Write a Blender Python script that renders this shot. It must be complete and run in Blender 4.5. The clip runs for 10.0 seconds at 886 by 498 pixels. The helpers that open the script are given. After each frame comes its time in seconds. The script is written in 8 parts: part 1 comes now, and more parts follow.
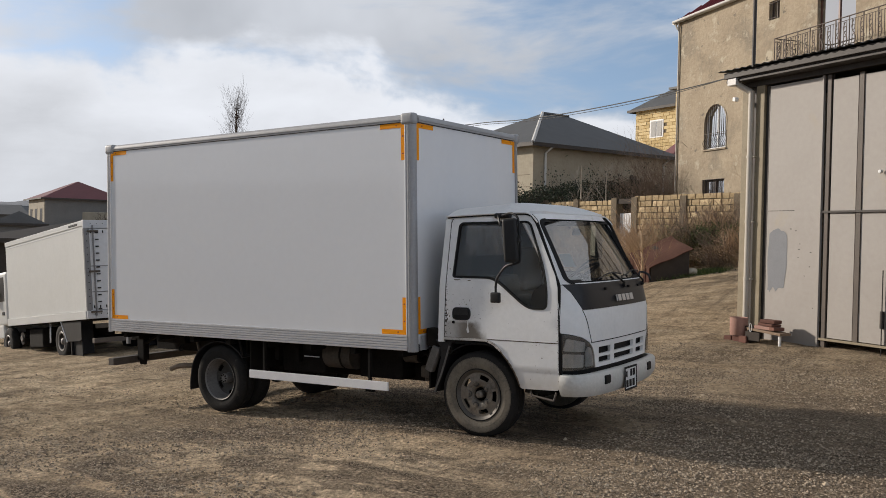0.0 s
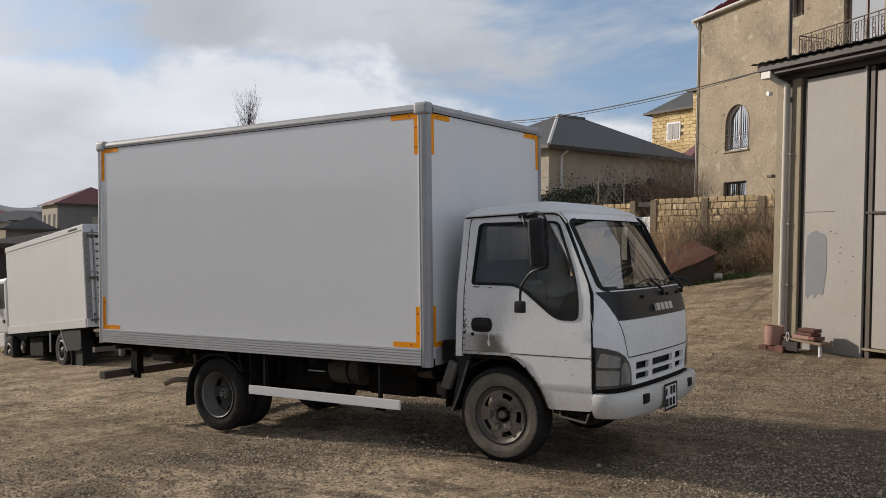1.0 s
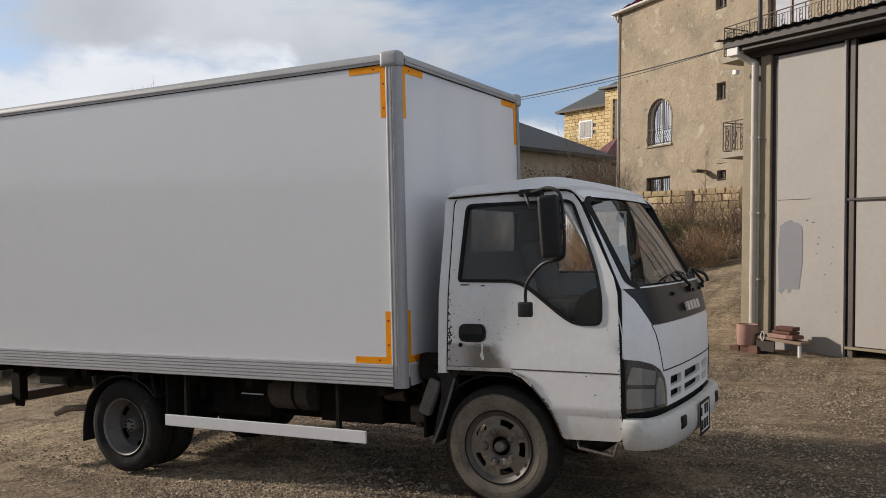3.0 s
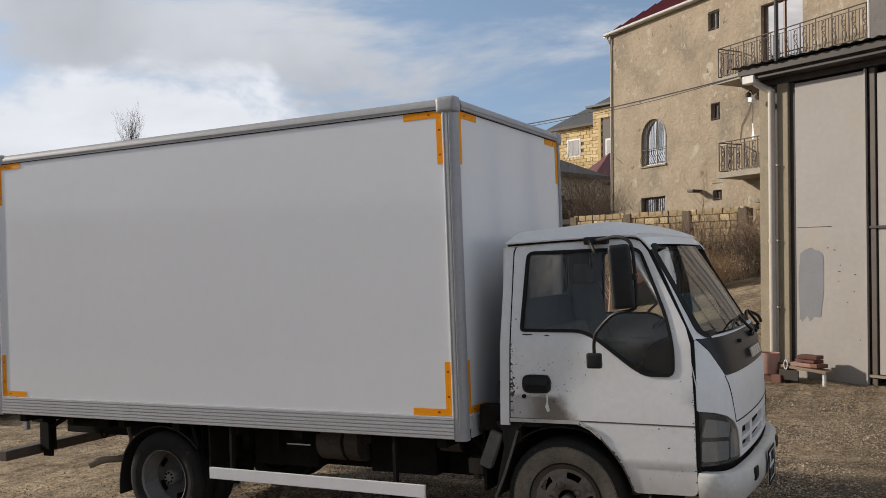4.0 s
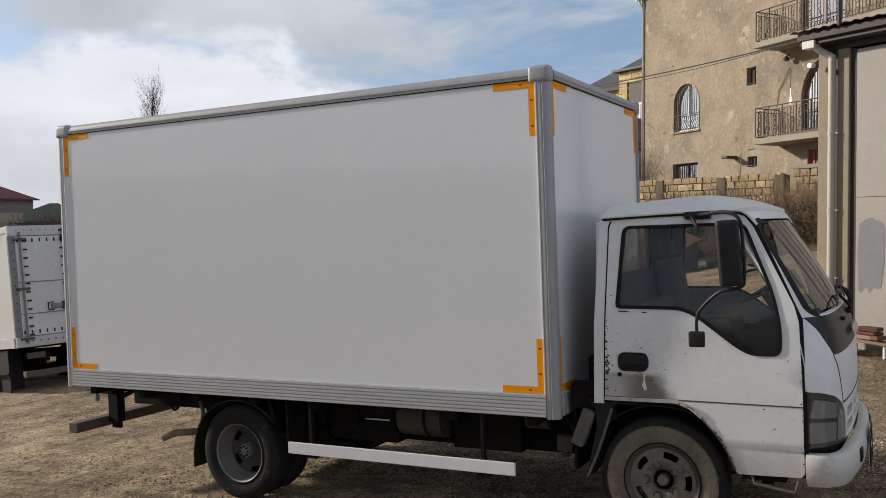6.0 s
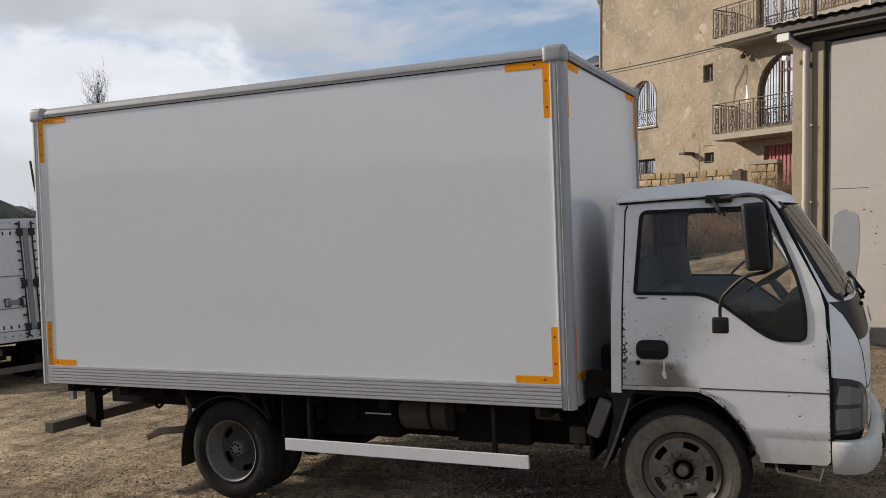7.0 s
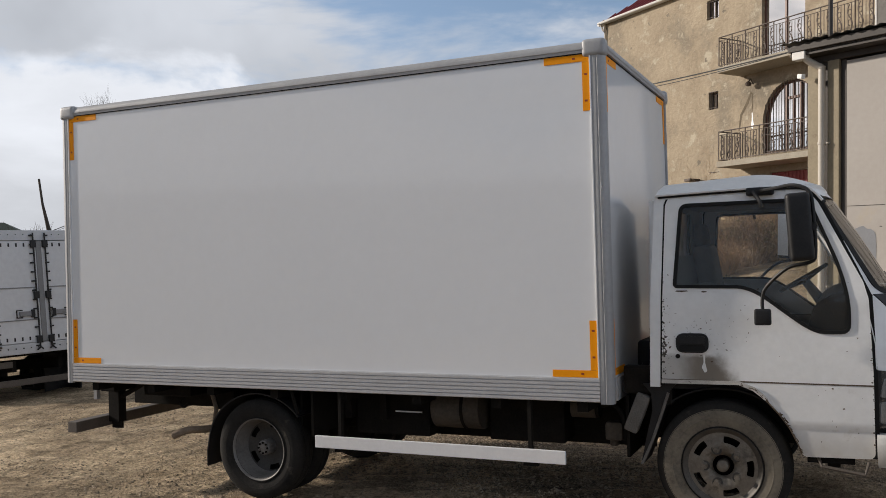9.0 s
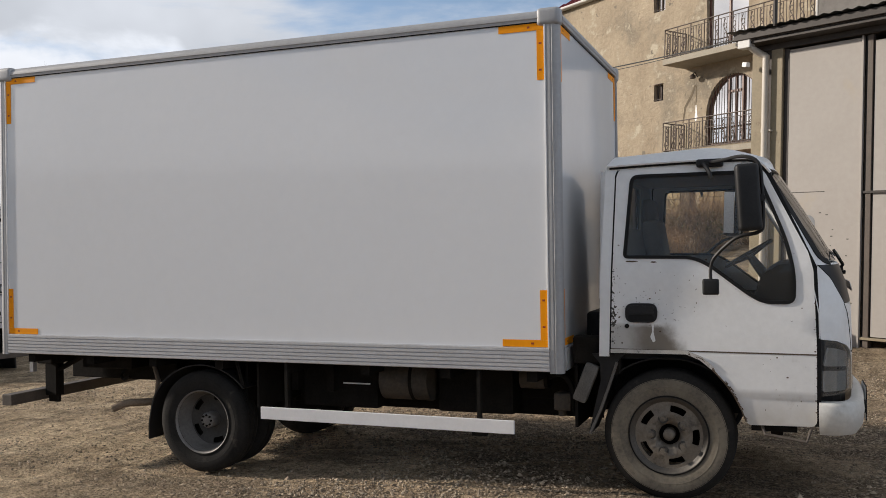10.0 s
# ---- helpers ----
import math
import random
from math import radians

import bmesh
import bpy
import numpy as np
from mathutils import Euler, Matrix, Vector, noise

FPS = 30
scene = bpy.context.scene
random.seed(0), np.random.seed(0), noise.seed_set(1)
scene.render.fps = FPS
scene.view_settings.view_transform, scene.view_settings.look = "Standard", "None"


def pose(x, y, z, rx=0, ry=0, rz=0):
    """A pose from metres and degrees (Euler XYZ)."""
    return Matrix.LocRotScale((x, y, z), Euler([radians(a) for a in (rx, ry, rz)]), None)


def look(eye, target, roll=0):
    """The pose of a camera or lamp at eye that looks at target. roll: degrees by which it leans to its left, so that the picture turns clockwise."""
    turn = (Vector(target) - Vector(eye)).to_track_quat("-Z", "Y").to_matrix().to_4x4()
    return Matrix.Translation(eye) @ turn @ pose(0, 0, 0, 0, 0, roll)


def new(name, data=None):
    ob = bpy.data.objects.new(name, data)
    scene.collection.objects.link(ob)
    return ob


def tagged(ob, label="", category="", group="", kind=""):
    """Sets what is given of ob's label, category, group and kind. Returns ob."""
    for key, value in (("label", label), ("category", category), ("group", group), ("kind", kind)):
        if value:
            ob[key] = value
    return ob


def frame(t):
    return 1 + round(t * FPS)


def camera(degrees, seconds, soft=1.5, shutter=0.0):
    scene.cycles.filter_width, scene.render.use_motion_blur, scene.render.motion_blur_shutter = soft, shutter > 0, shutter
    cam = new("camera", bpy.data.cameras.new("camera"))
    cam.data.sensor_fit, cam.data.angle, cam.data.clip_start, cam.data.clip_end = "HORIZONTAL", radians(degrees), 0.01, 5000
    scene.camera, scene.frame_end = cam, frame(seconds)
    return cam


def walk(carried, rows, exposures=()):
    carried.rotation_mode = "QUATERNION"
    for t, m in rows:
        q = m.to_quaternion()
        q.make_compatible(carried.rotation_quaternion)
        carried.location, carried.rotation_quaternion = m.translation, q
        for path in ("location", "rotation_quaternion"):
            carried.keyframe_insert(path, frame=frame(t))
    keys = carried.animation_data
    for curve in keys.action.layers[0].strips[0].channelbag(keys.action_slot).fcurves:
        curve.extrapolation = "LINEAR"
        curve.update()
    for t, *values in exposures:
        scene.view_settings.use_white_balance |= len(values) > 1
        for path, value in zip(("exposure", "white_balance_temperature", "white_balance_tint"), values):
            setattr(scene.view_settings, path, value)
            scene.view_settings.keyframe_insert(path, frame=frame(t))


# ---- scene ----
cam = camera(52.6, 10.0, soft=0.45)
# seconds, eye, a point ahead, lean
ROWS = [
    (0.0, (5.026, -7.176, 1.905), (-0.404, 1.221, 1.791), 1.38),
    (0.5, (4.844, -6.827, 1.909), (-0.707, 1.490, 1.909), 1.50),
    (1.0, (4.524, -6.474, 1.883), (-1.030, 1.842, 1.822), 1.27),
    (1.5, (4.243, -6.145, 1.866), (-1.241, 2.217, 1.834), 1.17),
    (2.0, (3.910, -5.788, 1.876), (-1.498, 2.623, 1.849), 1.41),
    (2.2, (3.742, -5.683, 1.869), (-1.480, 2.845, 1.882), 1.32),
    (3.3, (2.983, -5.303, 1.754), (-1.542, 3.615, 1.761), 0.40),
    (3.5, (2.854, -5.315, 1.801), (-1.611, 3.632, 1.924), 0.30),
    (4.0, (2.655, -5.467, 1.982), (-1.822, 3.473, 2.155), -0.14),
    (4.5, (2.615, -5.603, 2.096), (-1.675, 3.430, 2.130), 0.19),
    (5.0, (2.553, -5.686, 2.112), (-1.565, 3.426, 2.009), 0.57),
    (5.5, (2.391, -5.638, 2.078), (-1.992, 3.349, 1.915), 0.36),
    (5.7, (2.300, -5.598, 2.063), (-2.353, 3.251, 1.882), 0.02),
    (6.8, (1.746, -5.532, 1.984), (-2.590, 3.474, 1.686), -0.44),
    (7.0, (1.680, -5.539, 1.960), (-2.451, 3.565, 1.726), -0.16),
    (7.5, (1.588, -5.551, 1.906), (-2.407, 3.616, 1.831), 0.22),
    (8.0, (1.546, -5.591, 1.854), (-2.468, 3.568, 1.927), 0.09),
    (8.5, (1.497, -5.627, 1.793), (-2.576, 3.505, 1.941), 0.03),
    (9.0, (1.441, -5.633, 1.709), (-2.674, 3.480, 1.819), 0.39),
    (9.5, (1.402, -5.615, 1.624), (-2.550, 3.571, 1.604), 0.88),
    (10.0, (1.385, -5.598, 1.564), (-2.164, 3.751, 1.577), 1.17),
]
walk(cam, [(t, look(eye, ahead, roll)) for t, eye, ahead, roll in ROWS], [(0, -0.17), (0.5, -0.27), (2.2, -0.27), (3.5, -0.10), (4.0, -0.20), (4.5, -0.27), (5.5, -0.18), (7.5, -0.14), (8.5, -0.16), (9.5, -0.07), (10, 0.0)])

# ---- light ----
SUN_FROM = Vector((-0.935, -0.125, 0.335)).normalized()
world = bpy.data.worlds.new("sky")
scene.world = world
world.use_nodes = True
wn, wl = world.node_tree.nodes, world.node_tree.links
wn.clear()


def wnode(kind, **sets):
    n = wn.new(kind)
    for k, v in sets.items():
        n.inputs[k].default_value = v
    return n


sky = wn.new("ShaderNodeTexSky")
sky.sky_type = "NISHITA"
sky.sun_disc = False
sky.sun_elevation = math.asin(SUN_FROM.z)
sky.sun_rotation = math.atan2(SUN_FROM.x, SUN_FROM.y)
sky.air_density, sky.dust_density, sky.ozone_density = 1.0, 0.6, 2.0
wco = wn.new("ShaderNodeTexCoord")
wsep = wn.new("ShaderNodeSeparateXYZ")
wl.new(wco.outputs["Generated"], wsep.inputs[0])


def wmath(op, a, b):
    n = wn.new("ShaderNodeMath")
    n.operation = op
    for i, v in enumerate((a, b)):
        if isinstance(v, (int, float)):
            n.inputs[i].default_value = v
        else:
            wl.new(v, n.inputs[i])
    return n.outputs[0]


# a bank of cumulus low over the village, torn grey cloud above it, blue between
def wnoise(stretch, scale, detail, rough, distortion=0.0):
    m = wn.new("ShaderNodeMapping")
    m.inputs["Scale"].default_value = stretch
    wl.new(wco.outputs["Generated"], m.inputs[0])
    n = wnode("ShaderNodeTexNoise", Scale=scale, Detail=detail, Roughness=rough, Distortion=distortion)
    wl.new(m.outputs[0], n.inputs["Vector"])
    return n.outputs["Fac"]


def wrange(v, a, b, lo=0.0, hi=1.0, kind="SMOOTHSTEP"):
    n = wn.new("ShaderNodeMapRange")
    n.interpolation_type = kind
    for k, x in (("From Min", a), ("From Max", b), ("To Min", lo), ("To Max", hi)):
        n.inputs[k].default_value = x
    wl.new(v, n.inputs["Value"])
    return n.outputs[0]


billow = wnoise((1.0, 1.0, 1.6), 4.2, 9.0, 0.52, 0.2)
torn = wnoise((1.0, 1.0, 3.4), 3.1, 9.0, 0.56, 0.3)
high = wnoise((1.0, 1.0, 1.0), 1.7, 6.0, 0.5)
crest = wmath("ADD", wrange(wsep.outputs[0], -0.66, -0.30, 0.195, 0.13), wmath("MULTIPLY", wmath("SUBTRACT", billow, 0.5), 0.30))
depth_in = wmath("SUBTRACT", crest, wsep.outputs[2])
bank = wrange(depth_in, -0.012, 0.030)
streak = wrange(wmath("ADD", torn, wrange(wsep.outputs[0], -0.72, -0.25, 0.085, -0.035)), 0.42, 0.62, 0.0, 0.92)
overcast = wrange(wmath("ADD", high, wrange(wsep.outputs[2], 0.30, 0.55, 0.0, 0.26)), 0.52, 0.70, 0.0, 0.9)
covered = wmath("MAXIMUM", wmath("MAXIMUM", bank, streak), wmath("MULTIPLY", overcast, wrange(wsep.outputs[2], 0.28, 0.40)))
# bright crests, greyer bellies
lit = wmath("ADD", wrange(depth_in, 0.0, 0.17, 1.0, 0.70), wmath("MULTIPLY", wmath("SUBTRACT", torn, 0.5), 0.5))
# sky opposite the sun, out of view, raised to brighten front faces
away = wn.new("ShaderNodeVectorMath")
away.operation = "DOT_PRODUCT"
away.inputs[1].default_value = -SUN_FROM.x, -SUN_FROM.y, 0.0
wl.new(wco.outputs["Generated"], away.inputs[0])
# low visible band lifted over a dimmer upper sky, which deepens the shade
dull = wmath("MULTIPLY", wrange(high, 0.36, 0.62, 0.27, 0.44), wmath("MULTIPLY", wrange(away.outputs["Value"], -0.05, 0.80, 0.90, 3.0), wrange(wsep.outputs[2], 0.26, 0.42, 2.15, 1.0)))
tone = wn.new("ShaderNodeMix")
tone.data_type = "RGBA"
grey = wmath("ADD", wmath("MULTIPLY", lit, bank), wmath("MULTIPLY", dull, wmath("SUBTRACT", 1.0, bank)))
tone.blend_type = "MULTIPLY"
tone.inputs["Factor"].default_value = 1.0
tone.inputs["A"].default_value = (0.95, 0.98, 1.045, 1)
wl.new(grey, tone.inputs["B"])
# clear air as it is some way up the sky
raised = wn.new("ShaderNodeVectorMath")
raised.operation = "ADD"
raised.inputs[1].default_value = (0, 0, 0.22)
wl.new(wco.outputs["Generated"], raised.inputs[0])
wl.new(raised.outputs[0], sky.inputs[0])
blue = wn.new("ShaderNodeMix")
blue.data_type = "RGBA"
blue.inputs["Factor"].default_value = 1.0
blue.blend_type = "MULTIPLY"
wl.new(sky.outputs[0], blue.inputs["A"])
blue.inputs["B"].default_value = (0.265, 0.232, 0.203, 1)
skymix = wn.new("ShaderNodeMix")
skymix.data_type = "RGBA"
wl.new(covered, skymix.inputs["Factor"])
wl.new(blue.outputs["Result"], skymix.inputs["A"])
wl.new(tone.outputs["Result"], skymix.inputs["B"])
backg = wnode("ShaderNodeBackground", Strength=1.0)
wl.new(skymix.outputs["Result"], backg.inputs[0])
wout = wn.new("ShaderNodeOutputWorld")
wl.new(backg.outputs[0], wout.inputs[0])

sun = new("sun", bpy.data.lights.new("sun", "SUN"))
sun.data.energy, sun.data.angle, sun.data.color = 4.9, radians(2.5), (1.0, 0.90, 0.79)
sun.matrix_world = look(SUN_FROM * 60, (0, 0, 0))
scene.view_settings.exposure = 0.0


# ---- materials ----
def mat(name, a, b, scale=6.0, rough=0.6, metal=0.0, bump=0.0, bscale=60.0, coarse=0.5, rvar=0.1, spec=0.5, stretch=(1, 1, 1), island=0.0, spots=None, coat=0.0, swirl=0.0):
    """A surface whose colour drifts between a and b at two scales, with fine relief. spots: (colour, scale, threshold, softness) of stains."""
    m = bpy.data.materials.new(name)
    m.use_nodes = True
    nt, ln = m.node_tree.nodes, m.node_tree.links
    bs = nt["Principled BSDF"]
    bs.inputs["Metallic"].default_value = metal
    bs.inputs["Specular IOR Level"].default_value = spec
    bs.inputs["Coat Weight"].default_value = coat
    bs.inputs["Coat Roughness"].default_value = 0.12
    co = nt.new("ShaderNodeTexCoord")
    mp = nt.new("ShaderNodeMapping")
    mp.inputs["Scale"].default_value = stretch
    ln.new(co.outputs["Object"], mp.inputs[0])

    def noise_at(s, detail=6.0, rg=0.6):
        n = nt.new("ShaderNodeTexNoise")
        n.inputs["Scale"].default_value, n.inputs["Detail"].default_value, n.inputs["Roughness"].default_value = s, detail, rg
        ln.new(mp.outputs[0], n.inputs["Vector"])
        return n.outputs["Fac"]

    def arith(op, x, y):
        n = nt.new("ShaderNodeMath")
        n.operation = op
        n.use_clamp = op == "ADD"
        for i, v in enumerate((x, y)):
            if isinstance(v, (int, float)):
                n.inputs[i].default_value = v
            else:
                ln.new(v, n.inputs[i])
        return n.outputs[0]

    big, fine = noise_at(scale), noise_at(scale * 9)
    f = arith("ADD", arith("MULTIPLY", big, coarse), arith("MULTIPLY", fine, 1 - coarse))
    if island:
        oi = nt.new("ShaderNodeObjectInfo")
        ge = nt.new("ShaderNodeNewGeometry")
        f = arith("ADD", arith("MULTIPLY", f, 1 - island), arith("MULTIPLY", arith("FRACT", arith("ADD", oi.outputs["Random"], ge.outputs["Random Per Island"]), 0), island))
    rp = nt.new("ShaderNodeValToRGB")
    rp.color_ramp.elements[0].position, rp.color_ramp.elements[0].color = 0.32, (*a, 1)
    rp.color_ramp.elements[1].position, rp.color_ramp.elements[1].color = 0.68, (*b, 1)
    ln.new(f, rp.inputs[0])
    out = rp.outputs[0]
    for colour, s, thr, soft in spots or ():
        r2 = nt.new("ShaderNodeValToRGB")
        r2.color_ramp.elements[0].position, r2.color_ramp.elements[0].color = thr, (0, 0, 0, 1)
        r2.color_ramp.elements[1].position, r2.color_ramp.elements[1].color = min(1, thr + soft), (1, 1, 1, 1)
        ln.new(noise_at(s, 8.0, 0.65), r2.inputs[0])
        mx = nt.new("ShaderNodeMix")
        mx.data_type = "RGBA"
        ln.new(r2.outputs[0], mx.inputs["Factor"])
        ln.new(out, mx.inputs["A"])
        mx.inputs["B"].default_value = (*colour, 1)
        out = mx.outputs["Result"]
    ln.new(out, bs.inputs["Base Color"])
    ln.new(arith("ADD", rough - rvar / 2, arith("MULTIPLY", fine, rvar)), bs.inputs["Roughness"])
    if bump:
        bp = nt.new("ShaderNodeBump")
        bp.inputs["Strength"].default_value, bp.inputs["Distance"].default_value = min(1, bump), 0.01 if bump <= 1 else 0.01 * bump
        relief = noise_at(bscale, 8.0, 0.65)
        relief.node.inputs["Distortion"].default_value = swirl
        ln.new(relief, bp.inputs["Height"])
        ln.new(bp.outputs[0], bs.inputs["Normal"])
    return m


def glass_mat(name, tint, dust=0.0, ior=1.5):
    m = bpy.data.materials.new(name)
    m.use_nodes = True
    nt, ln = m.node_tree.nodes, m.node_tree.links
    nt.clear()
    tr, gl, mx, fr = nt.new("ShaderNodeBsdfTransparent"), nt.new("ShaderNodeBsdfGlossy"), nt.new("ShaderNodeMixShader"), nt.new("ShaderNodeFresnel")
    tr.inputs[0].default_value = (*tint, 1)
    gl.inputs["Roughness"].default_value = 0.03
    fr.inputs["IOR"].default_value = ior
    ln.new(fr.outputs[0], mx.inputs[0])
    ln.new(tr.outputs[0], mx.inputs[1])
    ln.new(gl.outputs[0], mx.inputs[2])
    # a film of dust on the pane, its paleness also standing for sky sheen
    df, m2, nz, co = nt.new("ShaderNodeBsdfDiffuse"), nt.new("ShaderNodeMixShader"), nt.new("ShaderNodeTexNoise"), nt.new("ShaderNodeTexCoord")
    df.inputs[0].default_value = (0.55, 0.54, 0.51, 1)
    nz.inputs["Scale"].default_value, nz.inputs["Detail"].default_value = 5.0, 6.0
    ln.new(co.outputs["Object"], nz.inputs["Vector"])
    k = nt.new("ShaderNodeMath")
    k.operation = "MULTIPLY"
    k.inputs[1].default_value = dust * 2
    ln.new(nz.outputs["Fac"], k.inputs[0])
    ln.new(k.outputs[0], m2.inputs[0])
    ln.new(mx.outputs[0], m2.inputs[1])
    ln.new(df.outputs[0], m2.inputs[2])
    out = nt.new("ShaderNodeOutputMaterial")
    ln.new(m2.outputs[0], out.inputs[0])
    return m


def worn_door(name):
    """White door paint, worn to filler under the handle and chipped along the edges."""
    m = mat(name, (0.72, 0.725, 0.725), (0.82, 0.825, 0.825), 2.5, 0.38, 0, 0.04, 25, spots=[((0.42, 0.39, 0.34), 3.2, 0.66, 0.16)])
    nt, ln = m.node_tree.nodes, m.node_tree.links
    bs = nt["Principled BSDF"]
    co, sp = nt.new("ShaderNodeTexCoord"), nt.new("ShaderNodeSeparateXYZ")
    ln.new(co.outputs["Object"], sp.inputs[0])
    x, z = sp.outputs[0], sp.outputs[2]

    def do(op, *vs):
        n = nt.new("ShaderNodeMath")
        n.operation = op
        for i, v in enumerate(vs):
            if isinstance(v, (int, float)):
                n.inputs[i].default_value = v
            else:
                ln.new(v, n.inputs[i])
        return n.outputs[0]

    def soft(v, a, b):
        n = nt.new("ShaderNodeMapRange")
        n.interpolation_type = "SMOOTHSTEP"
        n.inputs["From Min"].default_value, n.inputs["From Max"].default_value = a, b
        ln.new(v, n.inputs["Value"])
        return n.outputs[0]

    def grainy(s, d=8.0):
        n = nt.new("ShaderNodeTexNoise")
        n.inputs["Scale"].default_value, n.inputs["Detail"].default_value, n.inputs["Roughness"].default_value = s, d, 0.65
        ln.new(co.outputs["Object"], n.inputs["Vector"])
        return n.outputs["Fac"]

    def over(f, colour):
        mx = nt.new("ShaderNodeMix")
        mx.data_type = "RGBA"
        ln.new(f, mx.inputs["Factor"])
        ln.new(bs.inputs["Base Color"].links[0].from_socket, mx.inputs["A"])
        mx.inputs["B"].default_value = (*colour, 1)
        ln.new(mx.outputs["Result"], bs.inputs["Base Color"])

    wob = do("MULTIPLY", do("SUBTRACT", grainy(14), 0.5), 0.10)
    xx, zz = do("ADD", x, wob), do("ADD", z, do("MULTIPLY", wob, 0.6))
    slant = do("ADD", xx, do("MULTIPLY", zz, 0.55))
    body = do("MULTIPLY", do("SUBTRACT", 1.0, soft(slant, 1.30, 1.44)), do("MULTIPLY", do("SUBTRACT", 1.0, soft(zz, 1.085, 1.125)), soft(z, 0.946, 0.952)))
    body = do("MULTIPLY", body, do("ADD", do("MULTIPLY", soft(xx, 0.48, 0.64), 0.45), 0.5))
    over(body, (0.17, 0.145, 0.115))
    low_dirt = do("MULTIPLY", do("SUBTRACT", 1.0, soft(z, 0.52, 0.74)), do("MULTIPLY", grainy(5), 0.9))
    over(low_dirt, (0.36, 0.32, 0.26))
    # chips where edges get knocked
    fine = grainy(38)
    wear = do("SUBTRACT", 1.0, soft(do("ABSOLUTE", do("SUBTRACT", x, 0.425)), 0.0, 0.035))
    wear = do("MAXIMUM", do("MULTIPLY", wear, do("SUBTRACT", 1.0, soft(z, 1.25, 1.75))), do("MULTIPLY", soft(x, 1.590, 1.615), do("SUBTRACT", 0.7, soft(z, 1.0, 1.4))))
    hand = do("MULTIPLY", do("SUBTRACT", 1.0, soft(do("ABSOLUTE", do("SUBTRACT", x, 0.68)), 0.1, 0.38)), do("SUBTRACT", 1.0, soft(do("ABSOLUTE", do("SUBTRACT", z, 1.2)), 0.05, 0.2)))
    wear = do("ADD", do("MULTIPLY", wear, 0.18), do("MULTIPLY", hand, 0.055))
    over(soft(do("ADD", fine, wear), 0.705, 0.72), (0.055, 0.045, 0.038))
    return m


PANEL = mat("white_panel", (0.71, 0.727, 0.755), (0.74, 0.757, 0.785), 1.2, 0.075, 0, 0.015, 2.0, rvar=0.02)
ALU = mat("grey_aluminium", (0.30, 0.304, 0.315), (0.38, 0.384, 0.395), 5, 0.55, 0.15, 0.05, 300)
RIBS = mat("ribbed_aluminium", (0.45, 0.455, 0.475), (0.55, 0.555, 0.575), 4, 0.45, 0.3, 0.05, 300)
BRIGHT = mat("bright_edge", (0.75, 0.75, 0.75), (0.8, 0.8, 0.8), 5, 0.4, 0.2)
TAPE = mat("orange_reflective_tape", (0.86, 0.29, 0.003), (0.90, 0.34, 0.006), 20, 0.5, spec=0.15)
TAPE_MARK = mat("red_print", (0.25, 0.03, 0.01), (0.3, 0.04, 0.01), 20, 0.5)
CABWHITE = mat("cab_paint", (0.72, 0.725, 0.725), (0.82, 0.825, 0.825), 2.5, 0.38, 0, 0.04, 25, spots=[((0.42, 0.39, 0.34), 3.2, 0.66, 0.16), ((0.10, 0.085, 0.07), 17, 0.755, 0.02)])
ROOFWHITE = mat("cab_roof_paint", (0.70, 0.70, 0.70), (0.82, 0.82, 0.81), 3.5, 0.45, 0, 0.08, 18, spots=[((0.35, 0.33, 0.30), 5, 0.66, 0.2)])
BUMPERWHITE = mat("bumper_paint", (0.46, 0.45, 0.42), (0.63, 0.62, 0.59), 3.5, 0.45, 0, 0.05, 30, spots=[((0.30, 0.27, 0.22), 4.0, 0.56, 0.2), ((0.12, 0.11, 0.1), 14, 0.76, 0.02)])
RUST = mat("dark_rust", (0.05, 0.035, 0.025), (0.13, 0.09, 0.06), 20, 0.8, 0, 0.3, 90)
BLACK = mat("black_plastic", (0.009, 0.009, 0.010), (0.022, 0.022, 0.023), 12, 0.5, 0, 0.06, 150, spec=0.3)
RUBBER = mat("black_seal", (0.006, 0.006, 0.006), (0.014, 0.014, 0.014), 12, 0.6, spec=0.2)
BLACKPANEL = mat("dark_grey_front", (0.012, 0.012, 0.013), (0.026, 0.026, 0.028), 6, 0.4, 0, 0.02, 90, spec=0.3)
TYRE = mat("dusty_tyre", (0.07, 0.061, 0.049), (0.20, 0.174, 0.134), 6, 0.85, 0, 0.2, 60, spots=[((0.20, 0.175, 0.135), 4.5, 0.50, 0.25), ((0.03, 0.028, 0.025), 9, 0.6, 0.15)])
TYRE2 = mat("worn_tyre", (0.010, 0.010, 0.010), (0.028, 0.026, 0.024), 8, 0.85, 0, 0.25, 50, spec=0.2, spots=[((0.12, 0.105, 0.085), 6, 0.62, 0.2)])
SCUFF = mat("scuffed_lip", (0.36, 0.34, 0.31), (0.60, 0.585, 0.56), 14, 0.6, 0, 0.2, 80, spots=[((0.07, 0.055, 0.045), 22, 0.60, 0.05)])
# shade inside the dished wheels is put into a darker steel
DISHDARK = mat("shaded_disc_steel", (0.04, 0.038, 0.036), (0.085, 0.08, 0.074), 7, 0.7, 0.1, 0.1, 70)
WORNRUBBER = mat("dusty_grey_rubber", (0.075, 0.07, 0.064), (0.18, 0.17, 0.157), 14, 0.85, 0, 0.3, 40)
RIMDARK = mat("dark_dusty_rim", (0.045, 0.04, 0.035), (0.105, 0.094, 0.08), 8, 0.55, 0.2, 0.15, 60)
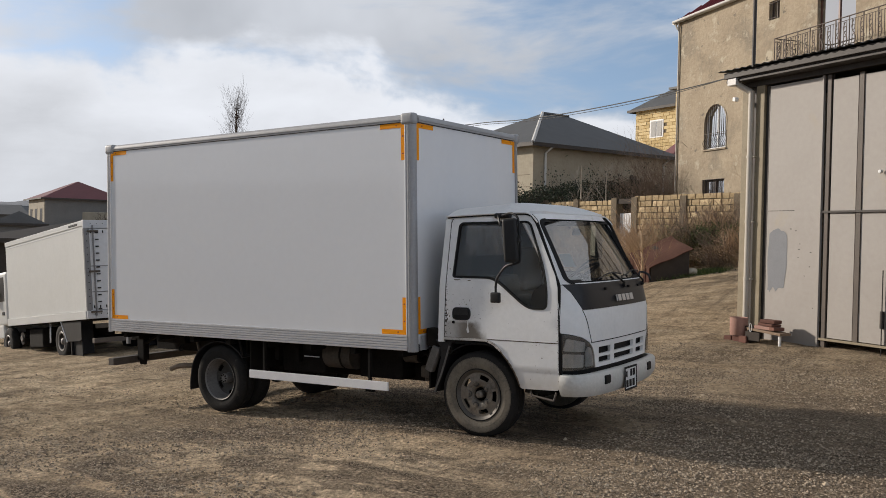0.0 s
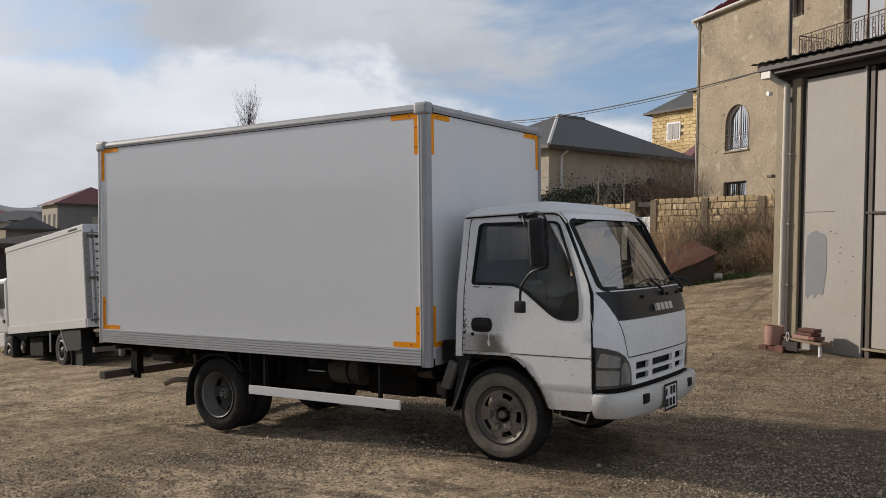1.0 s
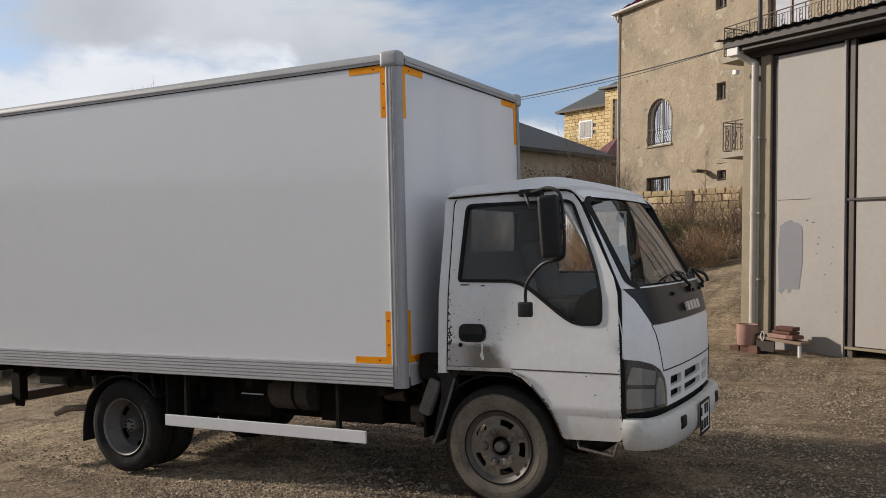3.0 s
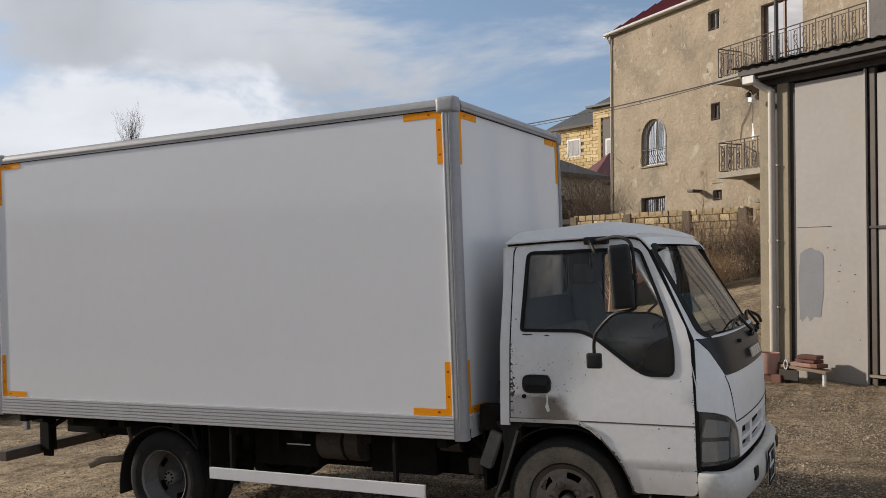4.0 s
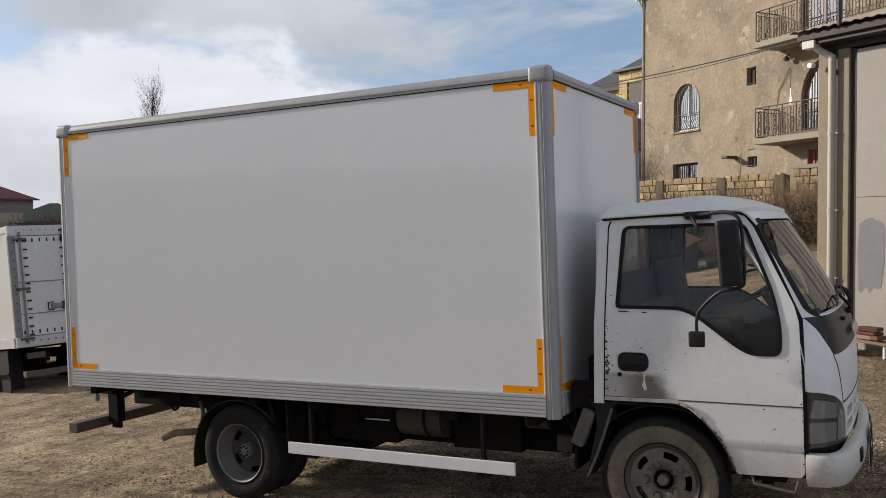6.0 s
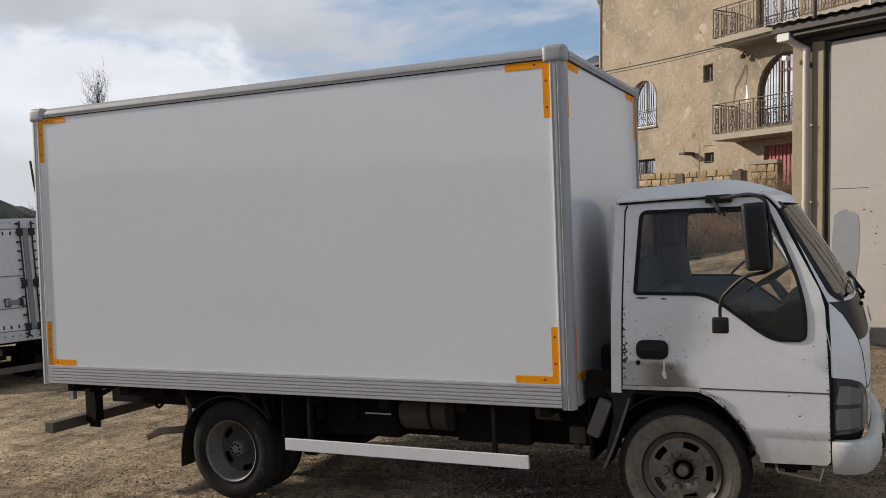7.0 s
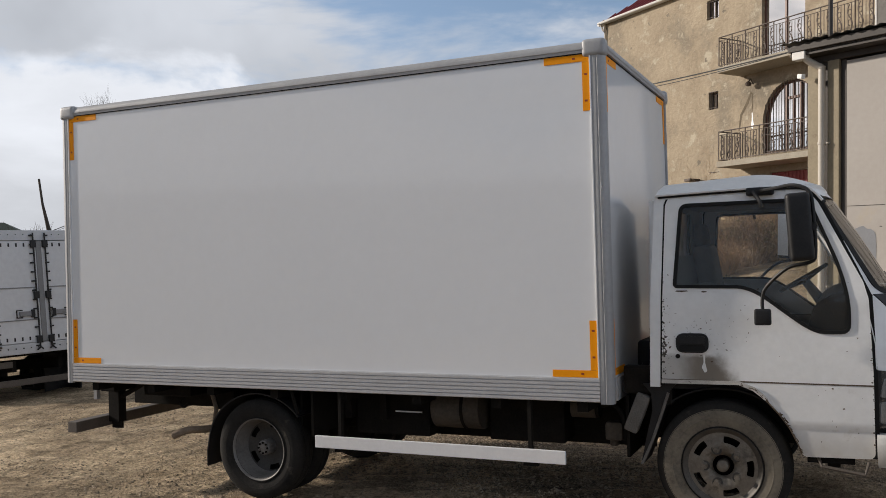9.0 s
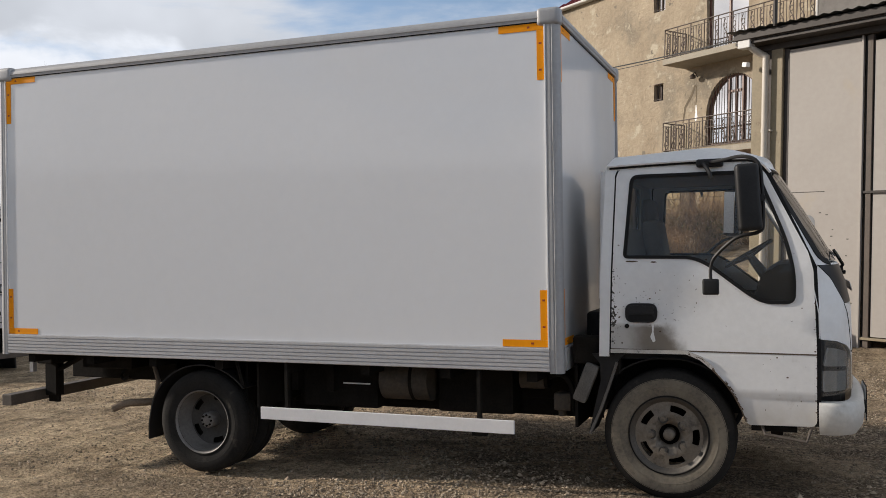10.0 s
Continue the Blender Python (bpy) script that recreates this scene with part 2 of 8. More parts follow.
RIM = mat("dusty_steel_rim", (0.115, 0.099, 0.08), (0.235, 0.208, 0.172), 7, 0.5, 0.2, 0.2, 70, spots=[((0.05, 0.042, 0.034), 10, 0.56, 0.15)])
RIM2 = mat("grey_steel_rim", (0.12, 0.115, 0.11), (0.24, 0.23, 0.22), 6, 0.55, 0.25, 0.1, 70)
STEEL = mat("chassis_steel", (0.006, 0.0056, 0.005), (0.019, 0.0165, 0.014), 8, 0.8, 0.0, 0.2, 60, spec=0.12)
TANK = mat("dusty_tank", (0.04, 0.034, 0.028), (0.105, 0.088, 0.07), 5, 0.75, 0.1, 0.2, 50, spots=[((0.05, 0.04, 0.03), 6, 0.6, 0.2)])
EXHAUST = mat("dusty_rusted_pipe", (0.13, 0.095, 0.065), (0.26, 0.20, 0.145), 9, 0.85, 0, 0.3, 60)
BARSTEEL = mat("painted_bar", (0.055, 0.045, 0.038), (0.11, 0.09, 0.074), 8, 0.7, 0.0, 0.1, 70)
GUARD = mat("white_guard", (0.70, 0.70, 0.71), (0.78, 0.78, 0.79), 6, 0.45)
GLASS = glass_mat("cab_glass", (0.95, 0.95, 0.93), 0.055, 1.42)
REARGLASS = glass_mat("dirty_rear_glass", (0.75, 0.74, 0.72), 0.55, 1.42)
SCREEN = glass_mat("screen_glass", (0.50, 0.58, 0.59), 0.02, 2.7)
SCREENCLEAR = glass_mat("lamp_cover", (0.9, 0.91, 0.91), 0.06, 1.7)
PANE = glass_mat("window_glass", (0.75, 0.78, 0.78), 0.0)
LENS = mat("lamp_reflector", (0.50, 0.50, 0.50), (0.70, 0.70, 0.70), 26, 0.22, 0.45, 0.25, 60, coat=0.8)
LENSDARK = mat("lamp_smoke", (0.05, 0.05, 0.052), (0.10, 0.10, 0.102), 14, 0.2, 0.3, coat=1.0)
MIRRORGLASS = mat("mirror_glass", (0.8, 0.8, 0.8), (0.82, 0.82, 0.82), 4, 0.03, 1.0)
SEAT = mat("grey_seat_cloth", (0.16, 0.152, 0.14), (0.24, 0.23, 0.215), 12, 0.9, 0, 0.2, 200)
DASH = mat("dark_dashboard", (0.014, 0.014, 0.015), (0.03, 0.03, 0.031), 9, 0.75, 0, 0.1, 150, spec=0.2)
LINING = mat("grey_cab_lining", (0.17, 0.163, 0.152), (0.24, 0.232, 0.218), 5, 0.85)
DOORTRIM = mat("grey_inner_trim", (0.055, 0.052, 0.048), (0.085, 0.08, 0.075), 6, 0.8)
PLATEWHITE = mat("plate_white", (0.62, 0.62, 0.62), (0.72, 0.72, 0.72), 10, 0.5)
CHROME = mat("silver_letters", (0.55, 0.55, 0.56), (0.66, 0.66, 0.67), 10, 0.3, 0.7)
STICKER = mat("pale_blue_sticker", (0.45, 0.62, 0.66), (0.55, 0.70, 0.74), 8, 0.5)
PAPER = mat("white_paper", (0.72, 0.72, 0.70), (0.8, 0.8, 0.79), 8, 0.8)


# ---- mesh helpers ----
def part(name, bm, material, parent=None, label="", smooth=False, recalc=True):
    """One mesh object of a bmesh, under a thing or a part."""
    if recalc:
        bmesh.ops.recalc_face_normals(bm, faces=bm.faces[:])
    me = bpy.data.meshes.new(name)
    bm.to_mesh(me)
    bm.free()
    for m in material if isinstance(material, (list, tuple)) else (material,):
        me.materials.append(m)
    if smooth:
        me.polygons.foreach_set("use_smooth", [True] * len(me.polygons))
        me.set_sharp_from_angle(angle=radians(smooth if smooth is not True else 40))
    ob = new(name, me)
    ob.parent = parent
    if label:
        ob["label"] = label
    return ob


def thing(name, label, category, m=None, group=""):
    ob = new(name)
    ob.empty_display_size = 0.1
    if m is not None:
        ob.matrix_world = m
    return tagged(ob, label, category, group)


def box(bm, x0, x1, y0, y1, z0, z1, bev=0.0, m=None, seg=2):
    vs = [bm.verts.new((x, y, z)) for x in (x0, x1) for y in (y0, y1) for z in (z0, z1)]
    fs = [bm.faces.new([vs[i] for i in q]) for q in ((0, 1, 3, 2), (4, 6, 7, 5), (0, 4, 5, 1), (2, 3, 7, 6), (0, 2, 6, 4), (1, 5, 7, 3))]
    if m is not None:
        bmesh.ops.transform(bm, matrix=m, verts=vs)
    if bev:
        es = list({e for f in fs for e in f.edges})
        bmesh.ops.bevel(bm, geom=es, offset=bev, segments=seg, affect="EDGES", profile=0.6)
    return bm


def boxm(x0, x1, y0, y1, z0, z1, bev=0.0, m=None, seg=2):
    return box(bmesh.new(), x0, x1, y0, y1, z0, z1, bev, m, seg)


def cyl(bm, p0, p1, r0, r1=None, seg=20, caps=True):
    r1 = r0 if r1 is None else r1
    p0, p1 = Vector(p0), Vector(p1)
    q = (p1 - p0).to_track_quat("Z", "Y")
    rings = []
    for p, r in ((p0, r0), (p1, r1)):
        rings.append([bm.verts.new(p + q @ Vector((r * math.cos(2 * math.pi * i / seg), r * math.sin(2 * math.pi * i / seg), 0))) for i in range(seg)])
    for i in range(seg):
        j = (i + 1) % seg
        bm.faces.new((rings[0][i], rings[0][j], rings[1][j], rings[1][i]))
    if caps:
        bm.faces.new(rings[0][::-1])
        bm.faces.new(rings[1])
    return bm


def tube(bm, pts, r, seg=10, closed=False):
    """A round bar along points; r may be a list."""
    pts = [Vector(p) for p in pts]
    rs = r if isinstance(r, (list, tuple)) else [r] * len(pts)
    rings, ref = [], None
    for k, p in enumerate(pts):
        a = pts[k - 1] if k else (pts[-1] if closed else p)
        b = pts[k + 1] if k + 1 < len(pts) else (pts[0] if closed else p)
        d = (b - a).normalized()
        if ref is None:
            ref = d.orthogonal().normalized()
        ref = (ref - d * ref.dot(d)).normalized()
        o = d.cross(ref)
        rings.append([bm.verts.new(p + (ref * math.cos(2 * math.pi * i / seg) + o * math.sin(2 * math.pi * i / seg)) * rs[k]) for i in range(seg)])
    n = len(rings)
    for k in range(n if closed else n - 1):
        for i in range(seg):
            j = (i + 1) % seg
            bm.faces.new((rings[k][i], rings[k][j], rings[(k + 1) % n][j], rings[(k + 1) % n][i]))
    if not closed:
        bm.faces.new(rings[0][::-1])
        bm.faces.new(rings[-1])
    return bm


def curve_pts(pts, n=6):
    """Smooth points through the given ones."""
    pts = [Vector(p) for p in pts]
    out = []
    for i in range(len(pts) - 1):
        p0, p1, p2, p3 = pts[max(0, i - 1)], pts[i], pts[i + 1], pts[min(len(pts) - 1, i + 2)]
        for k in range(n):
            t = k / n
            out.append(0.5 * (2 * p1 + (p2 - p0) * t + (2 * p0 - 5 * p1 + 4 * p2 - p3) * t * t + (3 * p1 - p0 - 3 * p2 + p3) * t ** 3))
    return out + [pts[-1]]


def prism(bm, poly, place, a, b):
    """A flat outline drawn out from a to b; place(u, v, w) gives the point."""
    lo = [bm.verts.new(place(u, v, a)) for u, v in poly]
    hi = [bm.verts.new(place(u, v, b)) for u, v in poly]
    bm.faces.new(lo[::-1])
    bm.faces.new(hi)
    for i in range(len(poly)):
        j = (i + 1) % len(poly)
        bm.faces.new((lo[i], lo[j], hi[j], hi[i]))
    return bm


def lathe(bm, profile, axis_point, seg=48, closed=False, arc=(0, 2 * math.pi)):
    """Turns (radius, y) points about a line along y through axis_point."""
    c = Vector(axis_point)
    full = abs(arc[1] - arc[0] - 2 * math.pi) < 1e-6
    n = seg if full else seg + 1
    rings = []
    for i in range(n):
        a = arc[0] + (arc[1] - arc[0]) * i / seg
        rings.append([bm.verts.new(c + Vector((r * math.cos(a), y, r * math.sin(a)))) for r, y in profile])
    m = len(profile)
    for i in range(seg):
        j = (i + 1) % n
        for k in range(m if closed else m - 1):
            l = (k + 1) % m
            bm.faces.new((rings[i][k], rings[i][l], rings[j][l], rings[j][k]))
    return bm


def rounded(points, r, n=5):
    """An outline with its corners rounded; r one radius or one a corner."""
    out, m = [], len(points)
    for i, p in enumerate(points):
        p = Vector(p)
        rad = r[i] if isinstance(r, (list, tuple)) else r
        a, b = Vector(points[i - 1]), Vector(points[(i + 1) % m])
        da, db = (a - p), (b - p)
        la, lb = min(rad, da.length * 0.48), min(rad, db.length * 0.48)
        s, e = p + da.normalized() * la, p + db.normalized() * lb
        if rad <= 1e-6:
            out.append(tuple(p))
            continue
        for k in range(n + 1):
            t = k / n
            out.append(tuple((1 - t) ** 2 * s + 2 * t * (1 - t) * p + t * t * e))
    return out


def sheet(outline, holes, place, thick, cuts_u=(), cuts_v=()):
    """A bent plate with thickness: outline and holes in (u, v), place(u, v, depth) gives the point."""
    bm = bmesh.new()
    for loop in [outline, *holes]:
        vs = [bm.verts.new((u, v, 0)) for u, v in loop]
        for i in range(len(vs)):
            bm.edges.new((vs[i], vs[(i + 1) % len(vs)]))
    bmesh.ops.triangle_fill(bm, use_beauty=True, use_dissolve=False, edges=bm.edges[:])
    for axis, cuts in ((0, cuts_u), (1, cuts_v)):
        for c in cuts:
            co, no = [0, 0, 0], [0, 0, 0]
            co[axis], no[axis] = c, 1
            bmesh.ops.bisect_plane(bm, geom=bm.verts[:] + bm.edges[:] + bm.faces[:], plane_co=co, plane_no=no, dist=1e-5)
    bm.verts.index_update()
    flat = [(v.co.x, v.co.y) for v in bm.verts]
    tris = [[v.index for v in f.verts] for f in bm.faces]
    rim = [(e.verts[0].index, e.verts[1].index) for e in bm.edges if len(e.link_faces) == 1]
    bm.free()
    bm = bmesh.new()
    hi = [bm.verts.new(place(u, v, 0.0)) for u, v in flat]
    for t in tris:
        bm.faces.new([hi[i] for i in t])
    if thick:
        lo = [bm.verts.new(place(u, v, thick)) for u, v in flat]
        for t in tris:
            bm.faces.new([lo[i] for i in t[::-1]])
        for a, b in rim:
            bm.faces.new((hi[a], hi[b], lo[b], lo[a]))
    return bm


def band(loop, inner, place, thick, lift=0.0):
    """A flat ring between two outlines with as many points each, standing off the surface by lift."""
    bm = bmesh.new()
    n = len(loop)
    a = [bm.verts.new(place(u, v, -lift)) for u, v in loop]
    b = [bm.verts.new(place(u, v, -lift)) for u, v in inner]
    c = [bm.verts.new(place(u, v, thick)) for u, v in loop]
    d = [bm.verts.new(place(u, v, thick)) for u, v in inner]
    for i in range(n):
        j = (i + 1) % n
        for q in ((a[i], a[j], b[j], b[i]), (c[i], d[i], d[j], c[j]), (a[i], c[i], c[j], a[j]), (b[i], b[j], d[j], d[i])):
            bm.faces.new(q)
    return bm


def shrunk(loop, k):
    """The outline drawn in by k."""
    n = len(loop)
    area = sum(loop[i - 1][0] * loop[i][1] - loop[i][0] * loop[i - 1][1] for i in range(n))
    sgn = 1 if area > 0 else -1
    out = []
    for i in range(n):
        p, a, b = Vector(loop[i]), Vector(loop[i - 1]), Vector(loop[(i + 1) % n])
        t = (b - a).normalized()
        out.append(tuple(p + Vector((-t.y, t.x)) * k * sgn))
    return out


def steps(a, b, n):
    return [a + (b - a) * i / n for i in range(n + 1)]


# ---- ground ----
def ground_z(x, y):
    """The height of the yard: it falls away behind the truck and climbs towards the houses."""
    if x > 0.5:
        z = 0.0315 + 0.03 * min(x - 0.5, 30)
    elif x > -8:
        z = 0.063 * x
    else:
        z = -0.504 + 0.092 * max(x + 8, -10) + 0.02 * max(min(x + 18, 0), -60)
    z += 0.0117 * max(min(y, 30), -30)
    if y > 2:
        z += 0.0051 * (y - 2) ** 2 if y < 12 else 0.51 + 0.095 * (min(y, 60) - 12)
        k = min(1.0, max(0.0, (y - 8.5) / 6.0))
        z += k * k * (3 - 2 * k) * max(-0.16, min(0.30, 0.085 * (x + 3.2)))
    return z


def bumps(x, y):
    n = noise.noise
    return 0.022 * n(Vector((x * 0.9, y * 0.9, 3))) + 0.015 * n(Vector((x * 2.7, y * 2.7, 7))) + 0.010 * n(Vector((x * 8, y * 8, 1))) + 0.016 * n(Vector((x * 1.1 + y * 0.5, y * 4.2 - x * 0.8, 5)))


def dirt_mat():
    """Packed dirt with patches of gravel: cells of stone, darker and paler drifts, ruts."""
    m = bpy.data.materials.new("gravel_dirt")
    m.use_nodes = True
    nt, ln = m.node_tree.nodes, m.node_tree.links
    bs = nt["Principled BSDF"]
    bs.inputs["Roughness"].default_value, bs.inputs["Specular IOR Level"].default_value = 0.95, 0.15
    co = nt.new("ShaderNodeTexCoord")

    def tex(kind, scale, stretch=None, turn=0.0, **kw):
        n = nt.new(kind)
        n.inputs["Scale"].default_value = scale
        for k, v in kw.items():
            n.inputs[k].default_value = v
        mp = nt.new("ShaderNodeMapping")
        mp.inputs["Scale"].default_value = stretch or (1, 1, 1)
        mp.inputs["Rotation"].default_value = (0, 0, radians(turn))
        ln.new(co.outputs["Object"], mp.inputs[0])
        ln.new(mp.outputs[0], n.inputs["Vector"])
        return n

    def ramp(src, *stops):
        r = nt.new("ShaderNodeValToRGB")
        while len(r.color_ramp.elements) < len(stops):
            r.color_ramp.elements.new(0.5)
        for e, (p, c) in zip(r.color_ramp.elements, stops):
            e.position, e.color = p, (*c, 1) if not isinstance(c, float) else (c, c, c, 1)
        ln.new(src, r.inputs[0])
        return r.outputs[0]

    def mix(f, a, b, blend="MIX"):
        n = nt.new("ShaderNodeMix")
        n.data_type, n.blend_type = "RGBA", blend
        for s, v in (("Factor", f), ("A", a), ("B", b)):
            if isinstance(v, (int, float)):
                n.inputs[s].default_value = v
            elif isinstance(v, tuple):
                n.inputs[s].default_value = (*v, 1)
            else:
                ln.new(v, n.inputs[s])
        return n.outputs["Result"]

    drift = tex("ShaderNodeTexNoise", 0.30, Detail=5.0, Roughness=0.55).outputs["Fac"]
    rut = tex("ShaderNodeTexNoise", 0.75, (0.55, 2.9, 1), 12, Detail=7.0, Roughness=0.62, Distortion=0.6).outputs["Fac"]
    clump = tex("ShaderNodeTexNoise", 7.0, Detail=5.0, Roughness=0.65).outputs["Fac"]
    fine = tex("ShaderNodeTexNoise", 26.0, Detail=8.0, Roughness=0.75).outputs["Fac"]
    # stones of two sizes, packed close: each its own tone, dark joints between
    stones = []
    for size, wob in ((34.0, 0.9), (72.0, 1.0)):
        cells = tex("ShaderNodeTexVoronoi", size, Randomness=wob)
        tone = ramp(cells.outputs["Color"], (0.05, (0.115, 0.086, 0.06)), (0.40, (0.27, 0.205, 0.145)), (0.70, (0.42, 0.33, 0.24)), (1.0, (0.64, 0.53, 0.40)))
        gap = ramp(cells.outputs["Distance"], (0.34, 1.0), (0.74, 0.18))
        stones.append((mix(1.0, tone, gap, "MULTIPLY"), gap))
    stone = mix(ramp(clump, (0.44, 0.0), (0.56, 1.0)), stones[1][0], stones[0][0])
    gap = mix(ramp(clump, (0.44, 0.0), (0.56, 1.0)), stones[1][1], stones[0][1])
    # dust: pale where wheels have ground it, browner elsewhere
    dust = ramp(drift, (0.36, (0.36, 0.265, 0.172)), (0.50, (0.49, 0.372, 0.247)), (0.64, (0.61, 0.478, 0.33)))
    dust = mix(1.0, dust, ramp(clump, (0.34, 0.62), (0.50, 1.0), (0.66, 1.22)), "MULTIPLY")
    dust = mix(1.0, dust, ramp(fine, (0.36, 0.42), (0.50, 1.0), (0.64, 1.4)), "MULTIPLY")
    dust = mix(ramp(rut, (0.30, 0.40), (0.40, 0.0)), dust, (0.15, 0.11, 0.075))
    # gravel lies in drifts between the wheel tracks
    lie = nt.new("ShaderNodeMath")
    lie.operation = "ADD"
    ln.new(rut, lie.inputs[0])
    ln.new(tex("ShaderNodeTexNoise", 0.62, Detail=7.0, Roughness=0.66).outputs["Fac"], lie.inputs[1])
    keep = ramp(lie.outputs[0], (0.86, 1.0), (1.02, 0.55), (1.16, 0.06))
    # stone replaces dust with growing x, which darkens the ground there
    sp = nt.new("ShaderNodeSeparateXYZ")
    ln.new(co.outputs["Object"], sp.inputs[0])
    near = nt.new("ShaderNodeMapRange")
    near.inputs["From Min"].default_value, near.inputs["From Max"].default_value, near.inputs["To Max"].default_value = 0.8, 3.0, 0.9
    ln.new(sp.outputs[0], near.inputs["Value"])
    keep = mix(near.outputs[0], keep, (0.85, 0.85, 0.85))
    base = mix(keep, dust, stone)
    # the track up to the houses is sandier
    up = nt.new("ShaderNodeMapRange")
    up.inputs["From Min"].default_value, up.inputs["From Max"].default_value, up.inputs["To Max"].default_value = 3.0, 7.0, 0.62
    ln.new(sp.outputs[1], up.inputs["Value"])
    back = nt.new("ShaderNodeMapRange")
    back.inputs["From Min"].default_value, back.inputs["From Max"].default_value, back.inputs["To Max"].default_value = -1.8, -4.2, 0.80
    ln.new(sp.outputs[0], back.inputs["Value"])
    both = nt.new("ShaderNodeMath")
    both.operation = "MAXIMUM"
    ln.new(up.outputs[0], both.inputs[0])
    ln.new(back.outputs[0], both.inputs[1])
    track = tex("ShaderNodeTexNoise", 0.9, (3.2, 0.5, 1), -24, Detail=7.0, Roughness=0.68, Distortion=0.4).outputs["Fac"]
    sand = ramp(tex("ShaderNodeTexNoise", 1.5, (0.8, 1.7, 1), 8, Detail=9.0, Roughness=0.72).outputs["Fac"], (0.36, (0.27, 0.20, 0.125)), (0.50, (0.50, 0.388, 0.255)), (0.64, (0.72, 0.58, 0.40)))
    sand = mix(1.0, sand, ramp(clump, (0.34, 0.62), (0.50, 1.0), (0.66, 1.25)), "MULTIPLY")
    sand = mix(1.0, sand, ramp(fine, (0.38, 0.4), (0.50, 1.0), (0.63, 1.35)), "MULTIPLY")
    sand = mix(1.0, sand, ramp(track, (0.36, 0.45), (0.5, 1.0), (0.64, 1.2)), "MULTIPLY")
    sand = mix(ramp(clump, (0.48, 0.0), (0.68, 0.55)), sand, stones[0][0])
    base = mix(both.outputs[0], base, sand)
    ln.new(base, bs.inputs["Base Color"])
    b0, b1, b2 = nt.new("ShaderNodeBump"), nt.new("ShaderNodeBump"), nt.new("ShaderNodeBump")
    b0.inputs["Strength"].default_value, b0.inputs["Distance"].default_value = 1.0, 0.05
    ln.new(clump, b0.inputs["Height"])
    ln.new(b0.outputs[0], b1.inputs["Normal"])
    b1.inputs["Strength"].default_value, b1.inputs["Distance"].default_value = 1.0, 0.030
    b2.inputs["Strength"].default_value, b2.inputs["Distance"].default_value = 1.0, 0.020
    ln.new(fine, b1.inputs["Height"])
    ln.new(gap, b2.inputs["Height"])
    ln.new(b1.outputs[0], b2.inputs["Normal"])
    ln.new(b2.outputs[0], bs.inputs["Normal"])
    return m


DIRT = dirt_mat()


def ground_sheet():
    """One sheet, fine round the truck and coarse out to the horizon."""
    near_x, near_y = steps(-15, 8, 330), steps(-9, 20, 460)
    far = [22, 25, 30, 38, 50, 70, 110, 180, 320, 700, 1500]
    xs = sorted([-14 - f for f in far] + near_x + [9, 11, 14, 18] + [8 + f for f in far])
    ys = sorted([-4 - f for f in far] + near_y + [20 + f for f in (1, 2.5, 5, 9, 14, 20, 30, 50, 90, 160, 300, 700, 1500)])
    bm = bmesh.new()
    grid = []
    for x in xs:
        row = []
        for y in ys:
            z = ground_z(x, y)
            if -15 <= x <= 8 and -9 <= y <= 20:
                z += bumps(x, y)
            row.append(bm.verts.new((x, y, z)))
        grid.append(row)
    for i in range(len(xs) - 1):
        for j in range(len(ys) - 1):
            bm.faces.new((grid[i][j], grid[i + 1][j], grid[i + 1][j + 1], grid[i][j + 1]))
    ob = part("ground", bm, DIRT, smooth=180, recalc=False)
    tagged(ob, "dry brown gravel and dirt yard with ruts", "ground", kind="structure")


ground_sheet()
UNSEENWALL = mat("unseen_block_wall", (0.13, 0.122, 0.108), (0.20, 0.188, 0.168), 1.2, 0.95, 0, 0.5, 14)


def add_unseen_wall():
    """An unseen wall added behind the walk to darken reflections and fill light."""
    bm = bmesh.new()
    box(bm, -34.0, 26.0, -17.3, -17.0, -3.0, 3.4)
    for k in range(16):
        box(bm, -34.0 + 4.0 * k, -33.6 + 4.0 * k, -16.999, -16.85, -3.0, 3.5, 0.01)
    tagged(part("wall_south", bm, UNSEENWALL), "unseen grey block wall with piers, added behind the walk", "wall", kind="structure")


add_unseen_wall()

# ================= the truck =================
# x forward, y away from the walk, z up, on the truck's own slope
TRUCK = pose(0, 0, 0, 0.67, -1.861, 0)
truck = thing("box_truck", "white cab-over truck with a plain white cargo box on gravel", "truck", TRUCK)
WIDE = 2.16  # far side of the cargo box
X0, X1 = -4.55, 0.12
ZB, ZT = 0.79, 3.116


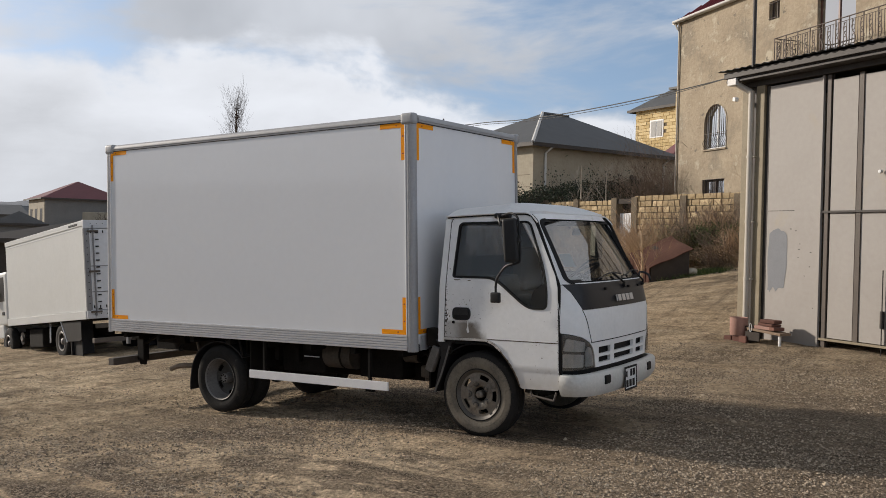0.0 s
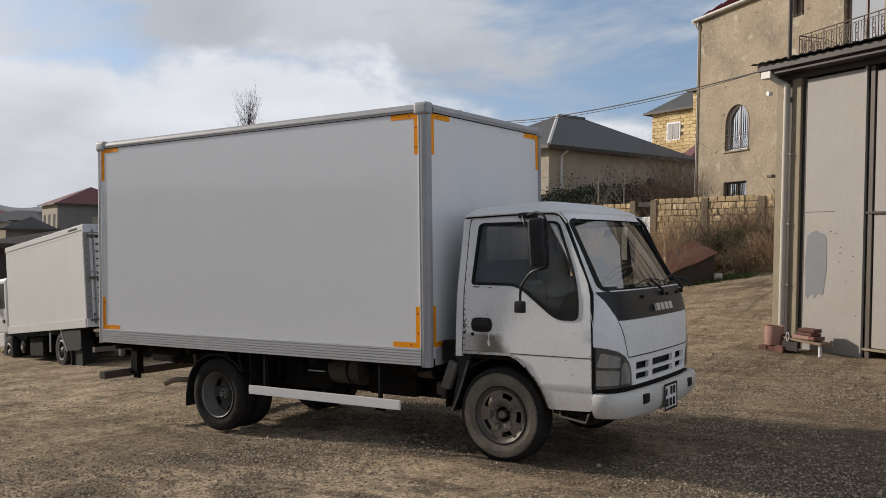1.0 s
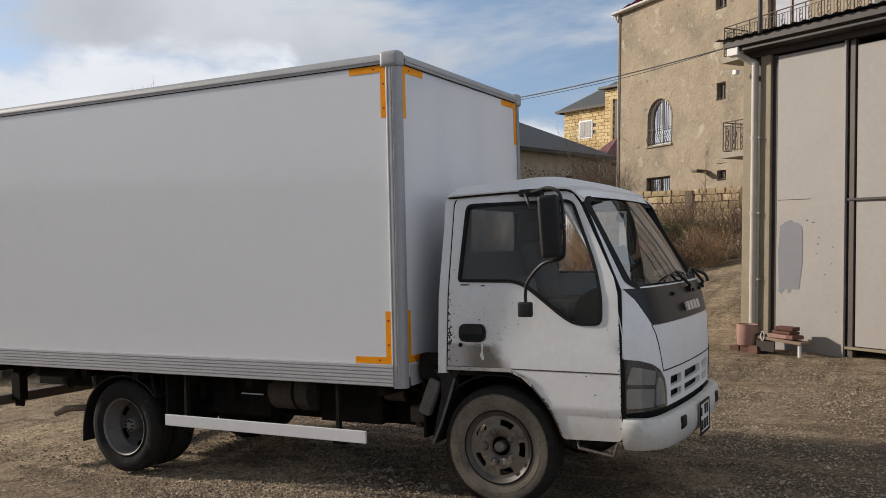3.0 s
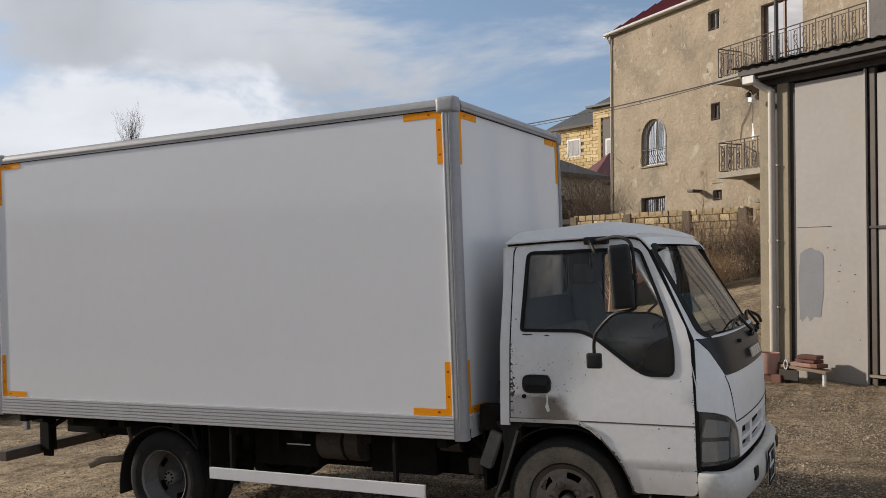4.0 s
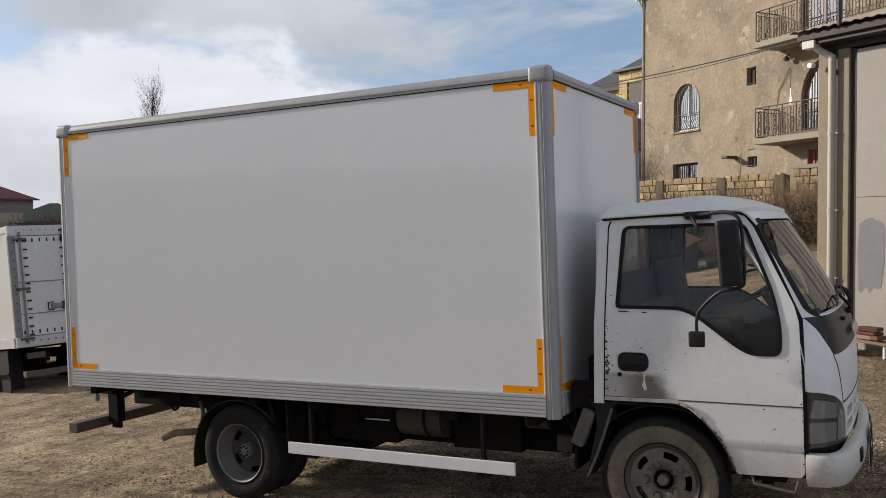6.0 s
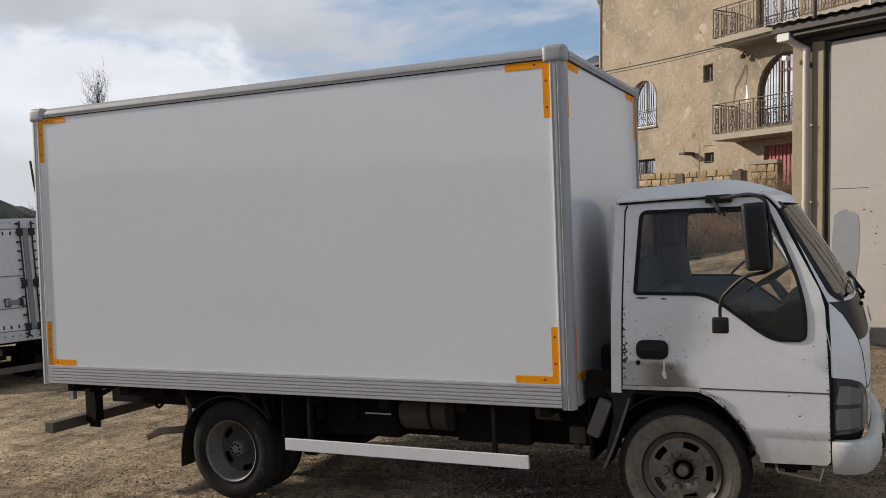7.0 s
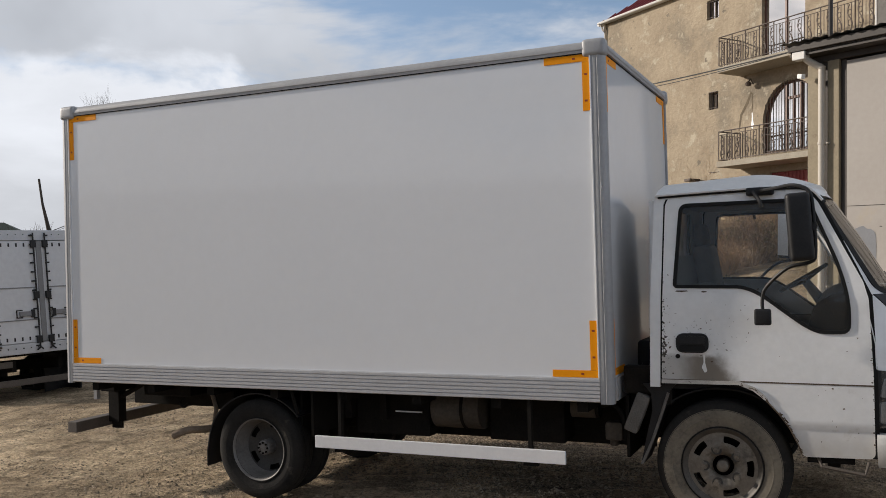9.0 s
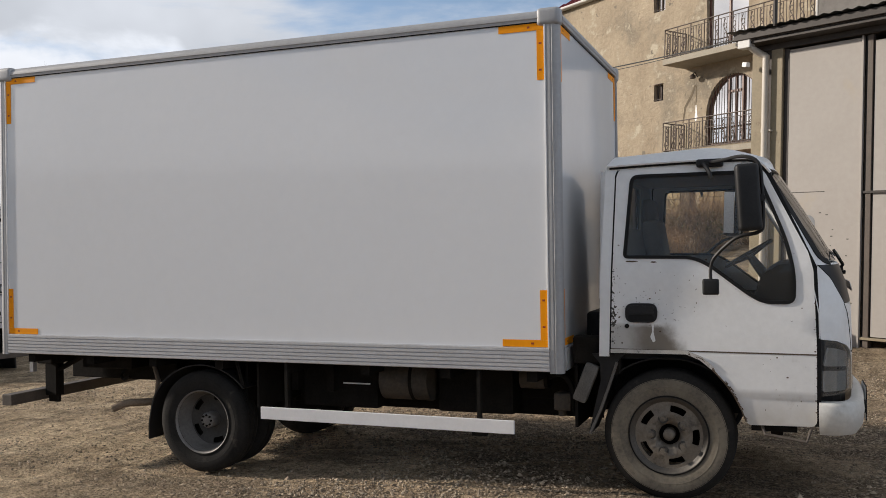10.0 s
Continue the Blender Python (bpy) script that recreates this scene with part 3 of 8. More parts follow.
def cargo_box():
    body = part("cargo_box", boxm(X0 + 0.03, X1 - 0.012, 0.004, WIDE - 0.004, 0.86, ZT - 0.03), PANEL, truck, "smooth white insulated cargo box")
    # skirt with ribs
    for far in (False, True):
        bm = bmesh.new()
        prof = [(0.012, 0.80), (-0.004, 0.80)]
        n = 6
        for i in range(n):
            z = 0.803 + i * 0.0255
            prof += [(-0.012, z + 0.002), (-0.012, z + 0.019), (-0.004, z + 0.021), (-0.004, z + 0.0245)]
        prof += [(-0.004, 0.955), (0.012, 0.955)]
        prism(bm, prof, lambda u, v, w: ((w, WIDE - u, v) if far else (w, u, v)), X0 + 0.071, 0.036)
        part("skirt_rail", bm, RIBS, body, "ribbed grey aluminium skirt rail")
    prism(bm := bmesh.new(), [(X1 - 0.011, 0.80), (X1 + 0.004, 0.80), (X1 + 0.004, 0.945), (X1 - 0.011, 0.945)], lambda u, v, w: (u, w, v), 0.10, WIDE - 0.10)
    part("front_rail", bm, RIBS, body)
    prism(bm := bmesh.new(), [(X0 + 0.02, 0.80), (X0 + 0.05, 0.80), (X0 + 0.05, 0.95), (X0 + 0.02, 0.95)], lambda u, v, w: (u, w, v), 0.05, WIDE - 0.05)
    part("rear_rail", bm, RIBS, body)

    # corner posts: a rounded angle with a groove
    def post(sx, sy, cx, cy, name):
        """sx, sy: the outward signs of this corner."""
        r = 0.045
        pts = []
        a, b = 0.086, 0.064
        pts.append((-a, 0.010))
        pts.append((-a, -0.006))
        pts.append((-a + 0.012, -0.008))
        pts.append((-a + 0.028, -0.008))
        pts.append((-a + 0.031, -0.004))
        pts.append((-a + 0.036, -0.004))
        pts.append((-r, -0.009))
        for k in range(7):
            t = k / 6 * math.pi / 2
            pts.append((-r + r * math.sin(t), -0.009 + r - r * math.cos(t)))
        pts.append((0.0, b * 0.72))
        pts.append((-0.005, b * 0.75))
        pts.append((-0.003, b))
        pts.append((-0.014, b))
        pts.append((-0.016, 0.012))
        bm = prism(bmesh.new(), pts, lambda u, v, w: (cx + sx * u, cy + sy * (v), w), ZB, ZT - 0.085)
        part(name, bm, ALU, body, "grey aluminium corner post", smooth=35)

    post(1, 1, X1 + 0.004, 0.0, "corner_post")
    post(1, -1, X1 + 0.004, WIDE, "corner_post")
    post(-1, 1, X0 - 0.016, 0.0, "corner_post")
    post(-1, -1, X0 - 0.016, WIDE, "corner_post")
    # bright edges beside the near posts
    part("edge_strip", boxm(0.027, 0.037, -0.010, 0.003, 0.955, ZT - 0.08, 0.002), BRIGHT, body)
    part("edge_strip", boxm(X0 + 0.066, X0 + 0.073, -0.008, 0.003, 0.955, ZT - 0.08, 0.002), BRIGHT, body)

    # top rails: rounded outer shoulder
    def toprail(place, a, b, name):
        r = 0.05
        pts = [(0.012, -0.077), (-0.008, -0.077), (-0.010, -0.060), (-0.014, -0.056)]
        for k in range(6):
            t = k / 5 * math.pi / 2
            pts.append((-0.014 + r - r * math.cos(t), -r + r * math.sin(t)))
        pts += [(0.10, 0.0), (0.10, -0.02), (0.012, -0.03)]
        part(name, prism(bmesh.new(), pts, place, a, b), ALU, body, "grey aluminium roof rail", smooth=35)

    toprail(lambda u, v, w: (w, u, ZT + v), X0 + 0.09, X1 - 0.10, "roof_rail")
    toprail(lambda u, v, w: (w, WIDE - u, ZT + v), X0 + 0.09, X1 - 0.10, "roof_rail")
    toprail(lambda u, v, w: (X1 - u, w, ZT + v), 0.09, WIDE - 0.09, "roof_rail")
    toprail(lambda u, v, w: (X0 + u, w, ZT + v), 0.09, WIDE - 0.09, "roof_rail")
    # black strips painted for the shadow line under the roof rails
    part("rail_seal", boxm(X0 + 0.10, X1 - 0.10, -0.005, 0.003, ZT - 0.0830, ZT - 0.0775), RUBBER, body)
    part("rail_seal", boxm(X1 - 0.013, X1 - 0.007, 0.10, WIDE - 0.10, ZT - 0.0830, ZT - 0.0775), RUBBER, body)
    for cx, cy in ((X1, 0), (X1, WIDE), (X0, 0), (X0, WIDE)):
        sx, sy = (1 if cx == X1 else -1), (-1 if cy == 0 else 1)
        x = sorted((cx + sx * 0.016, cx - sx * 0.14))
        y = sorted((cy + sy * 0.020, cy - sy * 0.080))
        part("corner_cap", boxm(x[0], x[1], y[0], y[1], ZT - 0.105, ZT + 0.009, 0.034, seg=4), ALU, body, "rounded grey corner cap", smooth=50)

    # orange tape angles
    def tape(place, u0, u1, v0, v1):
        part("reflective_tape", prism(bmesh.new(), [(u0, v0), (u1, v0), (u1, v1), (u0, v1)], place, 0.0, 0.0025), TAPE, body, "orange reflective tape")

    def mark(place, u, v):
        part("tape_print", prism(bmesh.new(), [(u - 0.009, v - 0.006), (u + 0.009, v - 0.006), (u + 0.009, v + 0.006), (u - 0.009, v + 0.006)], place, 0.0025, 0.0032), TAPE_MARK, body)

    side = lambda u, v, w: (u, 0.004 - 0.001 - w, v)
    front = lambda u, v, w: (X1 - 0.012 + 0.001 + w, u, v)
    T, HL, VL = 0.046, 0.30, 0.365
    for x, sx in ((0.024, -1), (-4.475, 1)):
        for z, sz in ((3.032, -1), (0.957, 1)):
            a, b = sorted((x, x + sx * HL))
            c, d = sorted((z, z + sz * T))
            tape(side, a, b, c, d)
            e, f = sorted((x, x + sx * T))
            g, h = sorted((z + sz * (T + 0.001), z + sz * VL))
            tape(side, e, f, g, h)
            mark(side, x + sx * 0.10, z + sz * T / 2)
            mark(side, x + sx * T / 2, z + sz * 0.13)
            mark(side, x + sx * T / 2, z + sz * 0.30)
    for y, sy in ((0.072, 1), (WIDE - 0.072, -1)):
        for z, sz in ((3.030, -1), (0.960, 1)):
            a, b = sorted((y, y + sy * HL))
            c, d = sorted((z, z + sz * T))
            tape(front, a, b, c, d)
            e, f = sorted((y, y + sy * T))
            g, h = sorted((z + sz * (T + 0.001), z + sz * VL))
            tape(front, e, f, g, h)
            mark(front, y + sy * 0.1, z + sz * T / 2)
    part("roof_bolt", cyl(bmesh.new(), (X1 - 0.35, 1.1, ZT - 0.04), (X1 - 0.35, 1.1, ZT + 0.10), 0.008, seg=8), BLACK, body)


cargo_box()

# ---- cab ----
YC = 1.066


def lerp_table(z, rows):
    if z <= rows[0][0]:
        return rows[0][1]
    for (a, u), (b, v) in zip(rows, rows[1:]):
        if z <= b:
            return u + (v - u) * (z - a) / (b - a)
    return rows[-1][1]


def half(z):
    """Half the cab's width at a height."""
    return lerp_table(z, [(0.45, 0.952), (0.66, 0.963), (0.676, 0.964), (0.70, 0.976), (1.0, 0.978), (1.45, 0.962), (2.12, 0.868)])


def nose_x(z):
    """How far forward the middle of the cab's face comes at a height."""
    return lerp_table(z, [(0.55, 1.835), (0.95, 1.845), (1.20, 1.842), (1.40, 1.800), (1.47, 1.770), (1.80, 1.585), (2.05, 1.430), (2.13, 1.37)])


def cab_side(far):
    def place(x, z, d):
        y = half(z) - d
        return (x, YC + y, z) if far else (x, YC - y, z)
    return place


def cab_front(s, z, d):
    """s from -1 (near edge) to 1; the face bends back towards both edges."""
    y = YC + s * (half(z) - 0.004 - d * 0.5)
    drop = 0.055 * s * s + 0.160 * s ** 10
    return (nose_x(z) - drop - d, y, z)


def screen_front(s, z, d):
    """The windscreen itself, evenly curved from edge to edge."""
    y = YC + s * (half(z) - 0.004 - d * 0.5)
    return (nose_x(z) + 0.012 - 0.160 * s * s - d, y, z)


# the door's outline in side view
ARCH = [(0.409, 0.925), (0.87, 0.927), (0.95, 0.895), (1.02, 0.838), (1.09, 0.76), (1.145, 0.68), (1.19, 0.585), (1.21, 0.528)]
DOOR = [*ARCH, (1.235, 0.510), (1.590, 0.518), (1.608, 0.54), (1.612, 1.0), (1.600, 1.44), (1.575, 1.54), (1.345, 2.02), (1.295, 2.085), (1.24, 2.108), (0.50, 2.100), (0.458, 2.08), (0.443, 2.04), (0.422, 1.4)]
PANE_OUT = rounded([(0.492, 1.522), (0.905, 1.516), (1.00, 1.475), (1.245, 1.285), (1.325, 1.243), (1.497, 1.243), (1.503, 1.42), (1.46, 1.62), (1.295, 2.045), (0.535, 2.045)], [0.03, 0.05, 0.06, 0.05, 0.05, 0.05, 0.1, 0.1, 0.06, 0.05])


def curve2(pts, n=4):
    return [(p.x, p.y) for p in curve_pts([(x, y, 0) for x, y in pts], n)]


WORNDOOR = worn_door("worn_door_paint")


def cab():
    ZC = sorted(steps(0.5, 2.12, 14) + [0.660, 0.676, 0.700])
    XC = steps(0.4, 1.62, 10)
    shell = part("cab", sheet([(0.335, 0.90), (0.398, 0.90), (0.411, 1.4), (0.433, 2.05), (0.45, 2.09), (0.47, 2.112), (0.378, 2.112), (0.345, 1.4)], [], cab_side(False), 0.03, (), ZC), CABWHITE, truck, "weathered white cab with scratched, rusting edges", smooth=30)
    part("rear_pillar", sheet([(0.335, 0.90), (0.398, 0.90), (0.411, 1.4), (0.433, 2.05), (0.45, 2.09), (0.47, 2.112), (0.378, 2.112), (0.345, 1.4)], [], cab_side(True), 0.03, (), ZC), CABWHITE, shell, smooth=30)
    for far in (False, True):
        place = cab_side(far)
        door = part("door", sheet(rounded(DOOR, 0.012, 2), [PANE_OUT], place, 0.035, XC, ZC), CABWHITE if far else WORNDOOR, truck, "white door with chipped paint and bare filler" if not far else "white door", smooth=30)
        inner = shrunk(PANE_OUT, 0.016)
        outer = shrunk(PANE_OUT, -0.004)
        part("window_seal", band(outer, inner, place, 0.02, 0.006), RUBBER, door, "black rubber window seal")
        part("door_glass", sheet(shrunk(PANE_OUT, 0.010), [], place_off(place, 0.012), 0.0, XC, ZC), GLASS, door, "grey tinted side window")
        # dark strip drawn along the door's crease, and the swelling above the sill
        part("door_crease", sheet([(0.41, 0.945), (1.612, 0.939), (1.612, 0.947), (0.41, 0.953)], [], place_off(place, -0.002), 0.004, XC, ()), RUST if not far else BLACK, door)
        # wheel arch lip
        lip = ARCH
        up = [(0.409, 0.948), (0.875, 0.950), (0.965, 0.914), (1.036, 0.853), (1.107, 0.773), (1.163, 0.691), (1.209, 0.593), (1.231, 0.534)]
        part("arch_lip", sheet(lip[:4] + up[:4][::-1], [], place_off(place, -0.010), 0.05, (), ()), SCUFF, door, "scuffed wheel arch lip")
        mid = [((a[0] * 2 + b[0]) / 3, (a[1] * 2 + b[1]) / 3) for a, b in zip(lip, up)]
        part("arch_edge", sheet(lip[3:] + mid[3:][::-1], [], place_off(place, -0.008), 0.05, (), ()), RUST, door, "rusted lower arch edge")
        # black strips put behind the door gaps for the shade in them
        for strip in ([(0.394, 0.91), (0.428, 0.91), (0.434, 1.4), (0.455, 2.05), (0.48, 2.11), (0.452, 2.11), (0.425, 2.05), (0.402, 1.4)], [(1.592, 0.52), (1.632, 0.52), (1.634, 1.0), (1.620, 1.46), (1.588, 1.46), (1.598, 1.0)], [(1.588, 1.46), (1.620, 1.46), (1.36, 2.05), (1.30, 2.11), (1.26, 2.11), (1.33, 2.03)]):
            part("door_gap_seal", sheet(strip, [], place_off(place, 0.006), 0.02, (), ZC), RUBBER, door)
        handle = part("door_handle", sheet(rounded([(0.503, 1.118), (0.700, 1.118), (0.700, 1.238), (0.503, 1.238)], 0.05), [], place_off(place, -0.014), 0.03, (), ()), BLACK, door, "black plastic door handle")
        part("handle_flap", sheet(rounded([(0.522, 1.172), (0.682, 1.172), (0.682, 1.222), (0.522, 1.222)], 0.022), [], place_off(place, -0.022), 0.012), BLACK, handle)
        # raised black patch coloured for the shade in the finger recess
        part("handle_recess", sheet(rounded([(0.524, 1.130), (0.680, 1.130), (0.680, 1.166), (0.524, 1.166)], 0.016), [], place_off(place, -0.0165), 0.003), RUBBER, handle)
        part("lock", cyl(bmesh.new(), place(0.512, 1.095, 0.0), place(0.512, 1.095, -0.010), 0.014, seg=14), STEEL, door)
    # filler, drips and chips on the near door
    place = cab_side(False)
    near = [o for o in truck.children if o.name.startswith("door")][0]
    rr = random.Random(4)
    part("paint_run", sheet(rounded([(0.665, 1.12), (0.68, 1.12), (0.676, 1.06), (0.688, 1.005), (0.672, 0.995), (0.655, 1.03), (0.667, 1.06)], 0.006), [], place_off(place, -0.0026), 0.0), PAPER, near, "white paint run")
    for k in range(110):
        zone = rr.random()
        if zone < 0.18:
            x, z = rr.gauss(1.0, 0.25), rr.gauss(1.3, 0.1)
        elif zone < 0.48:
            x, z = rr.gauss(0.70, 0.16), rr.gauss(1.24, 0.07)
        elif zone < 0.75:
            x, z = 0.432 + abs(rr.gauss(0, 0.03)), rr.uniform(0.97, 1.5)
        elif zone < 0.85:
            x, z = rr.uniform(1.3, 1.61), rr.uniform(0.55, 0.95)
        else:
            x, z = rr.gauss(1.607, 0.004), rr.uniform(0.6, 1.3)
        if not 0.42 < x < 1.612:
            continue
        w, h = rr.choice((0.002, 0.003, 0.004, 0.009)), rr.choice((0.002, 0.003, 0.006))
        pts = [(x + w * rr.uniform(0.5, 1) * math.cos(a), z + h * rr.uniform(0.5, 1) * math.sin(a)) for a in [i * math.pi / 3 for i in range(6)]]
        part("paint_chip", sheet(pts, [], place_off(place, -0.0032), 0.0), RUST, near)
    for x0, x1, z in ((0.505, 0.585, 1.497), (0.66, 0.70, 1.492), (0.455, 0.468, 1.60)):
        part("paint_chip", sheet([(x0, z), ((x0 + x1) / 2, z - 0.003), (x1, z + 0.001), (x1 - 0.01, z + 0.006), (x0 + 0.008, z + 0.007)], [], place_off(place, -0.0032), 0.0), RUST, near)
    for k in range(46):
        t = rr.choice((0.30, 0.62, 0.70, 0.86)) + rr.gauss(0, 0.035)
        i = min(len(ARCH) - 2, max(1, int(t * (len(ARCH) - 1))))
        f = rr.random()
        cx, cz = (ARCH[i][q] + (ARCH[i + 1][q] - ARCH[i][q]) * f for q in (0, 1))
        cx, cz = cx + rr.uniform(0.004, 0.018), cz + rr.uniform(0.002, 0.012)
        w, h, tilt = rr.uniform(0.005, 0.02), rr.uniform(0.002, 0.005), -0.9 + rr.gauss(0, 0.25)
        pts = []
        for q in range(7):
            a = 2 * math.pi * q / 7
            u, v = w * rr.uniform(0.5, 1) * math.cos(a), h * rr.uniform(0.5, 1) * math.sin(a)
            pts.append((cx + u * math.cos(tilt) - v * math.sin(tilt), cz + u * math.sin(tilt) + v * math.cos(tilt)))
        part("rust_scab", sheet(pts, [], place_off(place, -0.0135), 0.0), RUST, near)
    # the face: white lower nose, dark panel, screen frame
    SC, ZF = steps(-1, 1, 24), steps(0.62, 2.12, 16)
    lamp_l = [(-0.997, 1.035), (-0.93, 1.020), (-0.84, 0.990), (-0.76, 0.948), (-0.70, 0.89), (-0.668, 0.82), (-0.655, 0.705), (-0.997, 0.695)]
    inner_edge = lamp_l[:7]
    nose = [*inner_edge[::-1], (-1, 1.04), (-1, 1.46), (-0.95, 1.46), (-0.83, 1.235), (0.83, 1.235), (0.95, 1.46), (1, 1.46), (1, 1.04), *[(-s, z) for s, z in inner_edge]]
    slots = []
    for s0, s1 in ((-0.585, -0.335), (-0.25, 0.25), (0.335, 0.585)):
        for z0, z1 in ((0.742, 0.795), (0.822, 0.885)):
            slots.append(rounded([(s0, z0), (s1, z0), (s1, z1), (s0, z1)], 0.012, 3))
    part("nose_panel", sheet(nose, slots, cab_front, 0.03, SC, ZF), CABWHITE, truck, "white front panel with a slotted grille", smooth=30)
    part("grille_backing", sheet([(-0.63, 0.71), (0.63, 0.71), (0.63, 0.91), (-0.63, 0.91)], [], lambda u, v, d: cab_front(u, v, d + 0.045), 0.004, steps(-0.5, 0.5, 8)), RUBBER, truck)
    part("hood_gap", sheet([(-0.72, 0.938), (-0.70, 0.934), (0.70, 0.934), (0.72, 0.938), (0.70, 0.942), (-0.70, 0.942)], [], lambda u, v, d: cab_front(u, v, d - 0.002), 0.004, SC), RUBBER, truck)
    for sg in (-1, 1):
        edge = [(-0.715, 0.935), (-0.742, 1.02), (-0.775, 1.12), (-0.83, 1.235), (-0.838, 1.235), (-0.782, 1.12), (-0.749, 1.02), (-0.722, 0.935)]
        part("panel_gap", sheet([(sg * -s, z) for s, z in edge], [], lambda u, v, d: cab_front(u, v, d - 0.002), 0.003, SC, ZF), RUBBER, truck)
    dark = [(-0.83, 1.238), (0.83, 1.238), (0.95, 1.468), (-0.95, 1.468)]
    dk = part("cowl_panel", sheet(dark, [], lambda u, v, d: cab_front(u, v, d - 0.003), 0.02, SC, ZF), BLACKPANEL, truck, "dark grey cowl panel below the windscreen", smooth=30)
    frame_out = [(-1, 1.463), (1, 1.463), (1, 2.122), (-1, 2.122)]
    glass = rounded([(-0.925, 1.475), (0.925, 1.475), (0.895, 2.065), (-0.895, 2.065)], 0.07, 6)
    fr = part("screen_frame", sheet(frame_out, [glass], cab_front, 0.03, SC, ZF), CABWHITE, truck, "white windscreen pillars, rusting at the base", smooth=30)
    part("screen_seal", band(shrunk(glass, -0.006), shrunk(glass, 0.03), lambda u, v, d: cab_front(u, v, d), 0.02, 0.006), RUBBER, fr, "black windscreen seal")
    part("windscreen", sheet(shrunk(glass, 0.012), [], lambda u, v, d: screen_front(u, v, d + 0.008), 0.0, SC, ZF), SCREEN, fr, "clear laminated windscreen", smooth=60)
    # badge on the cowl, as plain bars
    y0 = YC - 0.19
    for wd in (0.022, 0.078, 0.082, 0.078, 0.082):
        bar = boxm(y0, y0 + wd, -0.004, 0.004, -0.032, 0.032, 0.006)
        bmesh.ops.transform(bar, matrix=Matrix(((0, -1, 0, 1.846), (1, 0, 0, 0), (0, 0, 1, 1.315), (0, 0, 0, 1))) @ Matrix.Rotation(radians(-14), 4, "X"), verts=bar.verts[:])
        part("badge_bar", bar, CHROME, dk, "silver raised badge bar")
        y0 += wd + 0.020
    # headlights
    for sg in (-1, 1):
        shape = [(-s, z) for s, z in lamp_l] if sg > 0 else lamp_l
        lamp = part("headlight", sheet(shrunk(shape, 0.004), [], lambda u, v, d: cab_front(u, v, d + 0.012), 0.03, SC, ZF), LENSDARK, truck, "smoky clear headlight", smooth=40)
        for pts, mm in (([(-0.985, 0.875), (-0.815, 0.860), (-0.805, 0.945), (-0.965, 0.985)], LENS), ([(-0.985, 0.725), (-0.825, 0.722), (-0.818, 0.835), (-0.985, 0.85)], LENS), ([(-0.805, 0.725), (-0.672, 0.722), (-0.682, 0.815), (-0.72, 0.885), (-0.765, 0.905), (-0.80, 0.86)], LENS)):
            q = rounded([(-sg * s, z) for s, z in pts], 0.012, 3)
            part("reflector", sheet(q, [], lambda u, v, d: cab_front(u, v, d + 0.006), 0.008, SC, ()), mm, lamp)
        part("lens_cover", sheet(shrunk(shape, 0.006), [], lambda u, v, d: cab_front(u, v, d - 0.008), 0.0, SC, ZF), SCREENCLEAR, lamp, "clear lamp cover", smooth=40)
    # bumper
    sec = [(0.0, 0.666), (0.022, 0.662), (0.040, 0.642), (0.046, 0.58), (0.036, 0.50), (0.005, 0.452), (-0.03, 0.448), (-0.03, 0.666)]
    half_path = [(1.622, -0.945), (1.66, -0.948), (1.70, -0.944), (1.745, -0.925), (1.785, -0.885), (1.812, -0.82), (1.832, -0.72), (1.852, -0.50), (1.866, -0.25)]
    path = [Vector(q) for q in curve2(half_path + [(1.871, 0.0)] + [(x, -y) for x, y in half_path[::-1]])]
    bm = bmesh.new()
    rings = []
    for k, c in enumerate(path):
        t = (path[min(k + 1, len(path) - 1)] - path[max(k - 1, 0)]).normalized()
        out = Vector((t.y, -t.x))
        rings.append([bm.verts.new((c.x + out.x * u, YC + c.y + out.y * u, z + (0.02 * min(1, abs(c.y) / 0.9) ** 4 if z < 0.52 else 0))) for u, z in sec])
    for r0, r1 in zip(rings, rings[1:]):
        for k in range(len(sec)):
            bm.faces.new((r0[k], r0[(k + 1) % len(sec)], r1[(k + 1) % len(sec)], r1[k]))
    bm.faces.new(rings[0])
    bm.faces.new(rings[-1][::-1])
    # wrap back to the wheel
    bmp = part("bumper", bm, BUMPERWHITE, truck, "scuffed white front bumper", smooth=50)
    for sg in (-1, 1):
        y = YC + sg * 0.53
        # black pad on the surface stands for the shade in the recess
        part("fog_recess", boxm(1.86, 1.904, y - 0.065, y + 0.065, 0.548, 0.632, 0.02, seg=3), RUBBER, bmp, "black pad coloured for the dark of an empty fog lamp recess", smooth=50)
    part("valance_gap", sheet([(-1, 0.62), (1, 0.62), (1, 0.73), (-1, 0.73)], [], lambda u, v, d: cab_front(u * 0.99, v, d + 0.035), 0.01, SC), RUBBER, truck)
    plate = part("number_plate", boxm(1.922, 1.930, YC - 0.20, YC + 0.09, 0.445, 0.655, 0.004), PLATEWHITE, bmp, "square white number plate with a black rim")
    part("plate_rim", band([(YC - 0.208, 0.437), (YC + 0.098, 0.437), (YC + 0.098, 0.663), (YC - 0.208, 0.663)], [(YC - 0.190, 0.455), (YC + 0.080, 0.455), (YC + 0.080, 0.645), (YC - 0.190, 0.645)], lambda u, v, d: (1.931 - d, u, v), 0.004, 0.002), RUBBER, plate)
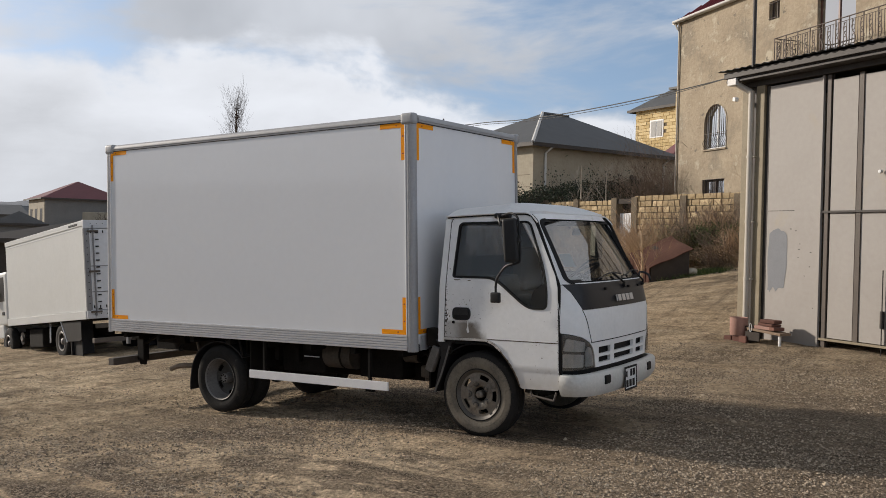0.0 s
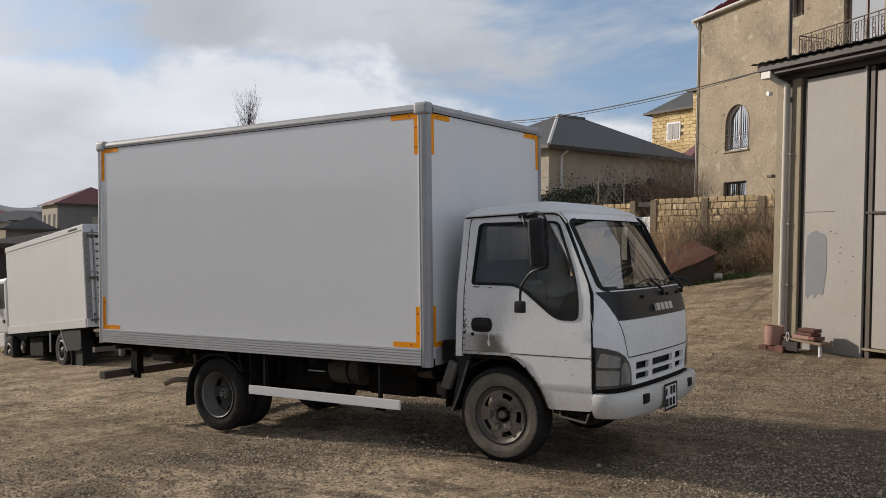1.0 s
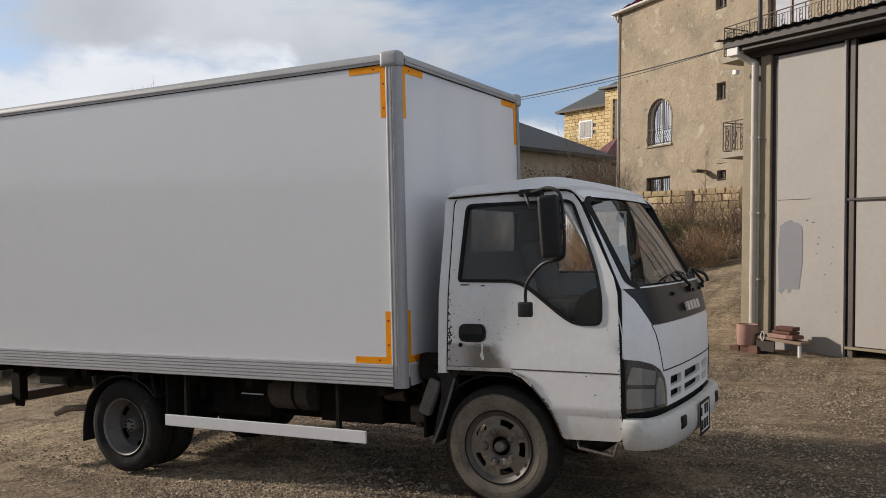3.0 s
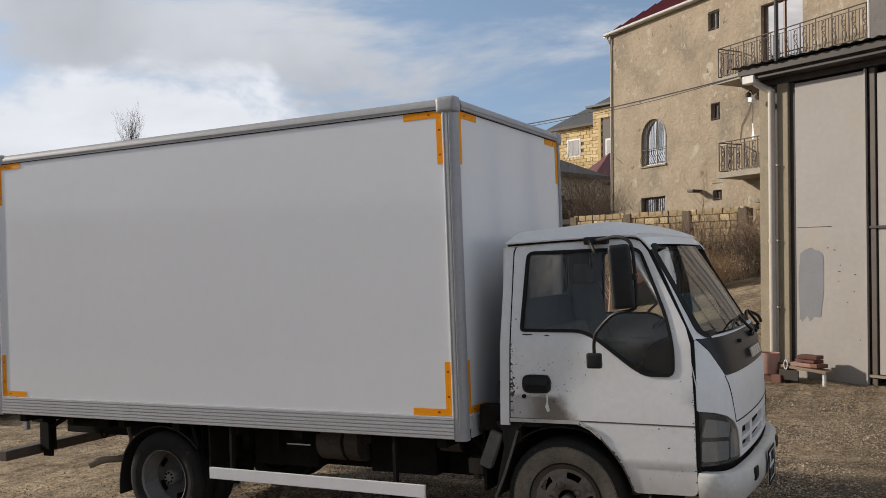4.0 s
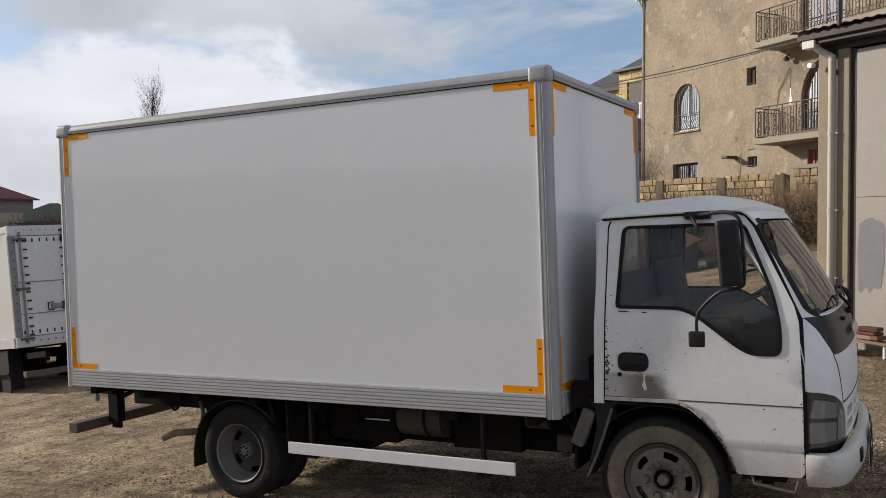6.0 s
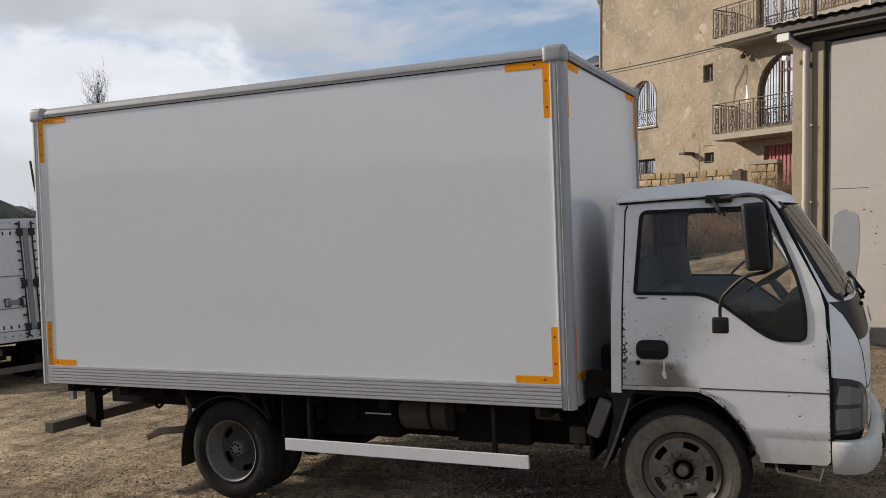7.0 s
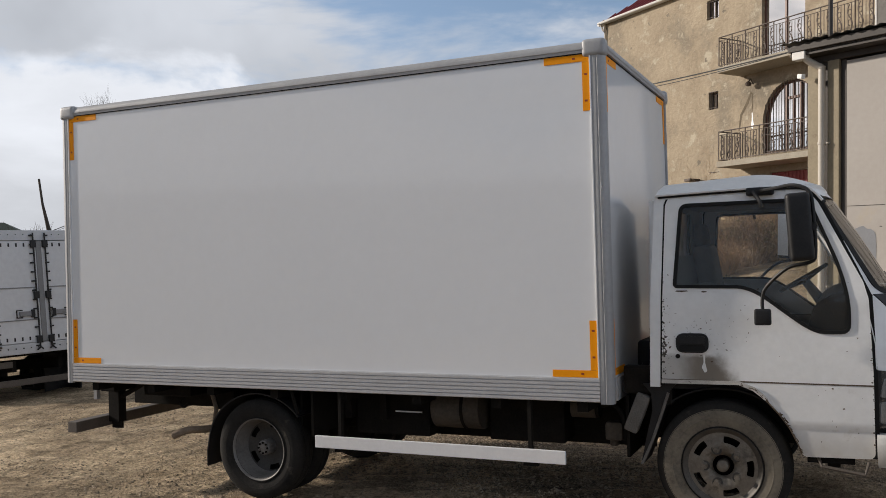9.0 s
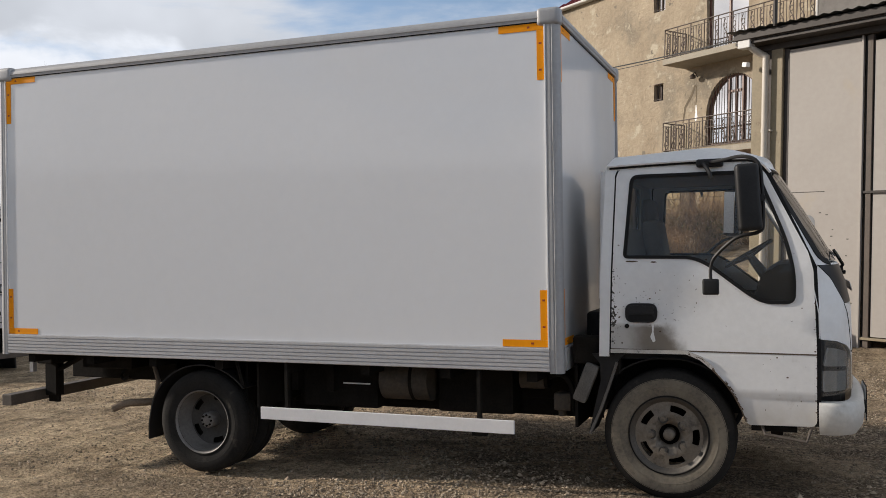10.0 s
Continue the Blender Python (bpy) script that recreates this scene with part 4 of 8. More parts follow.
    for y0, y1, z0, z1 in ((-0.07, -0.02, 0.565, 0.632), (0.0, 0.05, 0.565, 0.632), (-0.175, -0.12, 0.468, 0.535), (-0.095, -0.04, 0.468, 0.535), (-0.015, 0.04, 0.468, 0.535), (-0.175, -0.145, 0.565, 0.62)):
        part("plate_bar", boxm(1.930, 1.9325, YC + y0, YC + y1, z0, z1), RUBBER, plate)
    # roof
    def roof(u, v, d):
        s = (v - YC) / 0.87
        k = max(0.0, 1 - abs(s) ** 6)
        f = max(0.0, (u - 0.98)) / 0.40
        return (u, v, 2.112 + (0.092 + 0.034 * min(1, max(0, (u - 0.42) / 0.5))) * k * (1 - 0.90 * min(1, f) ** 1.8) * min(1, (u - 0.345) / 0.05) - d)
    front_edge = [(nose_x(2.12) - 0.055 * s * s - 0.160 * s ** 10 + 0.005, YC + s * 0.872) for s in steps(1, -1, 20)]
    outline = [(0.385, YC - 0.872), *front_edge[::-1], (0.385, YC + 0.872)]
    rf = part("roof", sheet(outline, [], roof, 0.03, steps(0.4, 1.4, 16), steps(YC - 0.86, YC + 0.86, 24)), ROOFWHITE, truck, "dented white cab roof", smooth=60)
    for far in (False, True):
        y = YC + (0.885 if far else -0.885)
        bm = tube(bmesh.new(), curve_pts([(0.385, y, 2.108), (0.8, y, 2.120), (1.2, y, 2.124), (1.30, y, 2.105), (1.37, y + (0.0 if far else 0.0), 2.03)], 5), 0.009, 6)
        part("drip_rail", bm, CABWHITE, rf)
        # black tube drawn for the dark gap under the drip rail
        yd = y + (-0.004 if far else 0.004)
        part("drip_seal", tube(bmesh.new(), curve_pts([(0.40, yd, 2.094), (0.8, yd, 2.106), (1.2, yd, 2.110), (1.29, yd, 2.093)], 5), 0.007, 6), RUBBER, rf)
    # back wall with its window
    back = [(YC - 0.95, 0.90), (YC + 0.95, 0.90), (YC + 0.865, 2.11), (YC - 0.865, 2.11)]
    hole = rounded([(YC - 0.58, 1.72), (YC + 0.30, 1.72), (YC + 0.30, 2.03), (YC - 0.58, 2.03)], 0.05)
    part("back_wall", sheet(back, [hole], lambda u, v, d: (0.345 + 0.03 * (v - 0.9) + d, u, v), 0.03), BLACKPANEL, truck, "dark back wall of the cab")
    part("rear_window", sheet(hole, [], lambda u, v, d: (0.36 + 0.03 * (v - 0.9) + d, u, v), 0.0), REARGLASS, truck, "dirty cab rear window")
    part("back_lining", sheet([(YC - 0.88, 0.94), (YC + 0.88, 0.94), (YC + 0.83, 2.06), (YC - 0.83, 2.06)], [hole], lambda u, v, d: (0.385 + 0.03 * (v - 0.9) + d, u, v), 0.008), LINING, truck, "grey lining of the cab back wall")
    for far in (False, True):
        k = 1 if far else -1
        part("back_corner", prism(bmesh.new(), rounded([(0.36, YC + k * 0.80), (0.36, YC + k * 0.885), (0.345, YC + k * 0.893), (0.312, YC + k * 0.85), (0.312, YC + k * 0.80)], 0.02, 4), lambda u, v, w: (u + 0.022 * (w - 1.3), v - k * 0.045 * (w - 1.3), w), 1.26, 2.08), CABWHITE, truck, "rounded white rear corner of the cab", smooth=50)
    # inside
    part("cab_floor", boxm(0.40, 1.70, YC - 0.90, YC + 0.90, 0.88, 0.93), DASH, truck)
    part("roof_lining", boxm(0.42, 1.30, YC - 0.82, YC + 0.82, 2.065, 2.075), LINING, truck)
    for y, tall in ((0.55, 0.24), (1.06, 0.24), (1.60, 0.52)):
        st = part("seat", boxm(0.55, 1.02, y - 0.23, y + 0.23, 1.20, 1.34, 0.05, seg=3), SEAT, truck, "grey cloth cab seat", smooth=50)
        part("seat_back", boxm(-0.07, 0.07, y - 0.22, y + 0.22, 0, tall, 0.05, m=pose(0.56, 0, 1.28, 0, -9, 0), seg=3), SEAT, st, smooth=50)
        if tall > 0.4:
            part("headrest", boxm(-0.05, 0.05, y - 0.13, y + 0.13, 0.0, 0.17, 0.04, m=pose(0.475, 0, 1.79, 0, -9, 0), seg=3), SEAT, st, smooth=50)
    for y, k in ((YC - 0.915, 1), (YC + 0.915, -1)):
        trim = part("door_trim", boxm(0.45, 1.56, *sorted((y, y + k * 0.03)), 0.94, 1.235, 0.01), DOORTRIM, truck, "dark inner door trim")
        part("arm_rest", boxm(0.62, 1.02, *sorted((y + k * 0.031, y + k * 0.085)), 1.16, 1.215, 0.015), DASH, trim)
    for y0, y1 in ((YC - 0.86, YC - 0.30), (YC + 0.30, YC + 0.86)):
        part("seat_base", boxm(0.48, 1.05, y0, y1, 0.931, 1.199, 0.02), DASH, truck)
    part("engine_cover", boxm(0.45, 1.2, YC - 0.3, YC + 0.3, 0.93, 1.2, 0.04), DASH, truck)
    prism(bm := bmesh.new(), rounded([(1.22, 0.93), (1.60, 0.93), (1.68, 1.38), (1.60, 1.47), (1.42, 1.48), (1.30, 1.40), (1.25, 1.2)], 0.05), lambda u, v, w: (u, w, v), YC - 0.86, YC + 0.86)
    dash = part("dashboard", bm, DASH, truck, "dark grey dashboard", smooth=50)
    wheel = part("steering_wheel", tube(bmesh.new(), [tuple(pose(1.19, 1.58, 1.53, 0, -30.5, 0) @ Vector((0.185 * math.cos(a), 0.185 * math.sin(a), 0))) for a in [2 * math.pi * i / 28 for i in range(28)]], 0.015, 8, True), BLACK, truck, "black steering wheel", smooth=True)
    for a in (0.2, 2.9, 4.7):
        part("spoke", tube(bmesh.new(), [tuple(pose(1.19, 1.58, 1.53, 0, -30.5, 0) @ Vector((r * math.cos(a), r * math.sin(a), -0.03 + 0.16 * r))) for r in (0, 0.183)], 0.012, 6), BLACK, wheel)
    part("steering_column", cyl(bmesh.new(), (1.205, 1.58, 1.505), (1.40, 1.58, 1.23), 0.03, 0.05), BLACK, truck)
    part("screen_sticker", sheet([(-0.80, 1.62), (-0.62, 1.62), (-0.62, 1.74), (-0.80, 1.74)], [], lambda u, v, d: screen_front(u, v, d + 0.03), 0.0), STICKER, fr, "pale blue paper sticker")
    part("inside_mirror", boxm(-0.012, 0.012, -0.11, 0.11, -0.035, 0.035, 0.01, m=pose(1.33, YC + 0.05, 1.95, 0, 15, 8)), BLACK, truck)
    part("dash_cloth", boxm(1.52, 1.66, 0.34, 0.52, 1.475, 1.52, 0.02), PAPER, dash, "crumpled white cloth")


def place_off(place, k):
    return lambda u, v, d: place(u, v, d + k)


cab()


# ---- wheels ----
def on_axis(c, a, lx, lr):
    """A small raised bar on a sidewall at angle a."""
    m = Matrix.Translation(c) @ Matrix.Rotation(-a, 4, "Y")
    return boxm(-lr, lr, -0.0012, 0.0012, -lx * 0.5, lx * 0.5, 0.0, m=m)


def wheel(x, y, z, out, rad, width, tyre_m, rim_m, dished, holes=5):
    """out: -1 when the outer face looks towards -y."""
    w = width / 2
    P = lambda prof: [(r, out * v) for r, v in prof]
    ty = lathe(bmesh.new(), P([(0.225, w * 0.80), (0.236, w * 0.97), (0.255, w * 1.0), (0.29, w * 1.10), (rad - 0.055, w * 1.12), (rad - 0.022, w * 1.0), (rad - 0.006, w * 0.84), (rad, w * 0.6), (rad, w * 0.34), (rad - 0.010, w * 0.33), (rad - 0.010, w * 0.27), (rad, w * 0.26), (rad + 0.001, 0), (rad, -w * 0.26), (rad - 0.010, -w * 0.27), (rad - 0.010, -w * 0.33), (rad, -w * 0.34), (rad, -w * 0.6), (rad - 0.006, -w * 0.84), (rad - 0.04, -w * 1.05), (0.30, -w * 1.1), (0.245, -w)]), (x, y, z), 64)
    for f in ty.faces:
        c = f.calc_center_median()
        f.material_index = int(math.hypot(c.x - x, c.z - z) > rad - 0.050)
    wh = part("wheel", ty, (tyre_m, TYRE2), truck, "dusty worn tyre on a grey steel rim", smooth=50)
    for rr in (0.30, rad - 0.052):
        part("sidewall_ring", lathe(bmesh.new(), P([(rr - 0.004, w * 1.09), (rr, w * 1.118), (rr + 0.004, w * 1.09)]), (x, y, z), 64), tyre_m, wh, smooth=60)
    part("rim_groove", lathe(bmesh.new(), P([(0.238, w * 0.98), (0.241, w * 1.055), (0.247, w * 1.055), (0.250, w * 0.98)]), (x, y, z), 56), RUBBER, wh)
    depth = -0.03 if not dished else -0.115
    rim = lathe(bmesh.new(), P([(0.238, w * 0.90), (0.243, w * 1.0), (0.237, w * 1.04), (0.231, w * 1.0), (0.225, w - 0.010 - 0.012 * dished), (0.215, w - (0.014 if not dished else 0.076)), (0.208, w - (0.020 if not dished else 0.103)), (0.190, w - (0.060 if not dished else 0.151))]), (x, y, z), 56)
    part("rim", rim, rim_m if dished else RIMDARK, wh, "dusty steel rim", smooth=50)
    if not dished:
        disc_y = lambda r: w - 0.020 + 0.012 * max(0.0, 1 - abs(r - 0.125) / 0.06) - 0.026 * max(0.0, (0.088 - r) / 0.024)
        R0, hub = 0.212, 0.064
    else:
        disc_y = lambda r: w - 0.155 + 0.02 * max(0, (r - 0.12) / 0.09)
        R0, hub = 0.205, 0.055
    face = lambda u, v, d: (x + u, y + out * (disc_y(math.hypot(u, v)) - d), z + v)
    ring = lambda r, n: [(r * math.cos(2 * math.pi * i / n), r * math.sin(2 * math.pi * i / n)) for i in range(n)]
    cut = []
    for k in range(holes):
        a0 = 2 * math.pi * (k + 0.972) / holes
        sl = []
        for r, rng in ((0.146, range(0, 9)), (0.187, range(8, -1, -1))):
            for i in rng:
                a = a0 + (i - 4) * 0.072
                sl.append((r * math.cos(a), r * math.sin(a)))
        cut.append(rounded(sl, 0.017, 3))
    part("wheel_disc", sheet(ring(R0, 40), [*cut, ring(hub, 24)], face, 0.008, steps(-0.2, 0.2, 10), steps(-0.2, 0.2, 10)), DISHDARK if dished else rim_m, wh, "slotted wheel disc", smooth=40)
    part("hub_backing", lathe(bmesh.new(), P([(0.0, w - 0.20), (0.21, w - 0.20), (0.21, w - 0.21), (0.0, w - 0.21)]), (x, y, z), 32), STEEL, wh)
    if not dished:
        part("hub", lathe(bmesh.new(), P([(0.0, w + 0.002), (0.024, w - 0.001), (0.036, w - 0.014), (0.038, w - 0.09)]), (x, y, z), 24), RIM, wh, "round dusty hub cap", smooth=40)
        n, pr, yy = 5, 0.108, w - 0.014
    else:
        part("hub", lathe(bmesh.new(), P([(0.0, w - 0.06), (0.052, w - 0.065), (0.058, w - 0.075), (0.058, w - 0.17)]), (x, y, z), 24), RIM2, wh, "flat steel axle hub", smooth=40)
        for k in range(8):
            a = 2 * math.pi * k / 8
            c = Vector((x + 0.040 * math.cos(a), y + out * (w - 0.062), z + 0.040 * math.sin(a)))
            part("stud", cyl(bmesh.new(), c, c + Vector((0, out * 0.010, 0)), 0.008, seg=6), STEEL, wh)
        n, pr, yy = 5, 0.10, w - 0.15
    for k in range(0 if dished else n):
        a = 2 * math.pi * (k + 0.5) / n
        c = Vector((x + pr * math.cos(a), y + out * yy, z + pr * math.sin(a)))
        bm = cyl(bmesh.new(), c, c + Vector((0, out * 0.006, 0)), 0.022, 0.020, seg=12)
        cyl(bm, c + Vector((0, out * 0.006, 0)), c + Vector((0, out * 0.026, 0)), 0.016, seg=6)
        part("wheel_nut", bm, rim_m, wh)
        if not dished:
            part("nut_seat", lathe(bmesh.new(), P([(0.021, yy + 0.001), (0.031, yy + 0.003), (0.033, yy - 0.004)]), (c.x, y, c.z), 16), DISHDARK, wh)
    if not dished:
        for k in range(44):
            a = math.radians(205 + 3.0 * (k % 30) + (140 if k >= 30 else 0))
            if (k * 7) % 9 == 0:
                continue
            c = Vector((x + 0.338 * math.cos(a), y + out * w * 1.112, z + 0.338 * math.sin(a)))
            part("sidewall_mark", on_axis(c, a, 0.005 + 0.004 * ((k * 5) % 3), 0.006 + 0.003 * ((k * 3) % 3)), tyre_m, wh)


FX, FZ, RX, RZ = 0.752, 0.412, -2.690, 0.315
wheel(FX, 0.235, FZ, -1, 0.405, 0.20, TYRE, RIM, False)
wheel(FX, WIDE - 0.235, FZ, 1, 0.405, 0.20, TYRE, RIM, False)
for sy in (1, -1):
    Y = lambda v: v if sy == 1 else WIDE - v
    wheel(RX, Y(0.20), RZ, -sy, 0.385, 0.19, TYRE2, RIM2, True, 5)
    wheel(RX, Y(0.46), RZ, -sy, 0.385, 0.19, TYRE2, RIM2, True, 5)


# ---- underneath ----
def chassis():
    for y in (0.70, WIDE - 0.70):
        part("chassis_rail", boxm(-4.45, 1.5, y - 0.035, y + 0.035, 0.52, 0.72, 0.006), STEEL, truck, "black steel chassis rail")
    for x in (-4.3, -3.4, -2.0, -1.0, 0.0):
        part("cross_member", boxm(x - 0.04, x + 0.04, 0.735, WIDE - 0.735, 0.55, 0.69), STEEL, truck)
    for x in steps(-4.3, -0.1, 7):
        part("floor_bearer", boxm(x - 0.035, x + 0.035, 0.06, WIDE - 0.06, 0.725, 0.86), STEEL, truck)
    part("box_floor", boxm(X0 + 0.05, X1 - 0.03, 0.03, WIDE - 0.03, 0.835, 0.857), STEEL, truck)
    for x, z in ((RX, RZ), (FX, FZ)):
        part("axle", cyl(bmesh.new(), (x, 0.35, z), (x, WIDE - 0.35, z), 0.055), STEEL, truck)
    part("differential", lathe(bmesh.new(), [(0.0, -0.14), (0.10, -0.12), (0.16, -0.04), (0.16, 0.04), (0.10, 0.12), (0, 0.14)], (RX, YC, RZ), 20), STEEL, truck, smooth=60)
    for y in (0.70, WIDE - 0.70):
        for k in range(4):
            L = 0.62 - 0.1 * k
            part("leaf_spring", tube(bmesh.new(), [(RX + L * s, y, 0.50 - 0.14 * (1 - s * s) - 0.014 * k) for s in steps(-1, 1, 8)], 0.009, 6), STEEL, truck)
    part("drive_shaft", cyl(bmesh.new(), (RX + 0.1, YC, RZ + 0.05), (0.3, YC, 0.58), 0.045), STEEL, truck)
    part("gearbox", boxm(0.0, 1.1, YC - 0.25, YC + 0.25, 0.42, 0.9, 0.08, seg=3), STEEL, truck)
    # tank lying along the truck and the boxes beside it
    tank = part("fuel_tank", cyl(bmesh.new(), (-1.30, 0.44, 0.66), (-0.93, 0.44, 0.66), 0.155, seg=28), TANK, truck, "dusty round air tank", smooth=40)
    for x in (-1.06,):
        part("tank_strap", lathe2((x - 0.012, x + 0.012), 0.44, 0.66, 0.159), STEEL, tank)
    part("battery_box", boxm(-1.98, -1.36, 0.40, 0.66, 0.43, 0.80, 0.015), STEEL, truck, "black battery box")
    part("battery_strip", boxm(-1.62, -1.40, 0.352, 0.358, 0.612, 0.622), GUARD, truck)
    part("tool_box", boxm(-0.90, -0.34, 0.44, 0.70, 0.43, 0.82, 0.015), STEEL, truck)
    can = part("filter_canister", cyl(bmesh.new(), (-0.27, 0.42, 0.70), (-0.10, 0.42, 0.70), 0.075, seg=22), TANK, truck, "dusty filter canister", smooth=40)
    part("canister_lid", cyl(bmesh.new(), (-0.10, 0.42, 0.70), (-0.075, 0.42, 0.70), 0.068, seg=22), STEEL, can, smooth=40)
    part("drain_valve", cyl(bmesh.new(), (0.03, 0.36, 0.46), (0.03, 0.36, 0.54), 0.03, seg=12), TANK, truck, smooth=40)
    part("air_hose", tube(bmesh.new(), curve_pts([(-0.10, 0.42, 0.70), (0.02, 0.36, 0.74), (0.10, 0.34, 0.66), (0.10, 0.36, 0.50)], 5), 0.022, 8), RUBBER, truck, smooth=True)
    part("valve_block", boxm(-0.02, 0.10, 0.30, 0.42, 0.50, 0.62, 0.02), TANK, truck)
    for x in (-2.02, -1.72):
        part("bracket", boxm(x - 0.03, x + 0.03, 0.34, 0.66, 0.55, 0.80, 0.006), STEEL, truck)
    # black boxes added to fill the see-through under the frame
    for y0, y1 in ((1.20, 1.50), (WIDE - 0.45, WIDE - 0.15)):
        part("fuel_tank", boxm(-1.9, -0.3, y0, y1, 0.42, 0.80, 0.04, seg=3), STEEL, truck, "black box added to fill the view under the frame")
    # black box and hose filling the gap behind the cab
    part("air_duct", boxm(0.19, 0.325, 0.40, 0.80, 0.80, 1.16, 0.03, seg=3), RUBBER, truck, "black rounded box low behind the cab", smooth=50)
    part("cab_catch", boxm(0.15, 0.33, 0.15, 0.25, 0.84, 1.02, 0.02), STEEL, truck)
    part("duct_hose", tube(bmesh.new(), curve_pts([(0.25, 0.40, 1.0), (0.20, 0.30, 0.85), (0.18, 0.26, 0.66)], 5), 0.03, 8), RUBBER, truck, smooth=True)
    # dark plate added to close off the view under the bed
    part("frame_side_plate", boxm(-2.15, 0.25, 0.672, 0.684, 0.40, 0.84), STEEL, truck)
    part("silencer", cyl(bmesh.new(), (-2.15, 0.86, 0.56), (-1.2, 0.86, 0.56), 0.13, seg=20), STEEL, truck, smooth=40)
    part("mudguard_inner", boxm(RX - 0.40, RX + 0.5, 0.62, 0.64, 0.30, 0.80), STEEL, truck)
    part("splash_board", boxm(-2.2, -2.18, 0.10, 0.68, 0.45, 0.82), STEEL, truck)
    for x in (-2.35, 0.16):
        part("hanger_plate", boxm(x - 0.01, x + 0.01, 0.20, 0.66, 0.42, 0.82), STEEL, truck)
    # white side guard
    g = part("side_guard", boxm(-2.10, -0.203, -0.012, 0.008, 0.390, 0.478, 0.004), GUARD, truck, "white painted side guard plank")
    for x in (-1.9, -0.45):
        part("guard_stay", boxm(x - 0.012, x + 0.012, 0.009, 0.05, 0.38, 0.82), STEEL, g)
        part("guard_foot", boxm(x - 0.05, x + 0.05, 0.012, 0.05, 0.362, 0.389), STEEL, g)
    part("side_guard", boxm(-2.10, -0.203, WIDE - 0.008, WIDE + 0.012, 0.390, 0.478, 0.004), GUARD, truck)
    # rear under-run bar
    u = part("underrun_bar", boxm(-4.575, -4.475, 0.012, WIDE - 0.012, 0.365, 0.455, 0.006), BARSTEEL, truck, "dark steel rear under-run bar")
    for y in (0.42, WIDE - 0.42):
        part("bar_hanger", boxm(-4.47, -4.36, y - 0.012, y + 0.012, 0.34, 0.84), STEEL, u)
        part("bar_hanger", boxm(-4.474, -4.36, y - 0.045, y + 0.045, 0.40, 0.84), STEEL, u)
        part("bar_brace", tube(bmesh.new(), [(-4.40, y, 0.60), (-4.05, y + 0.05, 0.78)], 0.022, 6), STEEL, u)
    part("tail_bracket", boxm(-4.47, -4.43, 0.20, 0.24, 0.62, 0.80, 0.004), ALU, truck, "bare grey bracket")
    part("tail_lamp_box", boxm(-4.46, -4.30, 0.27, 0.62, 0.68, 0.80, 0.01), STEEL, truck)
    # rear mudguards with their flaps
    for sy in (1, -1):
        Y = lambda v: v if sy == 1 else WIDE - v
        bm = bmesh.new()
        pts = []
        for a in steps(radians(38), radians(172), 18):
            pts.append((RX + 0.475 * math.cos(a), 0.325 + 0.425 * math.sin(a)))
        pts += [(RX - 0.49, 0.28), (RX - 0.492, 0.165)]
        inn = [(u + 0.008 * (1 if u < RX else -1), v - 0.008) for u, v in pts]
        prism(bm, pts + inn[::-1], lambda u, v, w: (u, Y(w), v), 0.10, 0.60)
        part("mudguard", bm, BLACK, truck, "black rear mudguard with a flap", smooth=40)
        part("mudguard_stay", tube(bmesh.new(), [(RX + 0.36, Y(0.12), 0.60), (RX + 0.30, Y(0.12), 0.80)], 0.015, 6), STEEL, truck)
    # exhaust
    ex = part("exhaust_pipe", tube(bmesh.new(), curve_pts([(-2.2, 0.86, 0.55), (-2.9, 0.86, 0.60), (-3.15, 0.60, 0.45), (-3.28, 0.30, 0.415), (-3.42, 0.16, 0.415), (-3.52, 0.10, 0.375)], 6), 0.030, 12), EXHAUST, truck, "rusty bent exhaust tail pipe", smooth=True)
    part("exhaust_hanger", tube(bmesh.new(), [(-3.27, 0.30, 0.40), (-3.24, 0.30, 0.58), (-3.32, 0.34, 0.72)], 0.018, 6), EXHAUST, ex)
    part("hook", tube(bmesh.new(), curve_pts([(-3.62, 0.40, 0.66), (-3.66, 0.36, 0.60), (-3.60, 0.33, 0.57), (-3.55, 0.33, 0.60)], 4), 0.012, 6), STEEL, truck)
    part("spring_hanger", boxm(-3.45, -3.25, 0.55, 0.70, 0.52, 0.76, 0.02), STEEL, truck)
    part("rear_cross_beam", boxm(-4.0, -3.5, 0.30, 0.62, 0.66, 0.80, 0.01), STEEL, truck)
    # spare wheel under the frame
    sp = lathe(bmesh.new(), [(0.16, -0.09), (0.24, -0.10), (0.34, -0.09), (0.385, -0.05), (0.385, 0.05), (0.34, 0.09), (0.24, 0.10), (0.16, 0.09)], (0, 0, 0), 36, closed=True)
    bmesh.ops.transform(sp, matrix=pose(-2.0, 1.55, 0.47, 90, 0, 0), verts=sp.verts[:])
    part("spare_wheel", sp, TYRE2, truck, "spare wheel slung under the frame", smooth=50)
    # front wheel arch liner, front flap, step
    for sy in (1, -1):
        Y = lambda v: v if sy == 1 else WIDE - v
        bm = bmesh.new()
        pts = [(FX + 0.50 * math.cos(a), 0.43 + 0.47 * math.sin(a)) for a in steps(radians(12), radians(140), 16)]
        inn = [(FX + 0.49 * math.cos(a), 0.43 + 0.46 * math.sin(a)) for a in steps(radians(12), radians(140), 16)]
        prism(bm, pts + inn[::-1], lambda u, v, w: (u, Y(w), v), 0.14, 0.55)
        part("arch_liner", bm, RUBBER, truck, smooth=40)
        part("arch_side", boxm(0.35, 1.62, *sorted((Y(0.55), Y(0.56))), 0.5, 0.92), RUBBER, truck)
